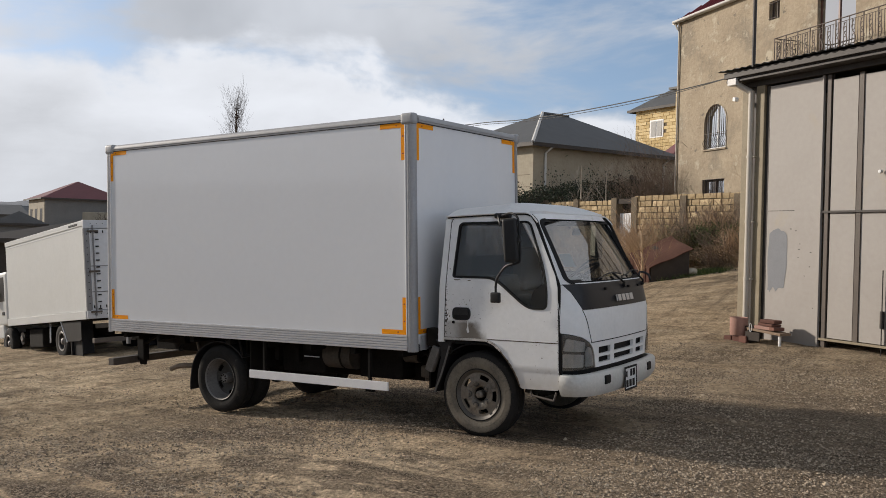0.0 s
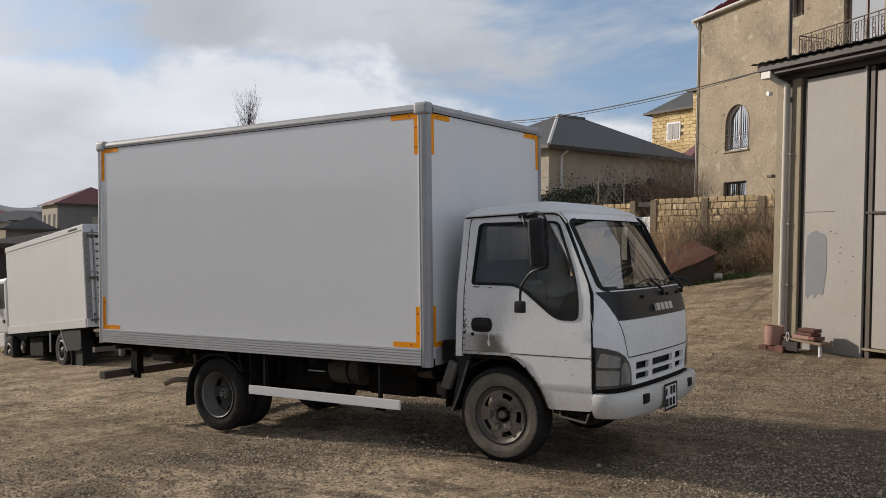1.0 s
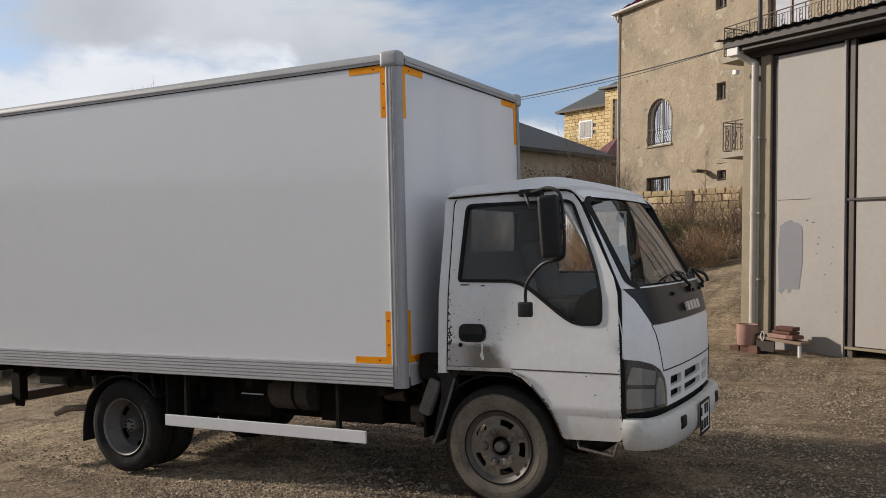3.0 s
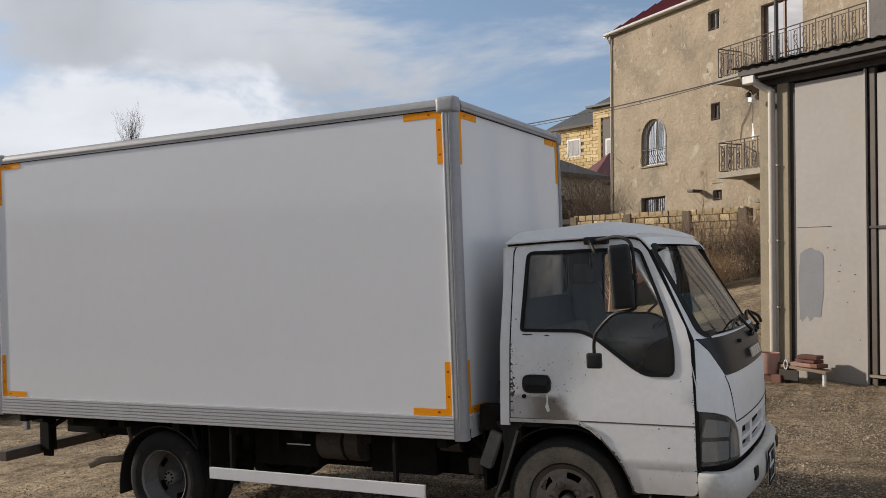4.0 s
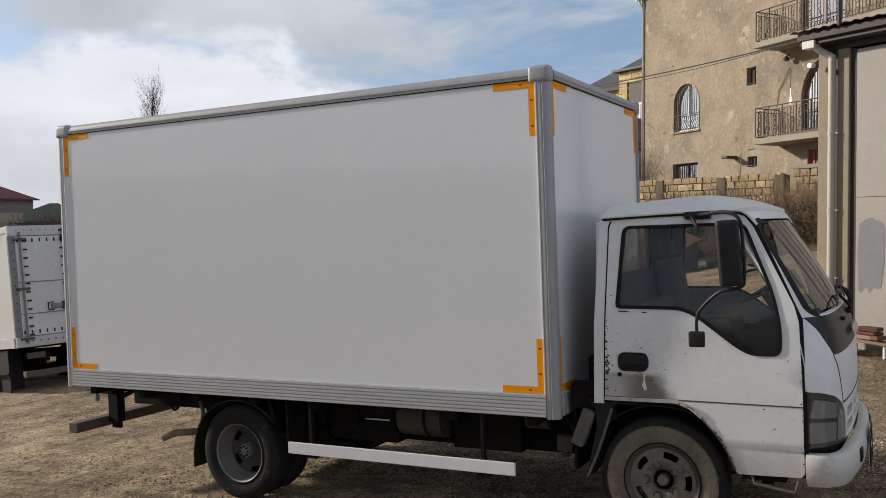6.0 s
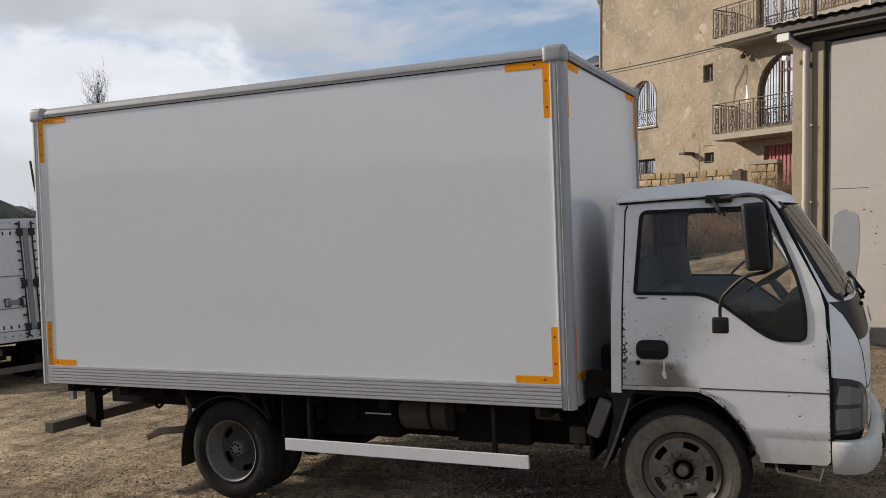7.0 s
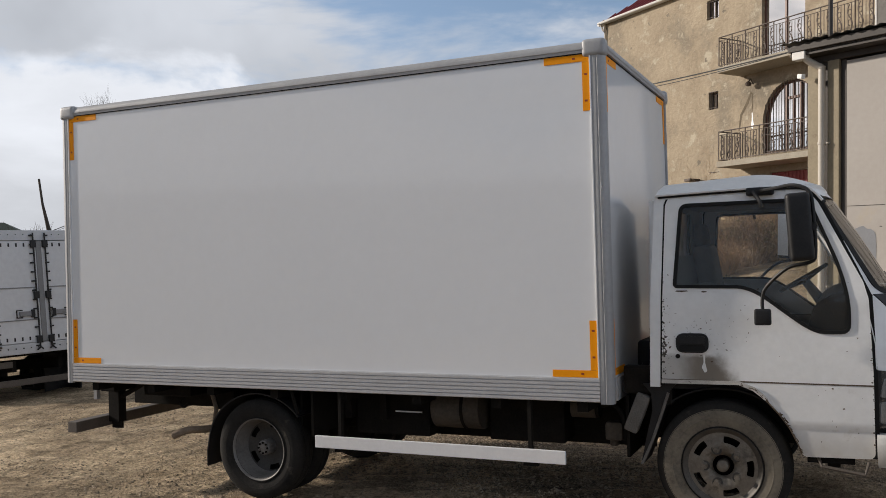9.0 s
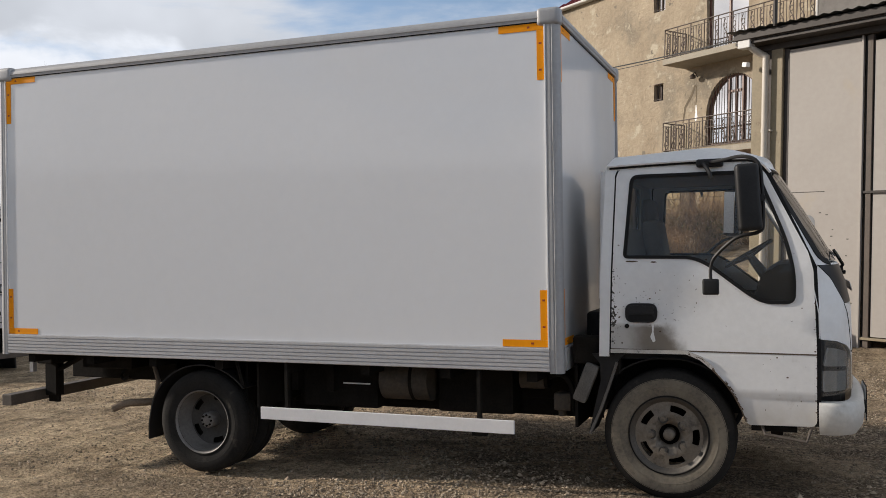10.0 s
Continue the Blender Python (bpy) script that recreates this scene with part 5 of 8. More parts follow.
        part("front_flap", sheet([(0.28, 0.91), (0.50, 0.93), (0.44, 0.86), (0.385, 0.70), (0.33, 0.55), (0.27, 0.40), (0.255, 0.40), (0.30, 0.60), (0.335, 0.74), (0.33, 0.85)], [], lambda u, v, d: (u, Y(0.13 + d), v), 0.26), BLACK, truck, "torn black mud flap")
        part("flap_bracket", boxm(-0.045, 0.045, -0.04, 0.04, -0.13, 0.13, 0.02, m=pose(0.235, Y(0.16), 0.72, 0, 22, 0)), WORNRUBBER, truck, "dusty grey bracket", smooth=50)
        part("flap_edge", tube(bmesh.new(), [(0.44, Y(0.128), 0.86), (0.385, Y(0.128), 0.70), (0.33, Y(0.128), 0.55), (0.262, Y(0.128), 0.40)], 0.010, 6), WORNRUBBER, truck, "frayed grey edge of the mud flap")
        part("cab_mount", boxm(0.34, 0.46, *sorted((Y(0.14), Y(0.30))), 0.78, 0.90, 0.01), STEEL, truck)
        st = part("step", tube(bmesh.new(), [(1.30, Y(0.16), 0.51), (1.32, Y(0.13), 0.455), (1.55, Y(0.11), 0.425), (1.575, Y(0.12), 0.50)], 0.011, 8), BARSTEEL, truck, "bent steel cab step")
        part("step_plate", boxm(1.24, 1.50, *sorted((Y(0.15), Y(0.36))), 0.47, 0.50, 0.006), STEEL, st)
        part("sill_bracket", boxm(1.35, 1.42, *sorted((Y(0.2), Y(0.5))), 0.44, 0.52), STEEL, truck)


def lathe2(xs, y, z, r):
    bm = bmesh.new()
    cyl(bm, (xs[0], y, z), (xs[1], y, z), r, seg=28)
    return bm


chassis()


# ---- mirrors, aerial, wipers ----
def mirrors():
    for sy in (1, -1):
        Y = lambda v: v if sy == 1 else WIDE - v
        back = 0.0 if sy == 1 else -0.21
        turn = 102 if sy == 1 else -127
        arm = part("mirror_arm", tube(bmesh.new(), curve_pts([(x + back, Y(y), z) for x, y, z in ((0.99, 0.18, 2.10), (1.10, 0.06, 2.105), (1.22, -0.05, 2.112), (1.305, -0.085, 2.07), (1.325, -0.085, 1.95), (1.33, -0.085, 1.72), (1.30, -0.085, 1.665), (1.18, -0.075, 1.635), (1.06, -0.02, 1.53), (1.03, 0.0, 1.46), (1.028, 0.0, 1.39))], 5), 0.011, 8), BLACK, truck, "black tubular mirror arm", smooth=True)
        part("mirror_base", boxm(0.94 + back, 1.10 + back, *sorted((Y(0.135), Y(0.20))), 2.075, 2.125, 0.015), BLACK, arm)
        part("arm_clip", tube(bmesh.new(), curve_pts([(0.98 + back, Y(0.14), 2.10), (1.02 + back, Y(0.10), 2.04), (1.03 + back, Y(0.10), 2.0)], 4), 0.012, 6), BLACK, arm)
        mr = part("wing_mirror", boxm(-0.035, 0.035, -0.067, 0.067, -0.195, 0.195, 0.03, m=pose(1.252 + back, Y(-0.115), 1.868, 0, 0, turn) @ pose(0, 0, 0, -3, 0, 0), seg=4), BLACK, truck, "black plastic wing mirror", smooth=50)
        part("mirror_face", boxm(-0.040, -0.036, -0.052, 0.052, -0.17, 0.17, 0.0, m=pose(1.252 + back, Y(-0.115), 1.868, 0, 0, turn) @ pose(0, 0, 0, -3, 0, 0) @ pose(0.076, 0, 0)), MIRRORGLASS, mr)
        part("mirror_knob", cyl(bmesh.new(), (1.325 + back, Y(-0.125), 1.865), (1.325 + back, Y(-0.085), 1.865), 0.02, seg=12), BLACK, mr)
        part("blind_spot_mirror", boxm(-0.048, 0.048, -0.02, 0.02, -0.048, 0.048, 0.014, m=pose(1.028 + back, Y(-0.005), 1.345, 0, 0, 0), seg=3), BLACK, truck, "small black lower mirror", smooth=50)
    for y0, y1, dz in ((0.62, 1.20, 0.0), (1.28, 1.78, 0.01)):
        def onscreen(s, z, d):
            return Vector(cab_front(s, z, d))
        s0, s1 = (y0 - YC) / 0.95, (y1 - YC) / 0.95
        pts = [onscreen(s0 + (s1 - s0) * k / 6, 1.50 + 0.05 * math.sin(k / 6 * 2.4) + dz, -0.03) for k in range(7)]
        wp = part("wiper", tube(bmesh.new(), pts, 0.006, 6), BLACK, truck, "black windscreen wiper")
        part("wiper_arm", tube(bmesh.new(), [onscreen(s1 - 0.02, 1.425, -0.012), onscreen(s1 - 0.05, 1.45, -0.04), pts[4]], 0.011, 6), BLACK, wp)
        part("wiper_pivot", cyl(bmesh.new(), onscreen(s1 - 0.02, 1.42, 0.0), onscreen(s1 - 0.02, 1.425, -0.03), 0.022, seg=10), BLACK, wp)
    for s in (-0.35, 0.25, 0.55):
        part("washer_jet", boxm(-0.012, 0.012, -0.02, 0.02, -0.012, 0.012, 0.005, m=Matrix.Translation(cab_front(s, 1.41, -0.008))), RUBBER, truck)
    part("front_corner_bracket", tube(bmesh.new(), curve_pts([cab_front(0.90, 1.47, -0.01), cab_front(0.93, 1.53, -0.06), cab_front(0.93, 1.50, -0.12), cab_front(0.9, 1.45, -0.10)], 4), 0.012, 6), BLACK, truck)


mirrors()


# ================= buildings =================
def frame_m(angle, p):
    """Along u, outwards w (towards the yard), up z."""
    a = radians(angle)
    d, n = Vector((math.cos(a), math.sin(a), 0)), Vector((math.sin(a), -math.cos(a), 0))
    return Matrix(((d.x, n.x, 0, p[0]), (d.y, n.y, 0, p[1]), (0, 0, 1, p[2]), (0, 0, 0, 1)))


RENDERWALL = mat("grey_render", (0.26, 0.208, 0.145), (0.435, 0.362, 0.262), 0.8, 0.9, 0, 5.0, 2.8, coarse=0.55, swirl=2.2, spots=[((0.20, 0.172, 0.13), 0.35, 0.52, 0.12), ((0.45, 0.395, 0.30), 1.4, 0.56, 0.08), ((0.175, 0.15, 0.115), 2.4, 0.62, 0.05)])
BLOCKWALL = mat("grey_block_render", (0.125, 0.118, 0.11), (0.185, 0.175, 0.165), 0.9, 0.9, 0, 1.0, 6, spots=[((0.10, 0.095, 0.09), 1.6, 0.58, 0.12)])
SLAB = mat("balcony_concrete", (0.27, 0.24, 0.19), (0.38, 0.345, 0.28), 2, 0.9, 0, 0.3, 25)
REDROOF = mat("dark_red_metal", (0.15, 0.022, 0.03), (0.21, 0.035, 0.045), 3, 0.45, 0.1)
GREYROOF = mat("grey_roof_sheet", (0.075, 0.08, 0.085), (0.11, 0.115, 0.12), 1.5, 0.6, 0.1, 0.1, 20)
IRON = mat("dark_wrought_iron", (0.045, 0.033, 0.028), (0.10, 0.075, 0.06), 12, 0.6, 0.3)
WOODBROWN = mat("brown_frame", (0.10, 0.042, 0.028), (0.16, 0.075, 0.05), 10, 0.5)
WHITEFRAME = mat("white_upvc", (0.72, 0.72, 0.72), (0.78, 0.78, 0.78), 6, 0.4)
CURTAIN = mat("pale_curtain", (0.36, 0.355, 0.34), (0.58, 0.57, 0.55), 5, 0.9, stretch=(6, 6, 0.3))
GUTTER = mat("pale_gutter", (0.55, 0.54, 0.52), (0.66, 0.65, 0.62), 5, 0.5)
REDGATE = mat("red_sheet", (0.27, 0.055, 0.055), (0.36, 0.085, 0.08), 4, 0.6, 0, 0.1, 20)
GARAGEWALL = mat("grey_painted_panel", (0.313, 0.286, 0.259), (0.363, 0.336, 0.309), 1.3, 0.65, 0, 0.12, 20, spots=[((0.37, 0.31, 0.215), 0.9, 0.58, 0.2), ((0.24, 0.21, 0.18), 6, 0.68, 0.1)])
GARAGEPATCH = mat("blue_grey_primer", (0.17, 0.178, 0.193), (0.21, 0.218, 0.235), 4, 0.7)
POST = mat("olive_post", (0.20, 0.165, 0.105), (0.30, 0.25, 0.17), 3, 0.7, 0, 0.15, 30, spots=[((0.16, 0.11, 0.07), 5, 0.62, 0.12)])
STILE = mat("brown_painted_steel", (0.06, 0.046, 0.036), (0.11, 0.085, 0.066), 5, 0.6, 0, 0.1, 40)
DARKSTEEL = mat("dark_brown_steel", (0.022, 0.018, 0.015), (0.05, 0.04, 0.034), 6, 0.6, 0.1, 0.1, 40)
PIPE = mat("cream_pipe", (0.42, 0.38, 0.32), (0.50, 0.46, 0.40), 4, 0.5)
STONE = mat("yellow_limestone", (0.31, 0.23, 0.125), (0.60, 0.465, 0.28), 3, 0.9, 0, 0.9, 22, island=0.22, spots=[((0.16, 0.12, 0.075), 5, 0.60, 0.08)])
MORTAR = mat("dark_mortar", (0.10, 0.078, 0.052), (0.18, 0.145, 0.10), 5, 0.95, 0, 0.4, 30)
YELLOWSTONE = mat("warm_yellow_stone", (0.56, 0.42, 0.205), (0.74, 0.59, 0.33), 2, 0.9, 0, 0.3, 10, island=0.5)


def on(parent_m, bm):
    bmesh.ops.transform(bm, matrix=parent_m, verts=bm.verts[:])
    return bm


# ---- garage ----
GM = frame_m(-30, (2.3, 7.85, 0))  # u along the front, w towards the yard


def garage():
    g = thing("garage", "tall metal-clad garage with grey painted sheet doors", "garage", GM)
    zb = 0.30
    # depth of the building behind the front
    part("side_wall", boxm(-1.60, -1.42, -7.0, -0.02, zb - 0.6, 4.72), RENDERWALL, g)
    part("front_wall", boxm(-1.42, -1.30, -0.12, -0.02, zb - 0.6, 4.72), RENDERWALL, g)
    part("back_wall", boxm(-1.60, 7.5, -7.2, -7.0, zb - 0.6, 4.72), RENDERWALL, g)
    part("end_wall", boxm(7.3, 7.5, -7.0, -0.02, zb - 0.6, 4.72), RENDERWALL, g)
    part("corner_post", boxm(-1.60, -1.42, -0.015, 0.03, zb - 0.5, 4.66, 0.008), POST, g, "olive painted steel post")
    # dark strips coloured in for the shadow gaps beside the gate post
    part("post_channel", boxm(-1.415, -1.285, -0.018, 0.0, zb - 0.5, 4.62), DARKSTEEL, g)
    part("gate_post", boxm(-1.28, -1.10, -0.015, 0.045, zb - 0.5, 4.62, 0.01), POST, g, "olive gate post, rust-stained")
    part("gate_gap", boxm(-1.095, -1.015, -0.03, -0.005, zb - 0.4, 4.60), DARKSTEEL, g)
    pl = part("fixed_panel", boxm(-1.01, 0.055, -0.03, 0.0, zb - 0.4, 4.58, 0.003), GARAGEWALL, g, "grey painted sheet panel with a primer patch")
    rr = random.Random(2)
    ragged = []
    base = [(-0.97, 1.22), (-0.93, 1.15), (-0.86, 1.24), (-0.80, 1.17), (-0.74, 1.22), (-0.62, 1.25), (-0.585, 1.6), (-0.58, 2.08), (-0.63, 2.15), (-0.70, 2.16), (-0.78, 2.21), (-0.88, 2.19), (-0.95, 2.12), (-0.98, 1.7)]
    for i, p in enumerate(base):
        q = base[(i + 1) % len(base)]
        for k in range(3):
            ragged.append((p[0] + (q[0] - p[0]) * k / 3 + rr.uniform(-0.012, 0.012), p[1] + (q[1] - p[1]) * k / 3 + rr.uniform(-0.015, 0.015)))
    part("primer_patch", sheet(ragged, [], lambda u, v, d: (u, 0.0035, v), 0.0), GARAGEPATCH, pl, "blue-grey primer patch")
    part("panel_seam", boxm(-1.0, -0.45, 0.0, 0.004, 2.495, 2.503), DARKSTEEL, pl)
    for u, z in ((-0.40, 2.17), (-0.32, 1.96), (-0.33, 1.87), (-0.35, 1.74), (-0.10, 1.83), (-0.12, 1.60), (-0.04, 0.95), (-0.5, 2.2), (-0.22, 1.45)):
        part("scratch", boxm(u - rr.uniform(0.006, 0.03), u + 0.008, 0.0, 0.0025, z - 0.006, z + 0.006), DARKSTEEL, pl)
    part("panel_edge", boxm(0.056, 0.082, -0.02, 0.03, zb - 0.2, 4.6, 0.004), GARAGEWALL, g)
    # dark strip painted for the black gap around the rail
    part("track_post", boxm(0.083, 0.215, -0.06, -0.04, zb - 0.1, 4.6), DARKSTEEL, g)
    part("track_rail", boxm(0.122, 0.196, -0.039, -0.004, zb - 0.1, 4.6, 0.006), STILE, g, "brown painted steel rail")
    x = 0.215
    for k, wd in enumerate((0.455, 0.46, 0.46, 0.9, 0.9, 0.9)):
        d = part("gate_leaf", boxm(x, x + wd, -0.05, -0.025, zb + 0.21, 4.52, 0.003), GARAGEWALL, g, "grey sheet gate leaf")
        if k < 5:
            part("gate_stile", boxm(x + wd + 0.022, x + wd + 0.105, -0.055, -0.008, zb + 0.2, 4.56, 0.004), STILE, g)
            part("leaf_gap", boxm(x + wd, x + wd + 0.0215, -0.06, -0.045, zb + 0.2, 4.56), DARKSTEEL, g)
        x += wd + 0.106
    part("gate_rail", boxm(0.10, x - 0.1, -0.02, 0.012, 2.45, 2.485, 0.004), DARKSTEEL, g, "dark horizontal gate rail")
    part("gate_sill", boxm(0.10, x - 0.1, -0.04, 0.03, zb + 0.165, zb + 0.20, 0.004), POST, g)
    part("hinge", cyl(bmesh.new(), (1.19, 0.0, 0.75), (1.19, 0.0, 1.0), 0.03, seg=12), DARKSTEEL, g)
    part("lock_rod", cyl(bmesh.new(), (1.19, 0.005, 0.35), (1.19, 0.005, 1.6), 0.008, seg=8), DARKSTEEL, g)
    part("lamp_bulb", lathe(bmesh.new(), [(0, -0.03), (0.025, -0.025), (0.03, 0), (0.025, 0.025), (0, 0.03)], (1.12, 0.03, 3.04), 12), PAPER, g, smooth=60)
    part("lintel", boxm(-1.60, 7.5, -0.14, 0.05, 4.61, 4.70, 0.006), DARKSTEEL, g)
    # eave: boards, soffit and roof sheet
    part("fascia", boxm(-1.72, 7.6, 0.30, 0.36, 4.76, 4.86, 0.006), DARKSTEEL, g, "dark eave board")
    part("soffit", boxm(-1.70, 7.6, -0.02, 0.31, 4.745, 4.775), DARKSTEEL, g)
    bm = bmesh.new()
    prof = []
    for i in range(0, 120):
        u = -1.80 + i * 0.08
        prof.append((u, 0.012 if i % 2 else -0.012))
    lo = [bm.verts.new((u, 0.44, 4.885 + h)) for u, h in prof]
    hi = [bm.verts.new((u, -7.4, 5.75 + h)) for u, h in prof]
    for i in range(len(prof) - 1):
        bm.faces.new((lo[i], lo[i + 1], hi[i + 1], hi[i]))
    part("roof", bm, GREYROOF, g, "dark corrugated roof sheet")
    part("roof_deck", boxm(-1.72, 7.6, -7.3, 0.3, 4.70, 4.74), DARKSTEEL, g)
    # rain pipe with elbow and clamps
    pp = part("rain_pipe", tube(bmesh.new(), curve_pts([(-1.50, 0.28, 4.76), (-1.50, 0.26, 4.66), (-1.40, 0.14, 4.56), (-1.335, 0.10, 4.50), (-1.335, 0.10, 4.30), (-1.335, 0.10, 2.0), (-1.335, 0.10, 0.42)], 5), 0.050, 16), PIPE, g, "cream plastic rain pipe", smooth=True)
    for z in (3.42, 2.32, 1.35):
        part("pipe_clamp", cyl(bmesh.new(), (-1.335, 0.10, z - 0.02), (-1.335, 0.10, z + 0.02), 0.057, seg=16), PIPE, pp)
        part("clamp_lug", boxm(-1.29, -1.24, 0.03, 0.11, z - 0.012, z + 0.012), PIPE, pp)
    part("gutter_box", boxm(-1.66, -1.46, 0.20, 0.34, 4.64, 4.76, 0.01), GUTTER, g)
    part("yard_lamp", boxm(-0.06, 0.06, -0.035, 0.035, -0.035, 0.035, 0.015, m=pose(-1.60, 0.20, 4.42, 0, 12, 25)), PAPER, g, "small white security lamp", smooth=50)
    part("mast", cyl(bmesh.new(), (-1.02, 0.40, 4.86), (-1.02, 0.40, 8.4), 0.03, seg=10), DARKSTEEL, g, "dark steel mast at the eave")


garage()


# ---- rendered house ----
HM = frame_m(-39, (-4.0, 28.4, 0))


def arch_loop(u0, u1, z0, spring, rise, n=14):
    c, r = (u0 + u1) / 2, (u1 - u0) / 2
    return [(u0, z0), (u1, z0)] + [(c + r * math.cos(a), spring + rise * math.sin(a)) for a in steps(0, math.pi, n)]


def wall_place(u, v, d):
    return (u, -d, v)


def scroll_rail(parent, u0, u1, z0, z1, along, group=""):
    """A wrought rail panel; along(t, z) gives the point at t metres along."""
    L = u1 - u0
    part("handrail", tube(bmesh.new(), [along(u0, z1), along(u1, z1)], 0.022, 6), IRON, parent)
    part("bottom_rail", tube(bmesh.new(), [along(u0, z0 + 0.06), along(u1, z0 + 0.06)], 0.016, 6), IRON, parent)
    part("upper_rail", tube(bmesh.new(), [along(u0, z1 - 0.12), along(u1, z1 - 0.12)], 0.012, 6), IRON, parent)
    n = max(2, round(L / 0.12))
    for k in range(n + 1):
        u = u0 + L * k / n
        part("baluster", tube(bmesh.new(), [along(u, z0 + 0.06), along(u, z1 - (0.0 if k % 5 == 0 else 0.12))], 0.011 if k % 5 else 0.02, 5), IRON, parent)
    m = max(1, round(L / 0.36))
    for k in range(m):
        c = u0 + L * (k + 0.5) / m
        pts = []
        for i in range(15):
            t = i / 14
            pts.append(along(c + 0.10 * math.sin(t * 2 * math.pi) * (1 - 0.3 * t), z0 + 0.10 + (z1 - z0 - 0.26) * t))
        part("scroll", tube(bmesh.new(), pts, 0.014, 5), IRON, parent)
        for zz in (0.3, 0.7):
            zc = z0 + 0.1 + (z1 - z0 - 0.26) * zz
            part("scroll", tube(bmesh.new(), [along(c + 0.055 * math.cos(a) * (1 if zz < 0.5 else -1), zc + 0.085 * math.sin(a)) for a in steps(0, 5.2, 10)], 0.012, 5), IRON, parent)


def house():
    h = thing("rendered_house", "three-storey house with rough grey-beige cement render and a dark red roof", "house", HM)
    U0, U1, ZE = -5.03, 10.5, 11.7
    arch1 = arch_loop(-2.95, -1.45, 5.88, 6.95, 0.75)
    arch2 = arch_loop(3.65, 5.99, 5.30, 6.35, 1.25)
    sq = [[(1.11, 7.13), (1.58, 7.13), (1.58, 7.73), (1.11, 7.73)], [(1.01, 10.39), (1.60, 10.39), (1.60, 11.09), (1.01, 11.09)], [(1.18, 4.25), (1.65, 4.25), (1.65, 4.62), (1.18, 4.62)], [(-3.0, 4.0), (-1.5, 4.0), (-1.5, 4.61), (-3.0, 4.61)]]
    udoor = [(3.6, 8.55), (5.4, 8.55), (5.4, 10.65), (3.6, 10.65)]
    gate = [(3.95, 2.2), (6.2, 2.2), (6.2, 4.64), (3.95, 4.64)]
    part("wall", sheet([(U0, 0.8), (U1, 0.8), (U1, ZE), (U0, ZE)], [arch1, arch2, *sq, udoor, gate], wall_place, 0.32), RENDERWALL, h, "rough trowelled cement render")
    part("wall", boxm(U0 + 0.001, U0 + 0.32, -9.5, -0.321, 0.8, ZE), RENDERWALL, h)
    part("wall", boxm(U0 + 0.321, U1, -9.5, -9.2, 0.8, ZE), RENDERWALL, h)
    part("wall", boxm(U1 - 0.32, U1, -9.199, -0.321, 0.8, ZE), RENDERWALL, h)
    part("attic_floor", boxm(U0 + 0.33, U1 - 0.33, -9.19, -0.33, ZE - 0.2, ZE - 0.05), SLAB, h)
    for z in (5.0, 8.2):
        part("storey_floor", boxm(U0 + 0.33, U1 - 0.33, -9.19, -0.33, z - 0.2, z), SLAB, h)
    # windows
    def bars(parent, u0, u1, z0, ztop, step=0.125, belly=0.0):
        n = round((u1 - u0) / step)
        for k in range(1, n):
            u = u0 + (u1 - u0) * k / n
            zt = ztop(u)
            pts = [(u, 0.02, zt), (u, 0.02, z0 + 0.55), (u, 0.02 + belly, z0 + 0.22), (u, 0.02, z0 + 0.01)] if belly else [(u, 0.02, zt), (u, 0.02, z0)]
            part("grille_bar", tube(bmesh.new(), curve_pts(pts, 4) if belly else pts, 0.011, 5), IRON, parent)
        for z in (z0 + 0.05, z0 + 0.62):
            part("grille_rail", tube(bmesh.new(), [(u0, 0.02, z), (u1, 0.02, z)], 0.012, 5), IRON, parent)

    def window(name, loop, frame_mat, curtain=True, mull=True, label=""):
        inner = shrunk(loop, 0.07)
        w = part(name, band(loop, inner, lambda u, v, d: (u, -0.14 - d, v), 0.06, 0.0), frame_mat, h, label)
        part("pane", sheet(inner, [], lambda u, v, d: (u, -0.17, v), 0.0), PANE, w)
        us, zs = [p[0] for p in loop], [p[1] for p in loop]
        c = (min(us) + max(us)) / 2
        if mull:
            part("mullion", boxm(c - 0.035, c + 0.035, -0.19, -0.13, min(zs) + 0.05, max(zs) - 0.05), frame_mat, w)
        if curtain:
            part("curtain", boxm(min(us) - 0.1, max(us) + 0.1, -0.36, -0.345, min(zs), max(zs)), CURTAIN, w, "pale net curtain")
        return w

    w1 = window("window", arch1, WHITEFRAME, label="arched window with bowed iron bars")
    z_arch = lambda u: 6.95 + 0.75 * math.sqrt(max(0, 1 - ((u + 2.2) / 0.75) ** 2))
    bars(w1, -2.93, -1.47, 5.90, z_arch, 0.13, 0.16)
    part("arch_trim", band(shrunk(arch1, -0.05), shrunk(arch1, 0.0), lambda u, v, d: (u, -d, v), 0.05, 0.02), RENDERWALL, w1)
    part("window_sill", boxm(-3.02, -1.38, 0.0, 0.07, 5.81, 5.87, 0.006), RENDERWALL, w1)
    w2 = window("balcony_door", arch2, WOODBROWN, label="arched brown balcony door with white panes and bars")
    z_arch2 = lambda u: 6.35 + 1.25 * math.sqrt(max(0, 1 - ((u - 4.82) / 1.17) ** 2))
    bars(w2, 3.67, 5.97, 5.30, z_arch2, 0.115)
    for u in (4.52, 5.12):
        part("mullion", boxm(u - 0.04, u + 0.04, -0.19, -0.12, 5.3, z_arch2(u) - 0.05), WOODBROWN, w2)
    part("transom", boxm(4.5, 5.15, -0.19, -0.12, 7.0, 7.08), WOODBROWN, w2)
    for s in sq:
        w = window("small_window", s, IRON, False, True, "small dark barred window")
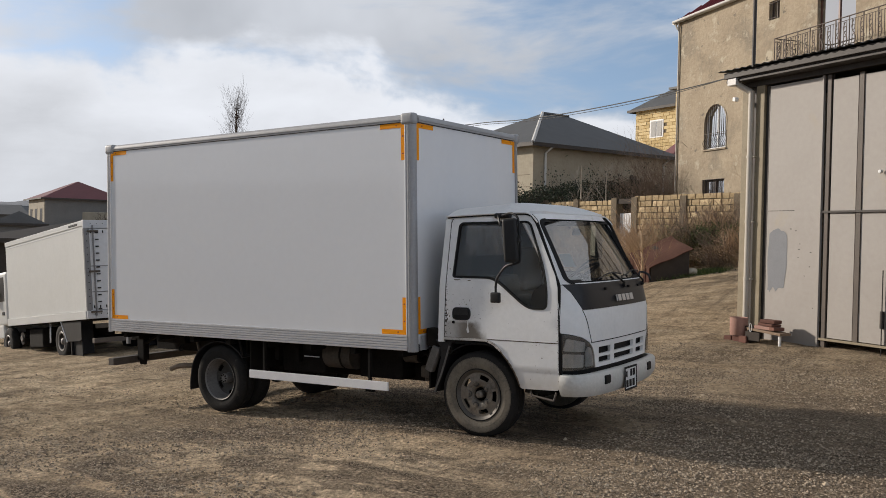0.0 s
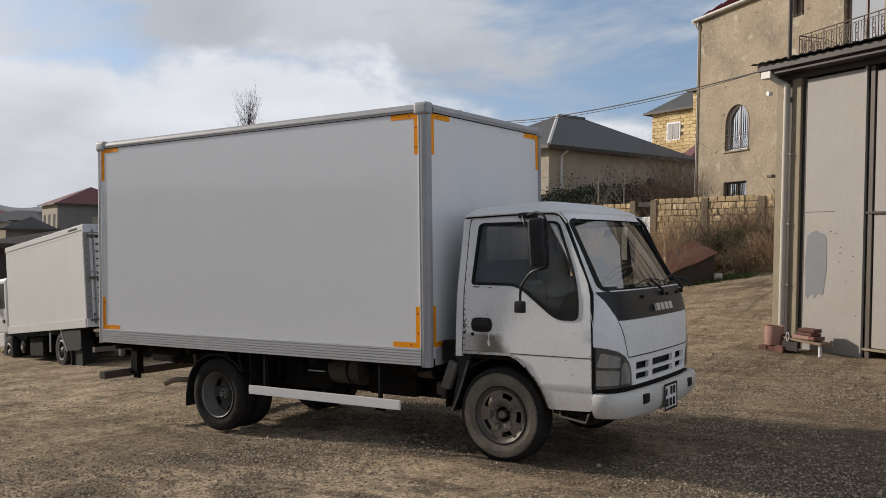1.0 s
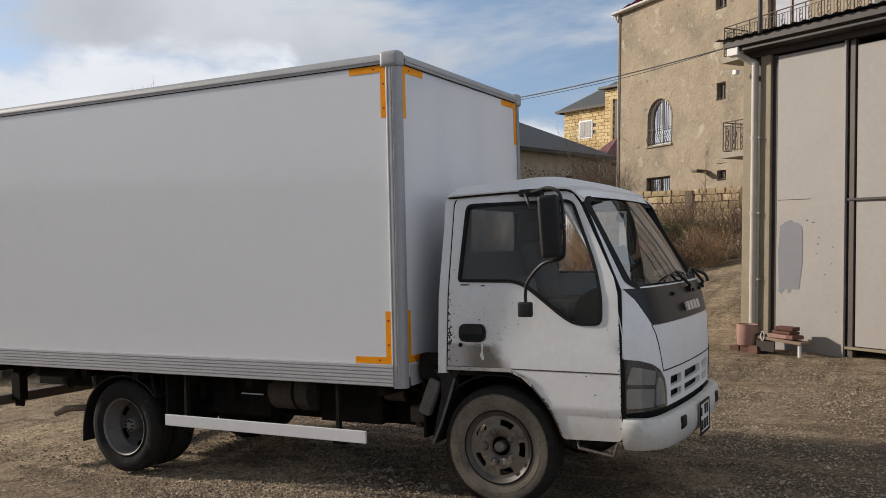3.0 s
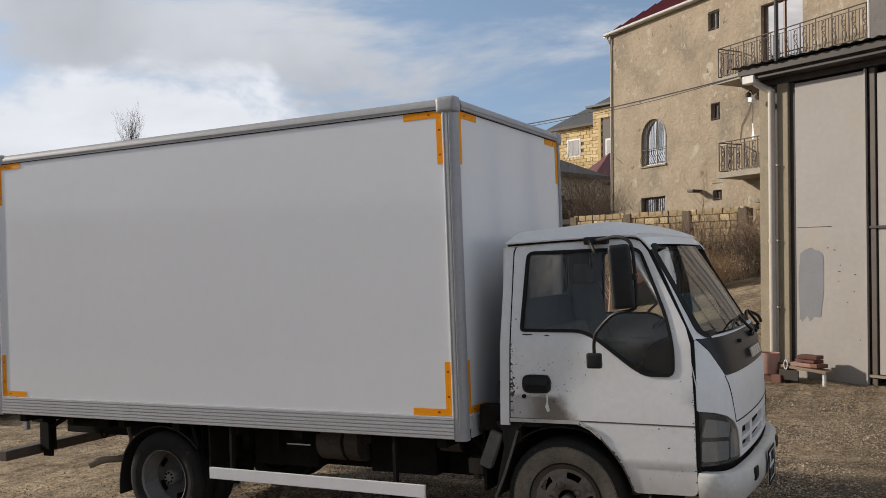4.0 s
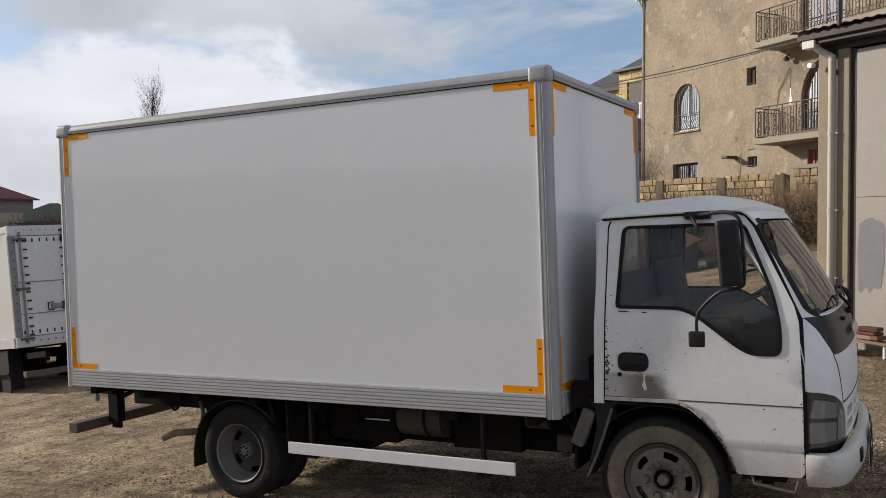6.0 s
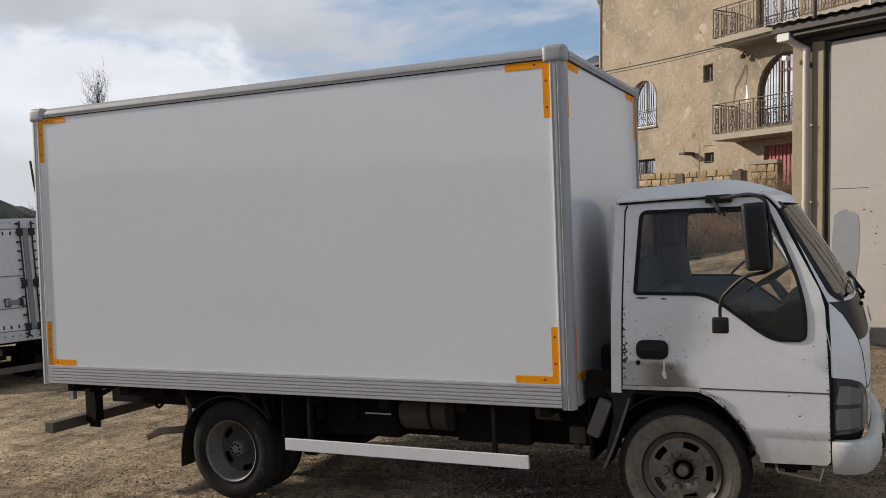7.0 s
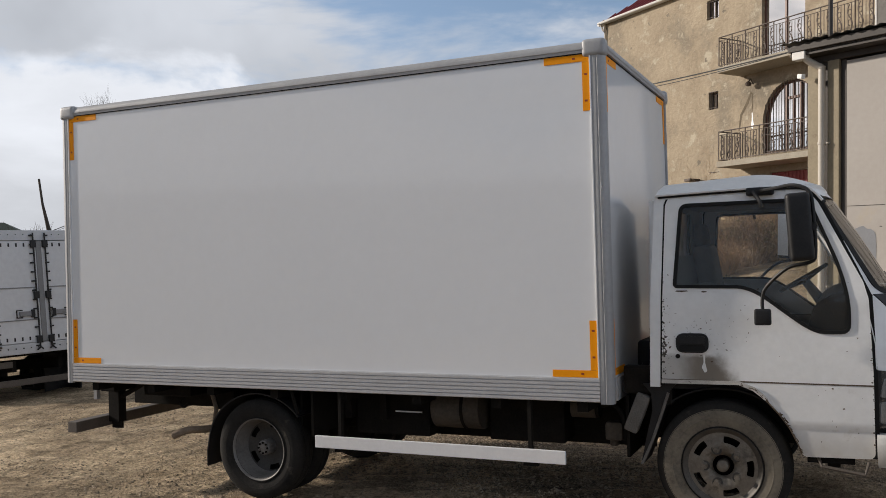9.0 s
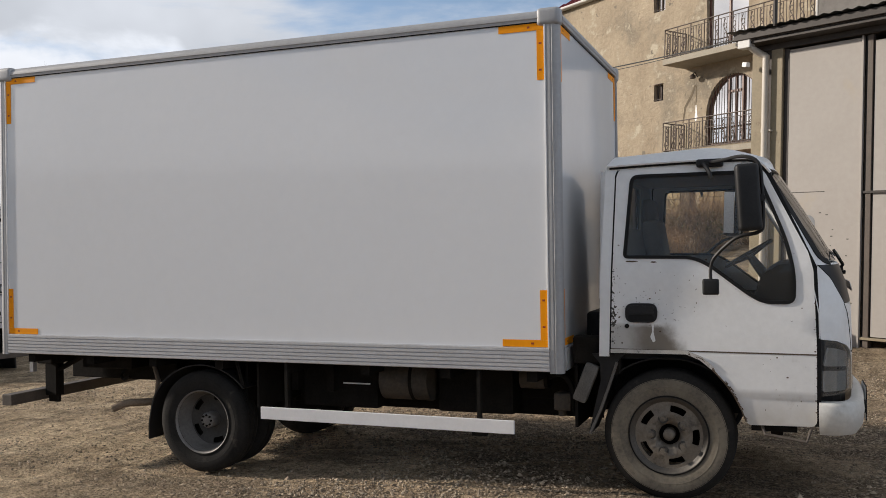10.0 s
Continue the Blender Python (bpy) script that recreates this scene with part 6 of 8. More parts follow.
        # dark slab behind the pane, coloured for the unlit room
        part("dark_room", boxm(s[0][0] - 0.05, s[1][0] + 0.05, -0.40, -0.33, s[0][1] - 0.05, s[2][1] + 0.05), IRON, w)
        bars(w, s[0][0], s[1][0], s[0][1], lambda u: s[2][1], 0.12)
    window("balcony_door", udoor, WOODBROWN, label="brown framed upper balcony door")
    rg = part("sheet_gate", boxm(3.95, 6.2, -0.15, -0.12, 2.2, 4.64), REDGATE, h, "red profiled sheet gate")
    for u in steps(4.0, 6.15, 14):
        part("gate_rib", boxm(u - 0.03, u + 0.03, -0.12, -0.09, 2.2, 4.62, 0.01), REDGATE, rg)
    # wing standing forward at the end of the balconies
    part("wing_wall", boxm(9.0, 14.5, -9.0, 1.28, 0.8, ZE - 0.08, 0.01), BLOCKWALL, h, "grey unpainted block wing")
    part("downpipe", tube(bmesh.new(), [(8.90, 1.2, ZE - 0.1), (8.90, 1.2, 2.0)], 0.045, 8), GUTTER, h)
    # balconies
    for z in (5.06, 8.26):
        u0, u1, out = 2.66, 8.80, 1.1
        b = part("balcony", boxm(u0, u1, 0.001, out, z - 0.19, z, 0.012), SLAB, h, "concrete balcony slab")
        along_front = lambda u, zz: (u, out - 0.05, zz)
        along_side = lambda w, zz: (u0 + 0.05, w, zz)
        scroll_rail(b, u0 + 0.05, u1, z, z + 1.02, along_front)
        scroll_rail(b, 0.05, out - 0.05, z, z + 1.02, along_side)
    # roof: a hip with seams
    e, rise = 0.18, 3.6
    a0, a1, b0, b1 = U0 - e, U1 + e, e, -9.5 - e
    run = (e + 9.5 + e) / 2
    bm = bmesh.new()
    c = [bm.verts.new(p) for p in ((a0, b0, ZE), (a1, b0, ZE), (a1, b1, ZE), (a0, b1, ZE), (a0 + run, (b0 + b1) / 2, ZE + rise), (a1 - run, (b0 + b1) / 2, ZE + rise))]
    for q in ((0, 1, 5, 4), (1, 2, 5), (2, 3, 4, 5), (3, 0, 4), (3, 2, 1, 0)):
        bm.faces.new([c[i] for i in q])
    rf = part("roof", bm, REDROOF, h, "dark red ribbed metal roof")
    for k in range(48):
        u = a0 + 0.15 + k * 0.34
        top = min(1.0, max(0.0, (u - a0) / run), max(0.0, (a1 - u) / run))
        part("roof_rib", tube(bmesh.new(), [(u, b0, ZE + 0.02), (u, b0 - run * top, ZE + rise * top + 0.02)], 0.028, 5), REDROOF, rf)
    for k in range(30):
        w = b0 - 0.15 - k * 0.34
        top = min(1.0, max(0.0, (b0 - w) / run), max(0.0, (w - b1) / run))
        part("roof_rib", tube(bmesh.new(), [(a0, w, ZE + 0.02), (a0 + run * top, w, ZE + rise * top + 0.02)], 0.028, 5), REDROOF, rf)
    part("soffit", boxm(a0, a1, 0.02, b0, ZE - 0.06, ZE - 0.01), GUTTER, h)
    part("gutter", tube(bmesh.new(), [(a0, b0 + 0.05, ZE - 0.02), (a1, b0 + 0.05, ZE - 0.02)], 0.06, 8), GUTTER, h, "pale eave gutter")
    part("gutter", tube(bmesh.new(), [(a0 - 0.05, b0, ZE - 0.02), (a0 - 0.05, b1, ZE - 0.02)], 0.085, 8), GUTTER, h)
    part("downpipe", tube(bmesh.new(), curve_pts([(a0 + 0.1, b0, ZE - 0.08), (U0 + 0.05, 0.12, ZE - 0.4), (U0 + 0.07, 0.06, ZE - 0.7), (U0 + 0.07, 0.06, 2.0)], 4), 0.036, 8), PIPE, h)
    # lamp, conduit and patch on the render
    lm = part("wall_lantern", lathe(bmesh.new(), [(0, 0.0), (0.09, 0.02), (0.11, 0.10), (0.05, 0.16), (0, 0.18)], (0, 0, 0), 10), IRON, h, "black wall lantern")
    lm.matrix_local = pose(3.22, 0.22, 7.62, 90, 0, 0)
    part("lantern_arm", tube(bmesh.new(), [(0, 0.16, 0), (0, 0.25, 0.1), (0, 0.1, 0.22)], 0.02, 6), IRON, lm)
    part("chased_groove", sheet([(3.18, 7.45), (3.02, 7.1), (2.72, 6.7), (2.62, 6.2), (2.56, 6.2), (2.64, 6.75), (2.95, 7.18), (3.10, 7.45)], [], lambda u, v, d: (u, 0.006, v), 0.0), MORTAR, h)
    part("chased_groove", sheet([(3.17, 7.42), (3.21, 7.42), (3.215, 7.1), (3.19, 6.76), (3.165, 6.76), (3.18, 7.1)], [], lambda u, v, d: (u, 0.006, v), 0.0), MORTAR, h)
    part("plaster_patch", sheet([(3.17, 6.75), (3.21, 6.75), (3.23, 6.5), (3.27, 6.3), (3.19, 6.18), (3.13, 6.3), (3.17, 6.5)], [], lambda u, v, d: (u, 0.007, v), 0.0), WHITEFRAME, h)
    part("wall_camera", boxm(0.45, 0.75, 0.05, 0.55, 4.58, 4.68, 0.02), IRON, h)


house()


# ================= second truck =================
T2 = pose(-10.649, 5.204, 0.126, -1.595, 6.677, 166.01)  # x forward, y left, z up; origin under the rear sill of its box
PALEBOX = mat("cream_white_panel", (0.53, 0.54, 0.53), (0.59, 0.60, 0.59), 1.4, 0.45, 0, 0.04, 6)
GREYDOOR = mat("grey_white_door", (0.50, 0.51, 0.53), (0.60, 0.61, 0.63), 1.5, 0.45, 0, 0.05, 8)
SHUTTER = mat("dull_grey_strip", (0.16, 0.16, 0.165), (0.22, 0.22, 0.225), 6, 0.6)
SILL = mat("grey_sill", (0.42, 0.43, 0.45), (0.52, 0.53, 0.55), 4, 0.5, 0.3)


def second_truck():
    t = thing("box_truck", "older white box truck with locked grey rear doors", "truck", T2)
    L, H, W = 4.92, 2.02, 1.0
    body = part("cargo_box", boxm(0.06, L, -W, W, 0.17, H, 0.012), PALEBOX, t, "cream-white cargo box")
    for s in (-1, 1):
        part("skirt_rail", boxm(0.06, L, *sorted((s * W, s * (W + 0.035))), 0.0, 0.17, 0.006), PALEBOX, body)
        part("roof_trim", boxm(0.06, L, *sorted((s * W, s * (W + 0.014))), H - 0.10, H + 0.01, 0.005), PALEBOX, body)
        part("trim_seam", boxm(0.3, L - 0.1, *sorted((s * (W + 0.0), s * (W + 0.004))), H - 0.16, H - 0.15), SILL, body)
    for k, (x0, x1) in enumerate(((0.32, 0.40), (0.41, 0.47), (0.48, 0.53), (0.54, 0.60), (0.61, 0.66), (0.67, 0.74), (0.75, 0.80))):
        part("lettering_bar", boxm(x0, x1, W + 0.014, W + 0.017, H - 0.075, H - 0.03), BLACK, body)
    # rear frame and doors
    fr = part("rear_frame", boxm(0.0, 0.06, -W - 0.02, W + 0.02, H - 0.16, H + 0.01, 0.008), SILL, body, "riveted grey rear frame")
    part("rear_sill", boxm(-0.01, 0.06, -W - 0.02, W + 0.02, 0.0, 0.17, 0.008), SILL, body)
    for s in (-1, 1):
        part("rear_post", boxm(0.0, 0.06, *sorted((s * (W - 0.09), s * (W + 0.02))), 0.17, H - 0.16, 0.008), SHUTTER, body)
        d = part("rear_door", boxm(0.005, 0.05, *sorted((s * 0.035, s * (W - 0.095))), 0.18, H - 0.17, 0.006), GREYDOOR, body, "grey-white rear door leaf")
        for z in (0.55, 1.08):
            part("door_moulding", boxm(-0.006, 0.006, *sorted((s * 0.1, s * (W - 0.1))), z - 0.008, z + 0.008), SHUTTER, d)
        part("locking_bar", cyl(bmesh.new(), (-0.035, s * 0.10, 0.08), (-0.035, s * 0.10, H - 0.04), 0.014, seg=8), BLACK, d)
        for z in steps(0.12, H - 0.08, 12):
            part("hinge_stub", boxm(-0.03, -0.003, *sorted((s * 0.10, s * 0.16)), z - 0.012, z + 0.012), BLACK, d)
        for z in (0.22, 0.95, H - 0.22):
            part("bar_keeper", boxm(-0.05, -0.003, s * 0.10 - 0.045, s * 0.10 + 0.045, z - 0.06, z + 0.06, 0.01), BLACK, d)
        h = part("door_latch", boxm(-0.03, -0.003, *sorted((s * 0.14, s * 0.40)), 0.61, 0.69, 0.01), SHUTTER, d, "steel lever latch")
        part("latch_bracket", boxm(-0.04, -0.003, *sorted((s * 0.15, s * 0.21)), 0.585, 0.715, 0.008), BLACK, h)
        part("latch_grip", tube(bmesh.new(), [(-0.03, s * 0.36, 0.59), (-0.045, s * 0.46, 0.59), (-0.045, s * 0.46, 0.71), (-0.03, s * 0.36, 0.71)], 0.012, 6), BLACK, h)
        part("corner_hook", tube(bmesh.new(), [(-0.04, s * 0.06, 0.06), (-0.06, s * 0.10, 0.09), (-0.04, s * 0.16, 0.05)], 0.014, 6), BLACK, d)
        for k in range(7):
            y = s * (0.12 + 0.125 * k)
            for z in (H - 0.235, 0.245):
                part("rivet", boxm(-0.002, 0.006, y - 0.012, y + 0.012, z - 0.03, z + 0.03), BLACK, d)
            part("rivet", boxm(-0.016, -0.008, y - 0.010, y + 0.010, 0.085, 0.105), BLACK, body)
            part("rivet", boxm(-0.004, 0.002, y - 0.008, y + 0.008, H - 0.07, H - 0.055), BLACK, body)
    part("centre_seal", boxm(-0.012, 0.05, -0.045, 0.045, 0.18, H - 0.17, 0.006), SHUTTER, body, "dull grey centre sealing strip")
    # left rear edge as a lock track
    for z in steps(0.2, H - 0.25, 11):
        part("track_stub", boxm(-0.02, 0.0, W - 0.28, W - 0.21, z - 0.012, z + 0.012), BLACK, body)
        part("rivet", boxm(-0.004, 0.001, W - 0.05, W - 0.03, z - 0.04, z - 0.02), BLACK, body)
    part("locking_bar", cyl(bmesh.new(), (-0.03, W - 0.16, 0.06), (-0.03, W - 0.16, H - 0.1), 0.018, seg=8), SHUTTER, body)
    for z in (0.14, 0.97, H - 0.22):
        part("bar_bracket", boxm(-0.05, 0.0, W - 0.27, W - 0.05, z - 0.018, z + 0.018, 0.006), BARSTEEL, body, "dark steel bar bracket")
    # frame, wheels, guards
    for s in (-1, 1):
        part("chassis_rail", boxm(0.3, L + 1.2, *sorted((s * 0.36, s * 0.44)), -0.28, -0.10), STEEL, t)
    part("box_floor", boxm(0.08, L - 0.02, -W + 0.02, W - 0.02, -0.03, 0.0), STEEL, t)
    for x, z, wide in ((1.67, -0.43, True), (L + 0.33, -0.43, False)):
        for s in (-1, 1):
            for k, y in enumerate((0.86, 0.62) if wide else (0.84,)):
                bm = lathe(bmesh.new(), [(0.20, -0.09), (0.26, -0.10), (0.34, -0.10), (0.385, -0.06), (0.385, 0.06), (0.34, 0.10), (0.26, 0.10), (0.20, 0.09)], (x, s * y, z), 40, closed=True)
                w = part("wheel", bm, TYRE2, t, "dusty black tyre", smooth=50)
                part("rim", lathe(bmesh.new(), [(0.0, s * (-0.02 if wide else 0.06)), (0.15, s * (-0.02 if wide else 0.05)), (0.19, s * 0.03), (0.205, s * 0.09)], (x, s * y, z), 30), DISHDARK, w, smooth=50)
                part("rim_ring", lathe(bmesh.new(), [(0.175, s * 0.075), (0.178, s * 0.098), (0.205, s * 0.104), (0.215, s * 0.096)], (x, s * y, z), 30), RIM2, w, smooth=50)
                part("hub_cap", lathe(bmesh.new(), [(0.0, s * 0.10), (0.05, s * 0.095), (0.075, s * 0.06), (0.085, s * 0.0)], (x, s * y, z), 20), RIM2, w, smooth=50)
        part("axle", cyl(bmesh.new(), (x, -0.8, z), (x, 0.8, z), 0.06), STEEL, t)
    for s in (-1, 1):
        part("mud_flap", boxm(1.06, 1.10, *sorted((s * 0.50, s * 0.98)), -0.76, -0.02, 0.006), BLACK, t, "black mud flap")
        bm = bmesh.new()
        pts = [(1.67 + 0.47 * math.cos(a), -0.43 + 0.45 * math.sin(a)) for a in steps(radians(60), radians(176), 12)]
        inn = [(1.67 + 0.46 * math.cos(a), -0.43 + 0.44 * math.sin(a)) for a in steps(radians(60), radians(176), 12)]
        prism(bm, pts + inn[::-1], lambda u, v, w: (u, s * w, v), 0.52, 0.99)
        part("guard_panel", prism(bmesh.new(), [(1.54, -0.03), (0.46, -0.03), (0.46, -0.40), (0.56, -0.44), (1.24, -0.44)], lambda u, v, w: (u, s * w, v), 0.975, 0.995), BLACK, t, "black side panel of the mudguard")
        part("mudguard", bm, BLACK, t, "black mudguard", smooth=40)
        part("guard_stay", tube(bmesh.new(), [(2.25, s * 0.97, -0.02), (2.30, s * 0.97, -0.45)], 0.018, 6), GUARD, t)
        part("guard_edge", tube(bmesh.new(), [(1.55, s * 0.997, -0.02), (1.24, s * 0.997, -0.45)], 0.016, 6), GUARD, t, "white edge strip of the mudguard")
        part("splash_flap", boxm(0.60, 1.05, *sorted((s * 0.90, s * 0.93)), -0.80, -0.45, 0.006), BLACK, t, "black rubber splash flap")
        part("fuel_tank", boxm(3.1, 4.0, *sorted((s * 0.5, s * 0.85)), -0.56, -0.12, 0.05, seg=3), STEEL, t)
    part("tow_beam", boxm(0.02, 0.14, -0.9, 0.9, -0.50, -0.40, 0.01), BARSTEEL, t, "low rear bumper beam")
    part("tail_lamp", boxm(0.02, 0.08, 0.55, 0.85, -0.20, -0.10, 0.01), TANK, t)
    part("tail_lamp", boxm(0.02, 0.08, -0.85, -0.55, -0.20, -0.10, 0.01), TANK, t)
    # cab
    cabp = part("cab", boxm(L + 0.22, L + 1.65, -0.96, 0.96, 0.0, 1.35, 0.10, seg=4), PALEBOX, t, "white cab seen from behind", smooth=50)
    part("cab_sill", boxm(L + 0.56, L + 1.65, -0.95, 0.95, -0.30, 0.05, 0.04), PALEBOX, cabp)
    for s in (-1, 1):
        part("side_window", boxm(L + 0.40, L + 1.30, *sorted((s * 0.955, s * 0.966)), 0.62, 1.22, 0.0), BLACKPANEL, cabp)
        part("door_handle", boxm(L + 0.42, L + 0.56, *sorted((s * 0.96, s * 0.98)), 0.28, 0.36, 0.01), BLACK, cabp)
        part("wing_mirror", boxm(L + 1.2, L + 1.28, *sorted((s * 1.05, s * 1.25)), 0.75, 1.15, 0.02), BLACK, cabp)
    for s in (-1, 1):
        part("air_tank", cyl(bmesh.new(), (L - 0.62, s * 0.60, -0.32), (L - 0.62, s * 0.90, -0.32), 0.15, seg=20), STEEL, t, smooth=40)
        part("tank_cap", cyl(bmesh.new(), (L - 0.62, s * 0.90, -0.32), (L - 0.62, s * 0.93, -0.32), 0.07, seg=16), RIM2, t)
        part("headboard_post", tube(bmesh.new(), [(L + 0.12, s * 0.93, 0.1), (L + 0.12, s * 0.93, H - 0.05)], 0.03, 8), GUARD, t)
    part("headboard_frame", boxm(L + 0.08, L + 0.16, -0.9, 0.9, 0.2, H - 0.15, 0.02), STEEL, t)


second_truck()


# ================= yard clutter =================
TERRACOTTA = mat("terracotta", (0.30, 0.165, 0.13), (0.42, 0.255, 0.21), 6, 0.85, 0, 0.15, 50)
BRICK = mat("red_brick", (0.12, 0.052, 0.038), (0.20, 0.095, 0.07), 8, 0.9, 0, 0.3, 60, island=0.4)
ROCK = mat("pale_rock", (0.36, 0.33, 0.27), (0.50, 0.47, 0.40), 6, 0.95, 0, 0.4, 30)
OLDWOOD = mat("grey_plank", (0.18, 0.12, 0.08), (0.30, 0.22, 0.15), 5, 0.85, 0, 0.3, 60, stretch=(1, 8, 8))
RUSTSHEET = mat("rusty_sheet", (0.065, 0.025, 0.016), (0.125, 0.054, 0.034), 2.5, 0.9, 0, 0.4, 12, spots=[((0.19, 0.125, 0.08), 2.0, 0.66, 0.12)])
SHADOWWOOD = mat("dark_wood_and_shade", (0.03, 0.024, 0.02), (0.06, 0.048, 0.04), 5, 0.9, 0, 0.3, 30)


def at_g(u, w, dz=0.0):
    p = GM @ Vector((u, w, 0))
    return Vector((p.x, p.y, ground_z(p.x, p.y) + dz))


def yard_clutter():
    p = at_g(-1.17, 0.42)
    base = p.z - 0.02
    blk = thing("brick_stand", "broken brick block under a clay pot", "brick", Matrix.Translation((p.x, p.y, base)) @ pose(0, 0, 0, 0, 0, -22))
    for k, (x, y) in enumerate(((-0.14, 0), (0.02, 0.01), (0.15, -0.02))):
        part("brick", boxm(x - 0.07, x + 0.07, -0.1, 0.1, 0.0, 0.09 + 0.012 * k, 0.006), BRICK, blk)
    bm = bmesh.new()
    prof = [(0.0, 0.0), (0.125, 0.0), (0.138, 0.02), (0.145, 0.27), (0.150, 0.30), (0.136, 0.30), (0.128, 0.27), (0.115, 0.03), (0.0, 0.03)]
    lathe(bm, prof, (0, 0, 0), 28)
    pot = part("clay_pot", bm, TERRACOTTA, None, smooth=40)
    pot.matrix_world = Matrix.Translation((p.x, p.y, base + 0.105)) @ pose(0, 0, 0, 90, 0, 0)
    tagged(pot, "pinkish clay pot standing on broken bricks", "pot")
    # low bench with bricks
    q = at_g(-0.58, 0.32)
    bench = thing("plank_bench", "low weathered plank bench on a white pipe leg", "bench", Matrix.Translation((q.x, q.y, q.z - 0.01)) @ pose(0, 0, 0, 0, 0, -30))
    part("plank", boxm(-0.42, 0.30, -0.12, 0.12, 0.185, 0.225, 0.006, m=pose(0, 0, 0, 0, 3, 0)), OLDWOOD, bench)
    part("leg", cyl(bmesh.new(), (0.25, -0.06, -0.02), (0.25, -0.06, 0.18), 0.024, seg=12), PAPER, bench, "white pipe leg")
    part("leg", boxm(-0.38, -0.32, -0.10, 0.10, -0.03, 0.20, 0.006), DARKSTEEL, bench)
    part("side_board", boxm(-0.40, -0.10, -0.14, -0.12, 0.04, 0.18, 0.004), SHADOWWOOD, bench)
    for k, (x, z, l, a) in enumerate(((-0.05, 0.235, 0.20, 4), (-0.02, 0.300, 0.16, -6), (0.0, 0.345, 0.14, 8), (0.10, 0.238, 0.1, -12))):
        b = part("brick", boxm(-l, l, -0.10, 0.10, 0, 0.055 if k != 1 else 0.04, 0.012), TERRACOTTA if k == 0 else BRICK, None)
        b.matrix_world = bench.matrix_world @ pose(x, 0.0, z, 0, 1, a)
        tagged(b, "loose red roof brick stacked on a plank", "brick", "stacked bricks")
    hose = part("rope_loop", tube(bmesh.new(), [tuple(bench.matrix_world @ Vector((-0.30 + 0.028 * math.cos(a), -0.13, 0.25 + 0.065 * math.sin(a)))) for a in [2 * math.pi * i / 14 for i in range(14)]], 0.006, 6, True), PAPER, None)
    tagged(hose, "looped white cord hanging on the bench", "cord")
    st = part("stick", tube(bmesh.new(), [at_g(-1.02, 0.40, 0.24), at_g(-0.88, 0.42, 0.26), at_g(-0.72, 0.40, 0.22)], 0.022, 6), SHADOWWOOD, None)
    tagged(st, "dark stick lying across the bench end", "stick")
    # rock and rusty shed by the track
    r = bmesh.new()
    bmesh.ops.create_icosphere(r, subdivisions=2, radius=0.16)
    for v in r.verts:
        v.co *= 1 + 0.25 * noise.noise(v.co * 9)
        v.co.z *= 0.75
    rk = part("rock", r, ROCK, None, smooth=60)
    rk.matrix_world = Matrix.Translation((-2.45, 16.85, ground_z(-2.45, 16.85) + 0.08))
    tagged(rk, "pale rounded rock at the edge of the track", "rock")
    # lean-to of old sheets: the roof climbs away from its low front corner
    low = Vector((-3.40, 16.20, 1.31))
    sh = thing("rusty_shed", "low rusty sheet-metal shed half hidden by scrub", "shed", Matrix.Translation((low.x, low.y, 0)))
    eu, ev = Vector((0.94, 0.50, 0.46)), Vector((-0.73, 0.42, 0.33))
    spot_at = lambda u, v, dz: Vector((0, 0, low.z + dz)) + eu * u + ev * v
    wall = bmesh.new()
    top = [wall.verts.new(spot_at(u, v, -0.03)) for u, v in ((0.03, 0.03), (0.97, 0.03), (0.97, 0.97), (0.03, 0.97))]
    foot = [wall.verts.new((q.co.x, q.co.y, 0.45)) for q in top]
    wall.faces.new(top)
    wall.faces.new(foot[::-1])
    for k in range(4):
        wall.faces.new((top[k], top[k - 1], foot[k - 1], foot[k]))
    # shed body coloured dark all over for its shadowed front
    part("shed_body", wall, SHADOWWOOD, sh)
    sides = bmesh.new()
    for k in range(6):
        v0, v1 = 0.02 + k * 0.16, 0.02 + k * 0.16 + 0.15
        for q in ((v0, v1),):
            a, b = spot_at(-0.01 - 0.012 * (k % 2), v0, -0.03), spot_at(-0.01 - 0.012 * (k % 2), v1, -0.03)
            f = [sides.verts.new(p) for p in (a, b, (b.x, b.y, 0.5), (a.x, a.y, 0.5))]
            g = [sides.verts.new(p.co + Vector((-0.012, -0.02, 0))) for p in f]
            sides.faces.new(g)
            for w in range(4):
                sides.faces.new((f[w], f[w - 1], g[w - 1], g[w]))
    part("side_sheet", sides, RUSTSHEET, sh, "rusty side sheet")
    part("sheet_roof", sheet([(-0.05, -0.05), (1.04, -0.03), (1.05, 1.04), (-0.04, 1.03)], [], lambda u, v, d: spot_at(u, v, 0.015 * math.sin(u * 9) + 0.02 * math.sin(v * 5 + u) - d), 0.02, steps(0, 1, 9), steps(0, 1, 7)), RUSTSHEET, sh, "rusty brown roof sheet", smooth=40)


yard_clutter()


# ================= stone wall =================
SM = frame_m(-25, (-1.73, 24.91, 0))


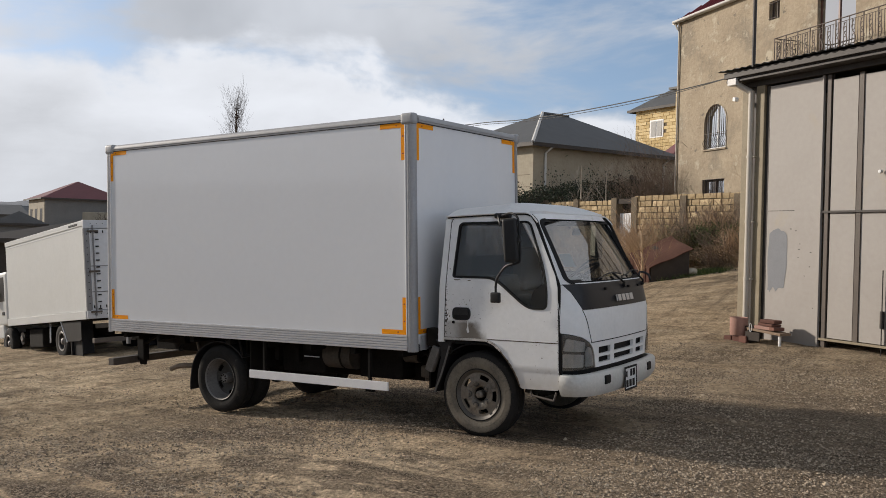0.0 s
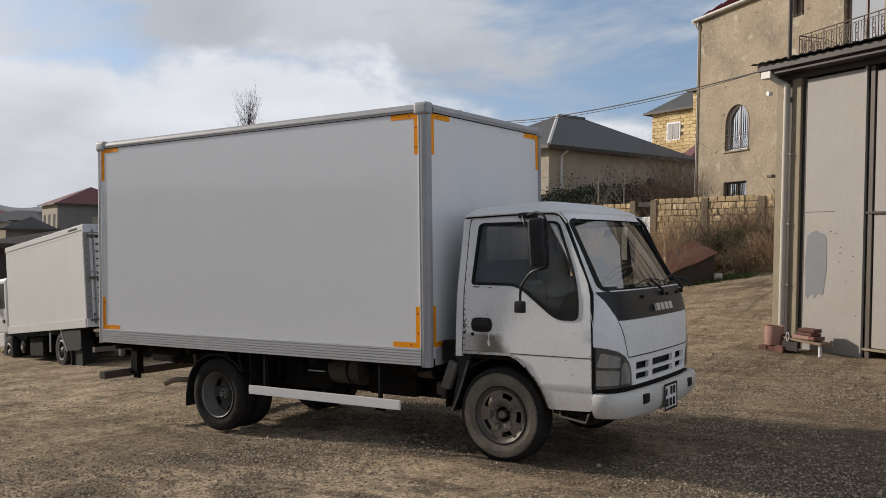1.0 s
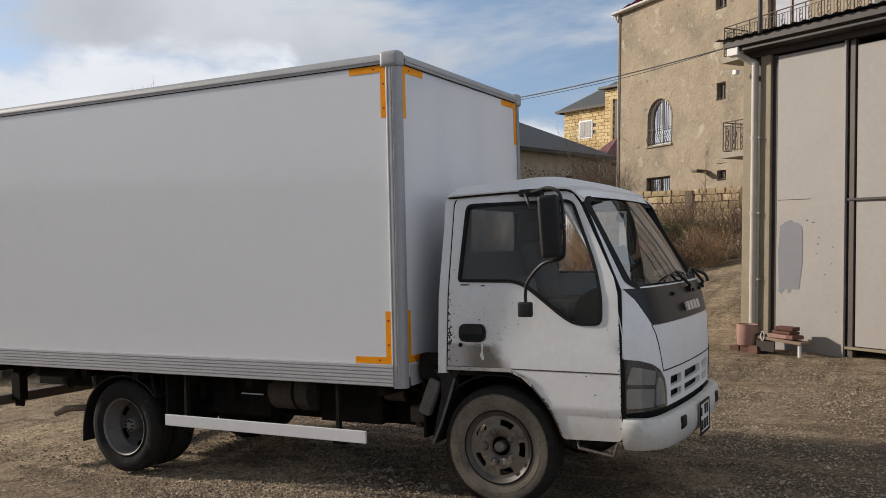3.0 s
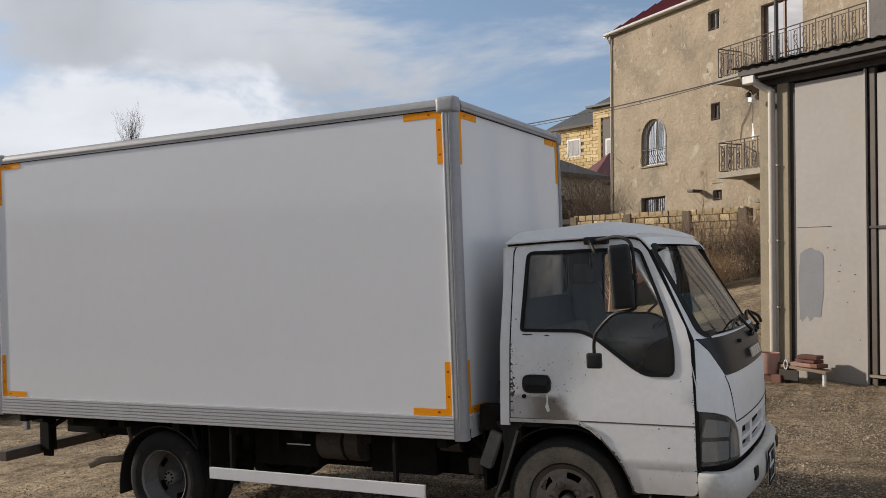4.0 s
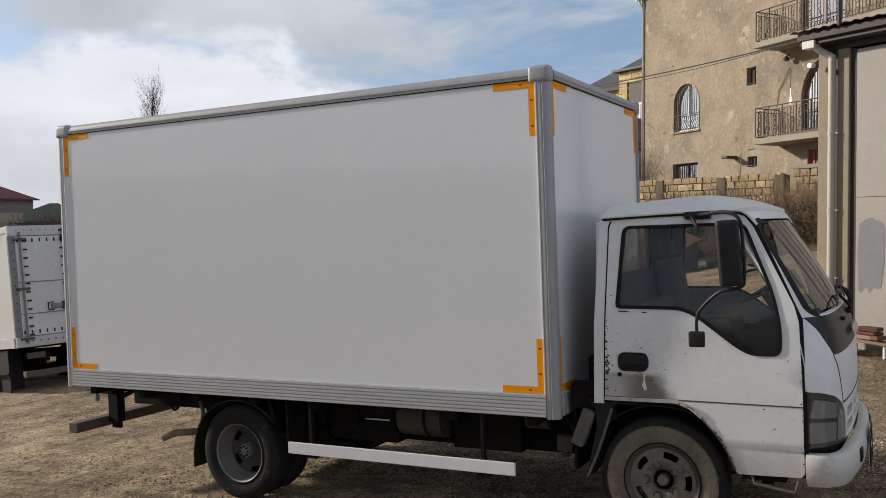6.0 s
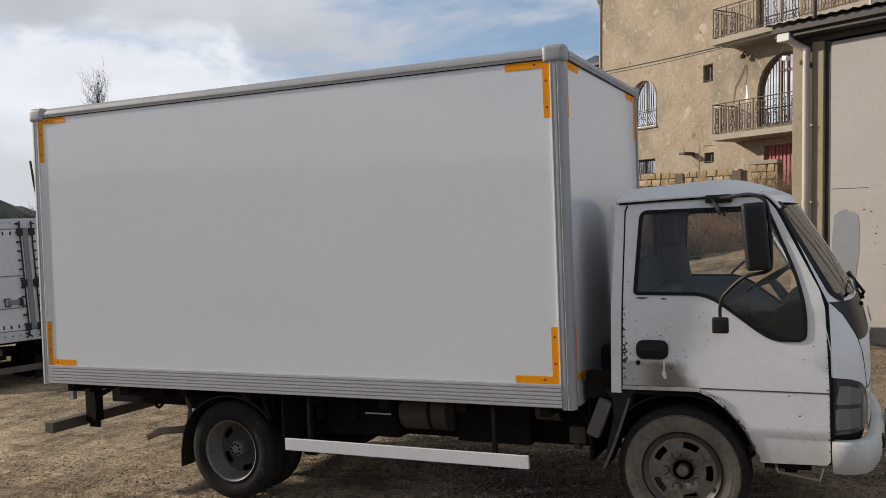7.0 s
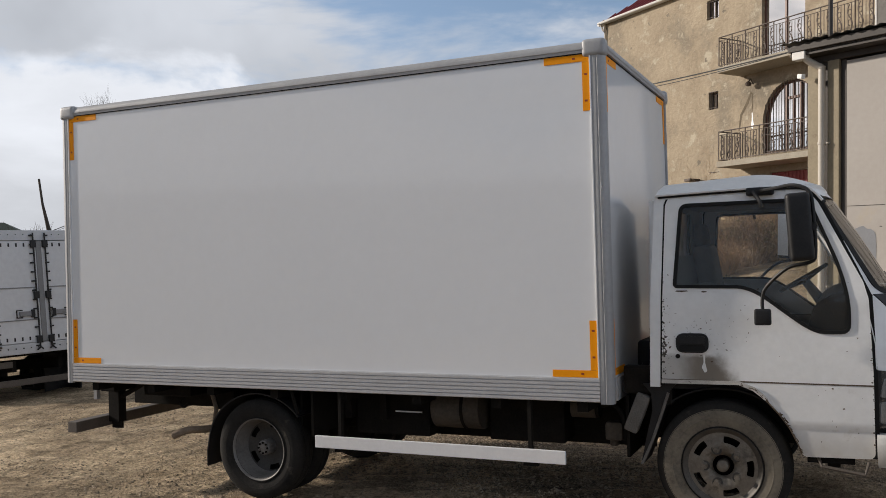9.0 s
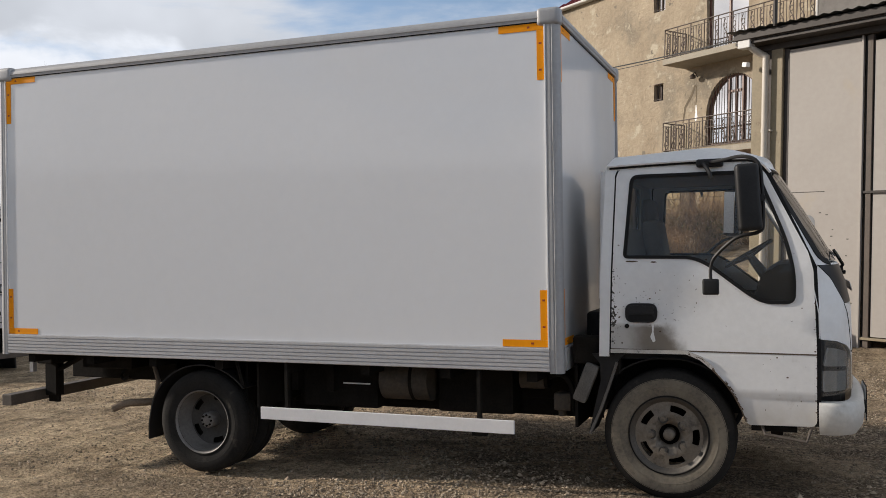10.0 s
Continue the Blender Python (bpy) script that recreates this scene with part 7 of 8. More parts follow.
def stone_wall():
    w = thing("stone_wall", "coursed yellow limestone garden wall with pillars", "wall", SM)
    spans = [(-16.0, -8.55, 3.72), (-7.35, 0.15, 3.86), (0.55, 1.5, 3.95)]
    share = []
    rr = random.Random(8)
    for k in range(9):
        bm = bmesh.new()
        box(bm, -0.5, 0.5, -0.5, 0.5, -0.5, 0.5)
        for v in bm.verts:
            v.co += Vector([rr.uniform(-0.06, 0.06) for _ in range(3)])
        me = bpy.data.meshes.new("block")
        bm.to_mesh(me)
        bm.free()
        me.materials.append(STONE)
        share.append(me)
    n = 0
    for u0, u1, zt in spans:
        part("wall_core", boxm(u0, u1, -0.26, -0.03, 1.0, zt - 0.03), MORTAR, w)
        z = zt
        row = 0
        while z > 1.9:
            h = rr.choice((0.20, 0.22, 0.24))
            u = u0 - rr.uniform(0, 0.2)
            while u < u1:
                l = rr.uniform(0.22, 0.44)
                a, b = max(u, u0), min(u + l, u1)
                if b - a > 0.08 and not (u0 < -10 and row > 3):
                    ob = new("block", share[rr.randrange(9)])
                    ob.parent = w
                    ob.matrix_local = Matrix.LocRotScale(((a + b) / 2, -0.145 + rr.uniform(-0.012, 0.018), z - h / 2), Euler((0, 0, rr.uniform(-0.02, 0.02))), (b - a - 0.035, 0.30, h - 0.034))
                    n += 1
                u += l
            z -= h
            row += 1
    # pillars take the dark mortar colour to show their shaded sides
    for u in (-13.2, -11.0, -8.55, -7.35, -4.7, -2.1, 0.1):
        part("pillar", boxm(u - 0.17, u + 0.16, -0.32, 0.06, 1.0, 3.80, 0.015), MORTAR, w, "wall pillar coloured dark for its shaded side")
    gt = part("garden_gate", boxm(-8.36, -7.54, -0.2, -0.14, 1.7, 3.15), WHITEFRAME, w, "white picket gate between the pillars")
    for u in steps(-8.3, -7.6, 7):
        part("picket", boxm(u - 0.035, u + 0.035, -0.139, -0.11, 1.75, 3.12), PLATEWHITE, gt)
    part("lintel", boxm(-8.4, -7.5, -0.3, 0.0, 3.55, 3.75), SHADOWWOOD, w)
    # low masonry ends beside the house
    part("coping", boxm(0.5, 1.5, -0.34, 0.05, 3.95, 4.08, 0.02), SLAB, w)


# ================= scrub =================
TWIG = mat("dry_twig", (0.33, 0.218, 0.13), (0.63, 0.465, 0.305), 12, 0.9)
TWIGPALE = mat("pale_bark", (0.30, 0.26, 0.21), (0.44, 0.40, 0.34), 12, 0.9)
TWIGMID = mat("brown_grey_twig", (0.14, 0.10, 0.075), (0.30, 0.225, 0.17), 12, 0.9)
TWIGDARK = mat("dark_twig", (0.05, 0.035, 0.028), (0.11, 0.08, 0.06), 12, 0.9)
DRYLEAF = mat("dry_leaf", (0.25, 0.165, 0.09), (0.46, 0.335, 0.195), 10, 0.85, island=0.6)
GREENLEAF = mat("dull_green_leaf", (0.045, 0.070, 0.022), (0.13, 0.16, 0.055), 10, 0.8, island=0.6)
DARKLEAF = mat("evergreen_leaf", (0.014, 0.022, 0.012), (0.045, 0.06, 0.03), 10, 0.8, island=0.6)
GRASSM = mat("yard_grass", (0.055, 0.085, 0.022), (0.15, 0.18, 0.055), 10, 0.85, island=0.6)


def twig_mesh(paths, material, name, parent, label=""):
    """Thin three-sided stems along many paths of (point, radius)."""
    vs, fs = [], []
    for path in paths:
        base = len(vs)
        for k, (p, r) in enumerate(path):
            for i in range(3):
                a = 2.094 * i
                vs.append((p.x + r * math.cos(a), p.y + r * math.sin(a), p.z + 0.3 * r * math.sin(a + 1)))
            if k:
                b = base + 3 * (k - 1)
                for i in range(3):
                    j = (i + 1) % 3
                    fs.append((b + i, b + j, b + 3 + j, b + 3 + i))
    me = bpy.data.meshes.new(name)
    me.from_pydata(vs, [], fs)
    me.materials.append(material)
    ob = new(name, me)
    ob.parent = parent
    if label:
        ob["label"] = label
    return ob


def leaf_mesh(spots_at, size, material, name, parent, rr, label=""):
    vs, fs = [], []
    for p in spots_at:
        d = Vector((rr.gauss(0, 1), rr.gauss(0, 1), rr.gauss(0, 1))).normalized()
        e = d.orthogonal().normalized()
        s = size * rr.uniform(0.6, 1.4)
        b = len(vs)
        for q in (p, p + d * s * 0.5 + e * s * 0.28, p + d * s, p + d * s * 0.5 - e * s * 0.28):
            vs.append(tuple(q))
        fs.append((b, b + 1, b + 2, b + 3))
    me = bpy.data.meshes.new(name)
    me.from_pydata(vs, [], fs)
    me.materials.append(material)
    ob = new(name, me)
    ob.parent = parent
    if label:
        ob["label"] = label
    return ob


def grow(rr, start, heading, length, r, depth, paths, tips, wander=0.35, split=3, droop=0.0):
    p, d = Vector(start), Vector(heading).normalized()
    path = [(p.copy(), r)]
    n = 4
    for k in range(n):
        d = (d + Vector((rr.gauss(0, wander), rr.gauss(0, wander), rr.gauss(0, wander * 0.6) - droop)) * 0.5).normalized()
        p = p + d * (length / n)
        path.append((p.copy(), r * (1 - 0.75 * (k + 1) / n)))
        if depth and k >= 1:
            for _ in range(split if k == n - 1 else max(1, split - 2)):
                nd = (d + Vector((rr.gauss(0, 0.6), rr.gauss(0, 0.6), rr.gauss(0.1, 0.5)))).normalized()
                grow(rr, p, nd, length * rr.uniform(0.45, 0.7), r * 0.5, depth - 1, paths, tips, wander, split, droop)
    paths.append(path)
    tips.append(p.copy())


def shrub(x, y, size, leaf, count, seed, label, stems=34, twig=TWIG, tall=1.0, lsize=0.04):
    rr = random.Random(seed)
    z = ground_z(x, y) - 0.05
    s = thing("shrub", label, "shrub", Matrix.Translation((x, y, z)), "scrub along the wall")
    paths, tips = [], []
    for k in range(stems):
        a = rr.uniform(0, 6.283)
        b = rr.uniform(0.2, 1.0)
        grow(rr, (0.2 * size * math.cos(a) * b, 0.2 * size * math.sin(a) * b, 0), (0.8 * b * math.cos(a), 0.8 * b * math.sin(a), tall), size * rr.uniform(0.45, 0.8), 0.020, 2, paths, tips, 0.45, 3, 0.05)
    twig_mesh(paths, twig, "crown", s)
    if count:
        at = [t + Vector((rr.gauss(0, 0.06), rr.gauss(0, 0.06), rr.gauss(0, 0.05))) * size for t in (rr.choice(tips) for _ in range(int(count * (0.06 / lsize) ** 1.6)))]
        if leaf in (DARKLEAF, GREENLEAF):
            for _ in range(8000 if leaf is DARKLEAF else int(count * 1.6)):
                d = Vector((rr.gauss(0, 1), rr.gauss(0, 1), rr.gauss(0, 1))).normalized() * rr.random() ** 0.4
                at.append(Vector((d.x * 0.5, d.y * 0.5, (0.66 if leaf is DARKLEAF else 0.42) + 0.38 * d.z)) * size)
        leaf_mesh([p for p in at if 0.02 < p.z < (0.85 if tall == 1.0 else 9) * size * (1 if leaf is not GREENLEAF else 0.85)], lsize, leaf, "leaf_mass", s, rr)["kind"] = "stuff"


def bare_tree(x, y, z, height, seed, label, spread=0.35, twig=TWIGDARK, r=0.09, limbs=26, name="bare_tree", wander=0.16, reach=1.0):
    rr = random.Random(seed)
    t = thing(name, label, "tree", Matrix.Translation((x, y, z)))
    bm = tube(bmesh.new(), [(0, 0, -0.3), (0.05, 0, height * 0.3), (0.0, 0.06, height * 0.7), (0.04, 0, height * 0.98)], [r, r * 0.75, r * 0.4, r * 0.08], 7)
    part("trunk", bm, twig, t, smooth=60)
    paths, tips = [], []
    for k in range(limbs):
        h = height * rr.uniform(0.12, 0.9)
        a = rr.uniform(0, 6.283)
        grow(rr, (0, 0, h), (spread * math.cos(a), spread * math.sin(a), 1), reach * height * rr.uniform(0.16, 0.30) * (1.1 - 0.5 * h / height), r * 0.28, 2, paths, tips, wander, 3, -0.10)
    if name == "poplar_tree":
        paths = [[(Vector((p.x * 0.75, p.y * 0.75, p.z)), q * 0.7) for p, q in path] for path in paths]
    twig_mesh(paths, twig, "crown", t)


def planting():
    dry, green, dark = "dry reddish-brown shrub in front of the stone wall", "dull green shrub in front of the stone wall", "dark evergreen bush behind the wall"
    # between the shed and the garage, in front of the wall
    spec = [(-4.7, 18.6, 1.5, DRYLEAF, 120), (-4.0, 19.3, 1.7, DRYLEAF, 160), (-3.35, 19.9, 1.5, GREENLEAF, 1500), (-2.75, 19.7, 1.65, GREENLEAF, 2600), (-2.15, 19.9, 1.65, GREENLEAF, 2200), (-0.9, 19.4, 1.5, DRYLEAF, 300), (-0.2, 20.0, 1.5, GREENLEAF, 900), (-2.1, 17.8, 0.85, DRYLEAF, 900), (-1.4, 18.0, 1.0, DRYLEAF, 350), (-5.2, 16.6, 1.15, DRYLEAF, 60), (-4.3, 17.6, 1.35, DRYLEAF, 80), (-5.6, 19.6, 1.3, DRYLEAF, 80), (-6.8, 20.6, 1.4, DRYLEAF, 100), (0.6, 20.5, 1.5, DRYLEAF, 350), (1.4, 20.6, 1.4, DRYLEAF, 300), (-3.0, 21.2, 1.7, DRYLEAF, 200), (-8.2, 21.8, 1.4, DRYLEAF, 100), (-9.6, 22.6, 1.4, GREENLEAF, 500), (-0.6, 21.5, 1.6, DRYLEAF, 250)]
    for k, (x, y, s, lf, c) in enumerate(spec):
        shrub(x, y, s, lf, c, 30 + k, green if lf is GREENLEAF else dry, 44, (TWIG, TWIGMID, TWIG, TWIGMID)[k % 4], lsize=0.055 if lf is GREENLEAF else 0.04)
    for k, (x, y, s) in enumerate(((-14.2, 31.5, 3.0), (-13.2, 33.2, 3.1), (-12.3, 34.6, 3.0), (-15.3, 30.4, 2.95), (-11.2, 35.6, 2.9), (-12.0, 33.0, 2.8), (-13.7, 32.3, 2.9))):
        shrub(x, y, s, DARKLEAF, 2600, 70 + k, dark, 22, TWIGDARK, 0.8, 0.10)
    for k, (x, y, s) in enumerate(((-9.7, 33.2, 3.9), (-9.1, 31.8, 3.4), (-10.0, 35.2, 3.9), (-8.7, 33.2, 3.9))):
        shrub(x, y, s, DRYLEAF, 60, 80 + k, "tall leafless brown bush beside the house", 34, TWIGMID, 1.4)
    for k, (x, y, h) in enumerate(((-11.6, 29.7, 3.9), (-10.7, 30.4, 3.7))):
        bare_tree(x, y, ground_z(x, y), h, 90 + k, "young leafless tree with pale bark behind the wall", 0.5, TWIGPALE, 0.06, 10)
    bare_tree(-3.35, 15.3, ground_z(-3.35, 15.3), 1.75, 95, "small leafless sapling beside the rusty shed", 1.1, TWIG, 0.05, 26, reach=1.7)
    bare_tree(-2.6, 23.2, ground_z(-2.6, 23.2), 2.9, 96, "thin leafless sapling before the rendered house", 0.7, TWIG, 0.03, 9)
    bare_tree(-73.0, 68.0, 1.0, 15.8, 97, "tall leafless poplar far behind the yard", 0.26, TWIGDARK, 0.20, 62, "poplar_tree", 0.10, 1.0)
    rr = random.Random(5)
    vs, fs = [], []
    for k in range(9000):
        t = rr.random()
        x = -5.0 + 3.0 * t + rr.gauss(0, 0.25)
        y = 16.6 + 0.5 * t + rr.gauss(0, 0.22)
        z = ground_z(x, y)
        h, a = rr.uniform(0.04, 0.15), rr.uniform(0, 6.283)
        b = len(vs)
        dx, dy = 0.012 * math.cos(a), 0.012 * math.sin(a)
        lx, ly = rr.gauss(0, 0.05), rr.gauss(0, 0.05)
        vs += [(x - dx, y - dy, z), (x + dx, y + dy, z), (x + lx, y + ly, z + h)]
        fs.append((b, b + 1, b + 2))
    me = bpy.data.meshes.new("grass")
    me.from_pydata(vs, [], fs)
    me.materials.append(GRASSM)
    tagged(new("grass", me), "short green grass along the edge of the track", "grass", kind="stuff")


planting()


# ================= houses further off =================
PLAINWALL = mat("beige_wall", (0.33, 0.29, 0.22), (0.43, 0.385, 0.30), 0.8, 0.9, 0, 0.2, 8, spots=[((0.27, 0.24, 0.19), 0.6, 0.58, 0.15)])
FARWALL = mat("far_wall", (0.24, 0.215, 0.165), (0.32, 0.29, 0.23), 0.5, 0.9)
GREYWALL = mat("grey_block_wall", (0.12, 0.117, 0.112), (0.17, 0.165, 0.158), 0.7, 0.9)
MAROON = mat("maroon_roof", (0.13, 0.045, 0.05), (0.17, 0.06, 0.065), 1, 0.6)
GREENROOF = mat("dark_green_roof", (0.03, 0.045, 0.035), (0.05, 0.065, 0.05), 1, 0.6)


def hip_house(name, label, corner, angle, la, lb, zb, ze, rise, wall_m, roof_m, eave=0.5, gable=False):
    """corner is the nearest corner; la runs along the angle, lb to its left."""
    h = thing(name, label, "house", Matrix.Translation((corner[0], corner[1], 0)) @ pose(0, 0, 0, 0, 0, angle))
    body = part("wall", boxm(0, la, 0, lb, zb, ze), wall_m, h)
    a0, a1, b0, b1 = -eave, la + eave, -eave, lb + eave
    bm = bmesh.new()
    if la >= lb:
        run = 0 if gable else (b1 - b0) / 2
        top = [(a0 + run, (b0 + b1) / 2), (a1 - run, (b0 + b1) / 2)]
    else:
        run = 0 if gable else (a1 - a0) / 2
        top = [((a0 + a1) / 2, b0 + run), ((a0 + a1) / 2, b1 - run)]
    v = [bm.verts.new(p) for p in ((a0, b0, ze), (a1, b0, ze), (a1, b1, ze), (a0, b1, ze), (*top[0], ze + rise), (*top[1], ze + rise))]
    quads = ((0, 1, 5, 4), (1, 2, 5), (2, 3, 4, 5), (3, 0, 4)) if la >= lb else ((0, 1, 4), (1, 2, 5, 4), (2, 3, 5), (3, 0, 4, 5))
    for q in (*quads, (3, 2, 1, 0)):
        bm.faces.new([v[i] for i in q])
    rf = part("roof", bm, roof_m, h)
    part("fascia", boxm(a0 - 0.03, a1 + 0.03, b0 - 0.03, b0, ze - 0.14, ze + 0.05), DARKSTEEL, h)
    part("fascia", boxm(a0 - 0.03, a0, b0, b1, ze - 0.14, ze + 0.05), DARKSTEEL, h)
    return h, rf


def far_window(h, face, u, z, wd, ht, frame=WHITEFRAME, dark=BLACKPANEL):
    """face 'a': on the side along la; 'b': on the side along lb."""
    m = (lambda b: b) if face == "a" else (lambda b: on(Matrix(((0, 1, 0, 0), (1, 0, 0, 0), (0, 0, 1, 0), (0, 0, 0, 1))), b))
    w = part("window", m(boxm(u, u + wd, -0.06, 0.02, z, z + ht)), frame, h)
    part("pane", m(boxm(u + wd * 0.1, u + wd * 0.47, -0.09, -0.061, z + ht * 0.08, z + ht * 0.92)), dark, w)
    part("pane", m(boxm(u + wd * 0.53, u + wd * 0.9, -0.09, -0.061, z + ht * 0.08, z + ht * 0.92)), dark, w)


def far_houses():
    ang = math.degrees(math.atan2(0.93, 0.37))
    h, rf = hip_house("grey_roofed_house", "single-storey beige house with a grey hipped roof", (-15.47, 32.56), ang, 10.6, 8.5, 2.0, 6.72, 2.35, PLAINWALL, GREYROOF, 0.45)
    part("hip_cap", tube(bmesh.new(), [(-0.45, -0.45, 6.76), (4.3, 4.25, 9.12)], 0.09, 6), GUTTER, rf, "pale hip capping")
    part("ridge_cap", tube(bmesh.new(), [(4.3, 4.25, 9.11), (6.3, 4.25, 9.11)], 0.07, 6), GREYROOF, rf)
    part("downpipe", tube(bmesh.new(), [(0.9, -0.4, 6.6), (0.75, -0.08, 6.3), (0.75, -0.08, 2.0)], 0.06, 8), GUTTER, h)
    part("downpipe", tube(bmesh.new(), [(9.6, -0.4, 6.6), (9.5, -0.08, 6.3), (9.5, -0.08, 2.0)], 0.06, 8), GUTTER, h)
    far_window(h, "a", 6.9, 4.95, 0.5, 0.62, DARKSTEEL)
    far_window(h, "b", 3.4, 3.4, 1.4, 2.0, WHITEFRAME, CURTAIN)
    for k, (u, z) in enumerate(((1.2, 5.2), (1.2, 4.6))):
        part("stone_course", boxm(-0.012, 0.0, 0.2, 3.0, z, z + 0.02), MORTAR, h)
    # yellow stone house
    YM = (-20.5, 59.55)
    h, rf = hip_house("yellow_stone_house", "two-storey house of warm yellow cut stone with a grey roof", YM, 4, 5.6, 7.0, 5.0, 12.2, 2.6, MORTAR, GREYROOF, 0.4)
    h.matrix_world = Matrix.Translation((YM[0], YM[1], 0)) @ pose(0, 0, 0, 0, 0, -26) @ Matrix.Diagonal((1.42, 1, 1, 1))
    rr = random.Random(11)
    vs, fs = [], []

    def course(m, length, z0, z1, skip):
        z = z0
        k = 0
        while z < z1:
            u = -0.2 * (k % 2)
            while u < length:
                a, b = max(0, u), min(length, u + 0.42)
                if b - a > 0.08 and not any(s[0] < (a + b) / 2 < s[1] and s[2] < z + 0.12 < s[3] for s in skip):
                    i = len(vs)
                    o = 0.03 + rr.uniform(0, 0.025)
                    for (p, q, r) in ((a + .015, -o, z + .015), (b - .015, -o, z + .015), (b - .015, -o, z + .23), (a + .015, -o, z + .23), (a, 0, z), (b, 0, z), (b, 0, z + .245), (a, 0, z + .245)):
                        vs.append(tuple(m @ Vector((p, q, r))))
                    fs.extend([(i, i + 1, i + 2, i + 3), (i, i + 4, i + 5, i + 1), (i + 1, i + 5, i + 6, i + 2), (i + 2, i + 6, i + 7, i + 3), (i + 3, i + 7, i + 4, i)])
                u += 0.42
            z += 0.25
            k += 1

    course(Matrix.Identity(4), 3.75, 8.0, 12.1, [(1.05, 2.15, 9.9, 11.35)])
    course(pose(3.75, -1.2, 0, 0, 0, 0), 2.6, 8.0, 13.0, [(0.5, 2.5, 8.0, 12.2)])
    course(pose(0, 7.0, 0, 0, 0, -90), 7.0, 8.0, 12.1, [])
    me = bpy.data.meshes.new("stone_facing")
    me.from_pydata(vs, [], fs)
    me.materials.append(YELLOWSTONE)
    sb = new("stone_facing", me)
    sb.parent = h
    sb["kind"] = "stuff"
    far_window(h, "a", 1.1, 9.95, 1.0, 1.35, WHITEFRAME, CURTAIN)
    part("bay", boxm(3.75, 6.35, -1.199, 0.0, 5.0, 13.05), MORTAR, h)
    # flat panel in place of a recess, its shade put into the brown
    bay = part("loggia", boxm(4.2, 6.25, -1.22, -1.19, 8.6, 12.1), STILE, h, "flat dark panel coloured as a shaded balcony recess with a pale door")
    ld = part("loggia_door", boxm(4.60, 5.6, -1.26, -1.221, 8.7, 10.75), WHITEFRAME, bay, "white framed loggia window")
    for u in (4.68, 5.14):
        part("pane", boxm(u, u + 0.38, -1.27, -1.261, 8.8, 10.62), CURTAIN, ld)
    part("loggia_post", boxm(4.15, 4.32, -1.30, -1.221, 8.0, 12.3), YELLOWSTONE, bay)
    part("bay_roof", boxm(3.5, 6.7, -1.6, 0.6, 13.05, 13.2), GREYROOF, h)
    # maroon roof low behind the grey one
    hip_house("low_red_roof_house", "low outbuilding with a brownish red roof", (-13.5, 47.0), 40, 5.0, 4.0, 3.0, 6.9, 2.1, PLAINWALL, MAROON, 0.3)
    # over on the low side
    e = Vector((5.0, -7.2, 1.9))

    def spot(az, d):
        return (e.x - d * math.sin(radians(az)), e.y + d * math.cos(radians(az)))

    # walls coloured grey for shade, with a paler slab for the sunny face
    h, rf = hip_house("maroon_roof_house", "two-storey beige house with a maroon hipped roof", spot(56.85, 128), 67, 10.2, 12.0, -3, 6.0, 2.6, GREYWALL, MAROON, 0.6)
    part("lit_wall", boxm(-0.05, 0.0, 0.3, 11.7, -3, 5.9), FARWALL, h)
    for u in (1.4, 5.0, 8.6):
        far_window(h, "b", u, 2.7, 1.9, 2.1, FARWALL)
    hip_house("green_roof_shed", "dark green roofed shed", spot(54.0, 62), 40, 4.5, 4, -3, 2.5, 1.2, GREYWALL, GREENROOF, 0.4)
    hip_house("grey_gable_house", "grey house with a pale gabled roof", spot(56.9, 82), 147, 8, 3.7, -4, 2.3, 1.05, GREYWALL, GREYROOF, 0.4, True)
    hip_house("long_dark_shed", "long low shed with a dark roof", spot(60.5, 42), 40, 7.5, 7, -3, 1.45, 0.9, SHADOWWOOD, DARKSTEEL, 0.4)
    bx = part("water_tank", boxm(-0.65, 0.65, -0.4, 0.4, 0, 0.48, 0.03), FARWALL, None)
    p = spot(54.0, 52)
    bx.matrix_world = Matrix.Translation((p[0], p[1], 2.4)) @ pose(0, 0, 0, 0, 0, 40)
    tagged(bx, "pale rectangular roof tank on a low roof", "tank")
    rr = random.Random(21)
    for k, (az, d, ze, wd) in enumerate(((61.0, 210, 11.0, 14), (62.5, 260, 15.0, 16), (59.3, 235, 15.0, 12), (64.5, 180, 9, 14), (67, 150, 7, 12), (50, 190, 6.5, 14), (48, 160, 6, 12), (46.5, 230, 8.5, 16), (44, 180, 6.5, 12), (52, 240, 9.5, 14), (55, 250, 10, 14))):
        p = spot(az, d)
        h, rf = hip_house("hillside_house", "distant pale house with a hipped roof on the hillside", p, rr.uniform(20, 70), wd, wd * 0.7, -6, 1.9 + 0.021 * d - 1.6, 2.2, rr.choice((FARWALL, GREYWALL)), rr.choice((GREYROOF, MAROON, GREYROOF)), 0.5)
        for u in (2, 5, 8):
            far_window(h, "a", u, 0.021 * d - 2.4, 1.4, 1.6, DARKSTEEL)
    # a low ridge beyond the village, distance haze mixed into its colour
    bm = bmesh.new()
    prev = None
    for i in range(60):
        az = 53.5 + i * 0.45
        lift = min(1.0, max(0.0, (az - 53.5) / 3.0))
        top = lift * (12.5 + 2.2 * noise.noise(Vector((az * 0.45, 1, 4))) + 0.8 * noise.noise(Vector((az * 2.1, 3, 4))))
        cur = []
        for d, hz in ((290, -8.0), (315, 0.45 * top), (345, 0.8 * top + 0.5 * noise.noise(Vector((az * 1.7, 8, 2)))), (370, top), (420, -8.0)):
            p = spot(az, d)
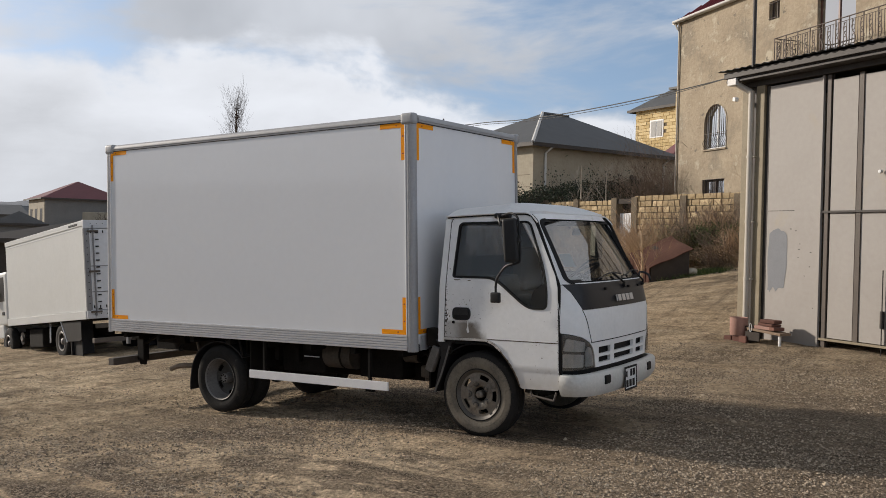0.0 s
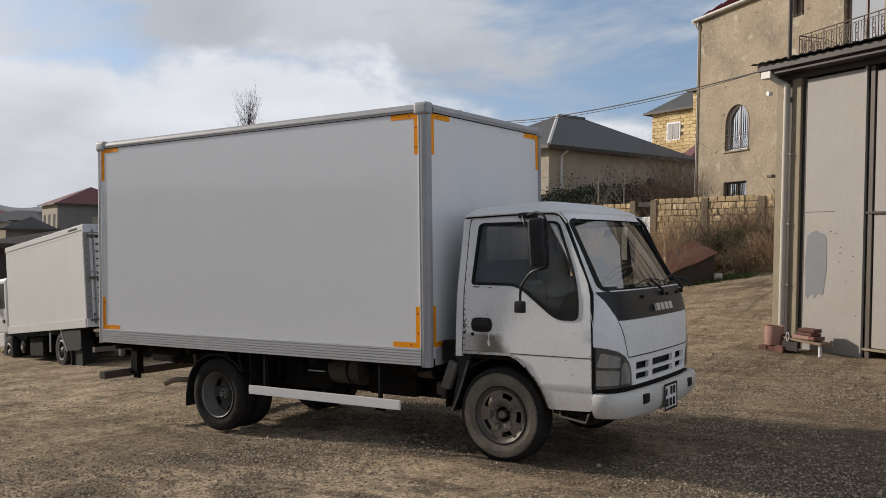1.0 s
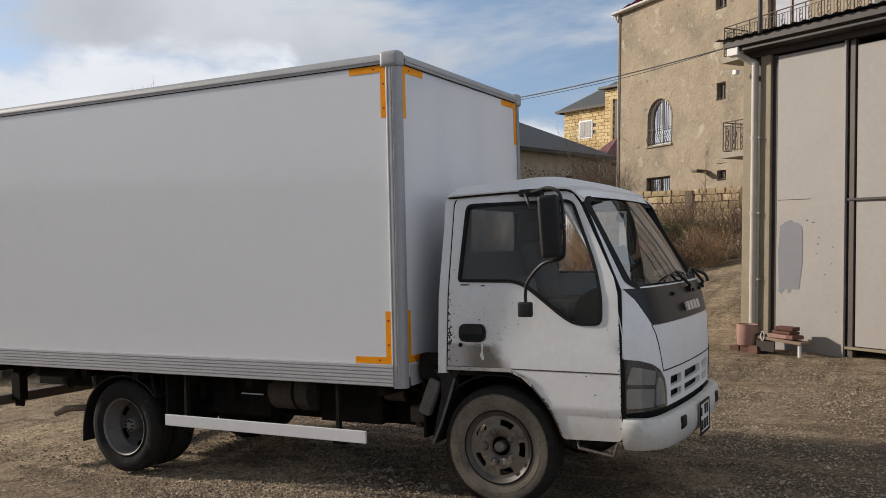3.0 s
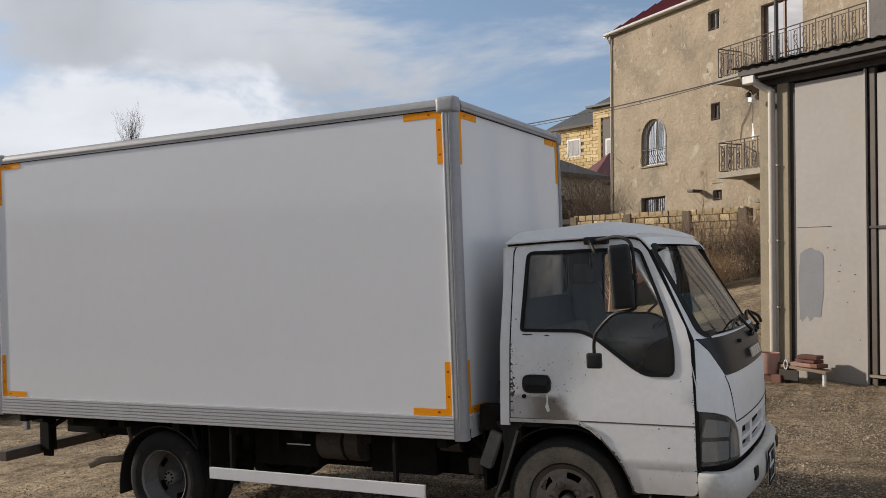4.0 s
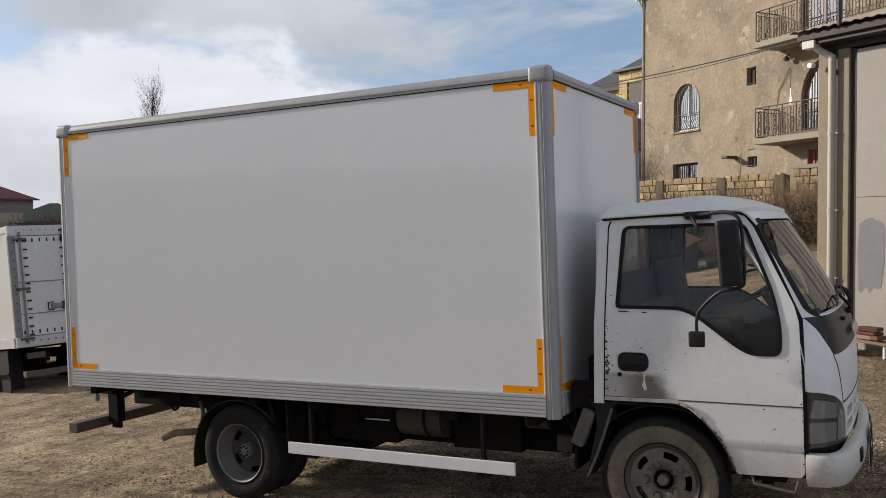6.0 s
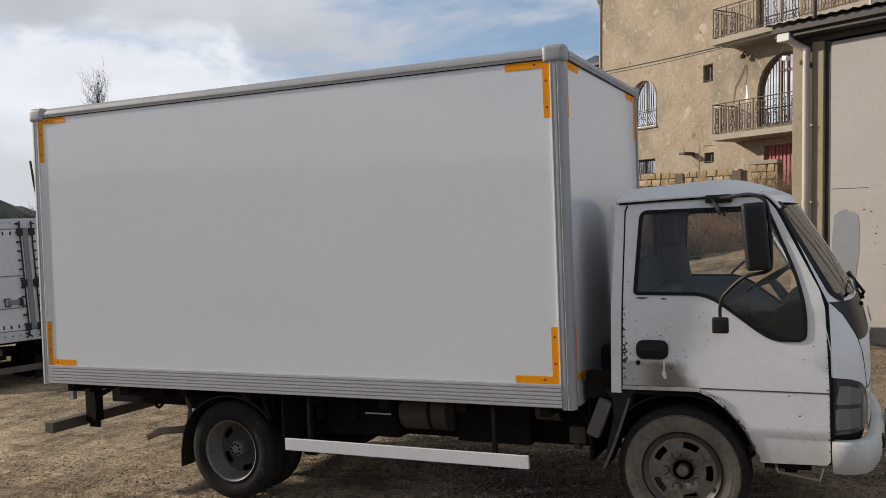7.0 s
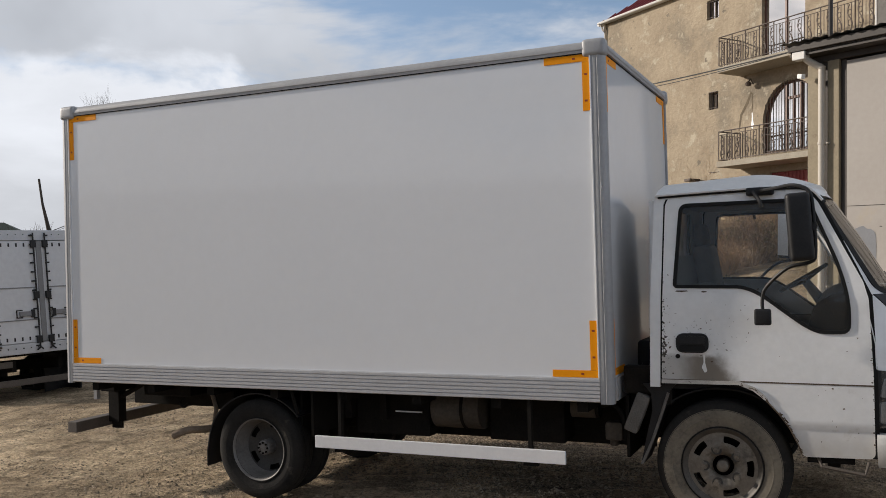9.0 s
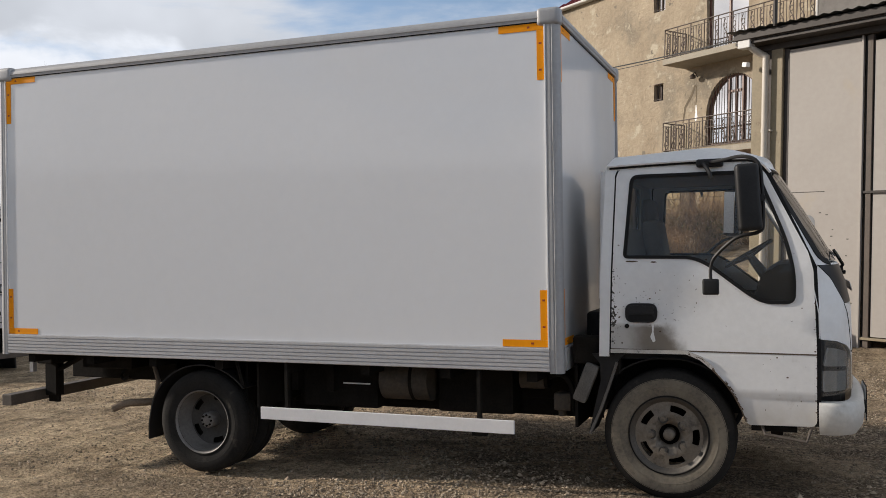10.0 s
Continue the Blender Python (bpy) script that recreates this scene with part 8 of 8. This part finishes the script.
            cur.append(bm.verts.new((p[0], p[1], hz)))
        if prev:
            for a in range(4):
                bm.faces.new((prev[a], cur[a], cur[a + 1], prev[a + 1]))
        prev = cur
    ridge = part("backdrop", bm, mat("hazy_hillside", (0.095, 0.11, 0.135), (0.15, 0.165, 0.19), 0.09, 0.95, 0, 0.3, 0.5), None, smooth=60)
    tagged(ridge, "low hillside beyond the village, coloured blue-grey for haze", "hill", kind="structure")
    # a bank with scrub behind the second truck
    bm = bmesh.new()
    grid = []
    for i in range(22):
        row = []
        for j in range(12):
            az, d = 42 + i * 0.55, 34 + j * 4.0
            p = spot(az, d)
            base = ground_z(*p)
            z = base + (1.95 - base) * min(1, j / 5) ** 1.2 + 0.35 * noise.noise(Vector((p[0] * 0.3, p[1] * 0.3, 2))) - (0.3 if j == 0 else 0)
            row.append(bm.verts.new((p[0], p[1], z)))
        grid.append(row)
    for i in range(21):
        for j in range(11):
            bm.faces.new((grid[i][j], grid[i + 1][j], grid[i + 1][j + 1], grid[i][j + 1]))
    tagged(part("bank", bm, mat("scrub_bank", (0.09, 0.065, 0.045), (0.17, 0.13, 0.09), 1.2, 0.95, 0, 0.6, 6), None, smooth=60), "brown scrub-covered earth bank", "bank", kind="structure")
    for k in range(9):
        az, d = 44.0 + 1.1 * k, 36 + 3 * (k % 3)
        p = spot(az, d)
        rq = random.Random(200 + k)
        s = thing("shrub", "dark brown scrub on the earth bank", "shrub", Matrix.Translation((p[0], p[1], 1.2)), "scrub on the bank")
        paths, tips = [], []
        for q in range(16):
            a = rq.uniform(0, 6.283)
            grow(rq, (0.5 * math.cos(a), 0.5 * math.sin(a), 0), (0.6 * math.cos(a), 0.6 * math.sin(a), 1), 0.9, 0.03, 2, paths, tips, 0.4, 3)
        twig_mesh(paths, TWIGDARK, "crown", s)
    # pole behind the second truck
    pl = part("pole", tube(bmesh.new(), [(-19.25, 13.2, -1.0), (-19.36, 13.08, 2.4), (-19.44, 12.9, 3.2), (-19.50, 12.82, 3.9)], [0.07, 0.06, 0.035, 0.03], 8), DARKSTEEL, None)
    tagged(pl, "dark leaning pole behind the parked truck", "pole")
    # hills, their colour paled to blue-grey for distance haze
    HILL = mat("hazy_hill", (0.17, 0.19, 0.215), (0.215, 0.235, 0.26), 0.01, 1.0)
    bm = bmesh.new()
    grid = []
    for i in range(90):
        az = 20 + i * 1.1
        row = []
        for j in range(8):
            d = 420 + j * 90
            p = spot(az, d)
            ridge = 34 + 16 * noise.noise(Vector((az * 0.09, 1.5, 0))) + 6 * noise.noise(Vector((az * 0.4, 4.5, 0)))
            low = max(0.0, min(1.0, (az - 46) / 20))
            z = -20 + (ridge * (0.45 + 0.55 * low) + 16) * math.sin(min(1, j / 5) * math.pi / 2)
            row.append(bm.verts.new((p[0], p[1], z)))
        grid.append(row)
    for i in range(89):
        for j in range(7):
            bm.faces.new((grid[i][j], grid[i + 1][j], grid[i + 1][j + 1], grid[i][j + 1]))
    tagged(part("backdrop_hills", bm, HILL, None, smooth=60), "hills on the horizon, coloured blue-grey for haze", "hill", kind="structure")


far_houses()


# ---- overhead cables ----
CABLE = mat("black_cable", (0.02, 0.02, 0.02), (0.035, 0.035, 0.035), 9, 0.6)


def cables():
    a = GM @ Vector((-1.5, 0.30, 0.0))
    run = Vector((math.sin(radians(-60)), math.cos(radians(-60)), 0.0))
    sag = lambda r: 4.798 - 0.0458 * r + 0.00642 * r * r
    pole = Vector((-19.36, 13.08, 2.4))
    for drop, th in ((0.0, 0.011), (0.05, 0.006)):
        pts = [a + run * r + Vector((0, 0, sag(r) - drop * min(1.0, r / 2.0))) for r in (-0.1, 1.0, 2.2, 3.6, 5.2, 7.0, 9.4)]
        pts += [Vector((-11.4, 13.2, 4.62 - drop)), pole - Vector((0, 0, drop))]
        ob = part("overhead_cable", tube(bmesh.new(), curve_pts(pts, 6), th, 5), CABLE, None)
        tagged(ob, "black overhead cable strung from the garage eave over the yard", "cable", "overhead cables")


cables()


# ---- loose stones on the yard ----
def gravel():
    rg = np.random.RandomState(3)
    n = 340000
    x = rg.uniform(-9.0, 6.8, n)
    y = -4.6 + 12.0 * rg.random_sample(n) ** 1.35
    keep = np.array([noise.noise(Vector((a * 0.5, b * 0.9, 9))) + 0.4 * noise.noise(Vector((a * 1.7, b * 1.7, 4))) > h for a, b, h in zip(x.tolist(), y.tolist(), rg.uniform(-0.45, 0.55, n).tolist())])
    keep &= rg.random_sample(n) < np.clip(1.0 + 0.35 * (x + 1.6), 0.22, 1.0)
    x, y = x[keep], y[keep]
    n = len(x)
    s = 0.0050 + 0.0105 * rg.random_sample(n) ** 2.2
    big = rg.random_sample(n) < 0.010
    s[big] *= 1.9
    shape = np.array(((1, 0, 0), (0, 1, 0), (-1, 0, 0), (0, -1, 0), (0, 0, 0.75), (0, 0, -0.6)))
    jig = shape[None] * rg.uniform(0.65, 1.35, (n, 6, 1))
    ang = rg.uniform(0, 6.283, n)
    ca, sa = np.cos(ang)[:, None], np.sin(ang)[:, None]
    px = (jig[:, :, 0] * ca - jig[:, :, 1] * sa) * s[:, None] + x[:, None]
    py = (jig[:, :, 0] * sa + jig[:, :, 1] * ca) * s[:, None] + y[:, None]
    z = np.array([ground_z(a, b) + bumps(a, b) for a, b in zip(x, y)]) + 0.2 * s
    pz = jig[:, :, 2] * s[:, None] + z[:, None]
    vs = np.stack([px, py, pz], -1).reshape(-1, 3)
    tri = np.array(((0, 1, 4), (1, 2, 4), (2, 3, 4), (3, 0, 4), (1, 0, 5), (2, 1, 5), (3, 2, 5), (0, 3, 5)))
    fs = (tri[None] + 6 * np.arange(n)[:, None, None]).reshape(-1, 3)
    me = bpy.data.meshes.new("gravel")
    me.from_pydata(vs.tolist(), [], fs.tolist())
    me.materials.append(mat("gravel_stone", (0.17, 0.132, 0.095), (0.47, 0.38, 0.275), 8, 0.95, island=0.85))
    tagged(new("gravel", me), "loose grey-brown gravel scattered over the yard", "gravel", kind="stuff")


gravel()
stone_wall()
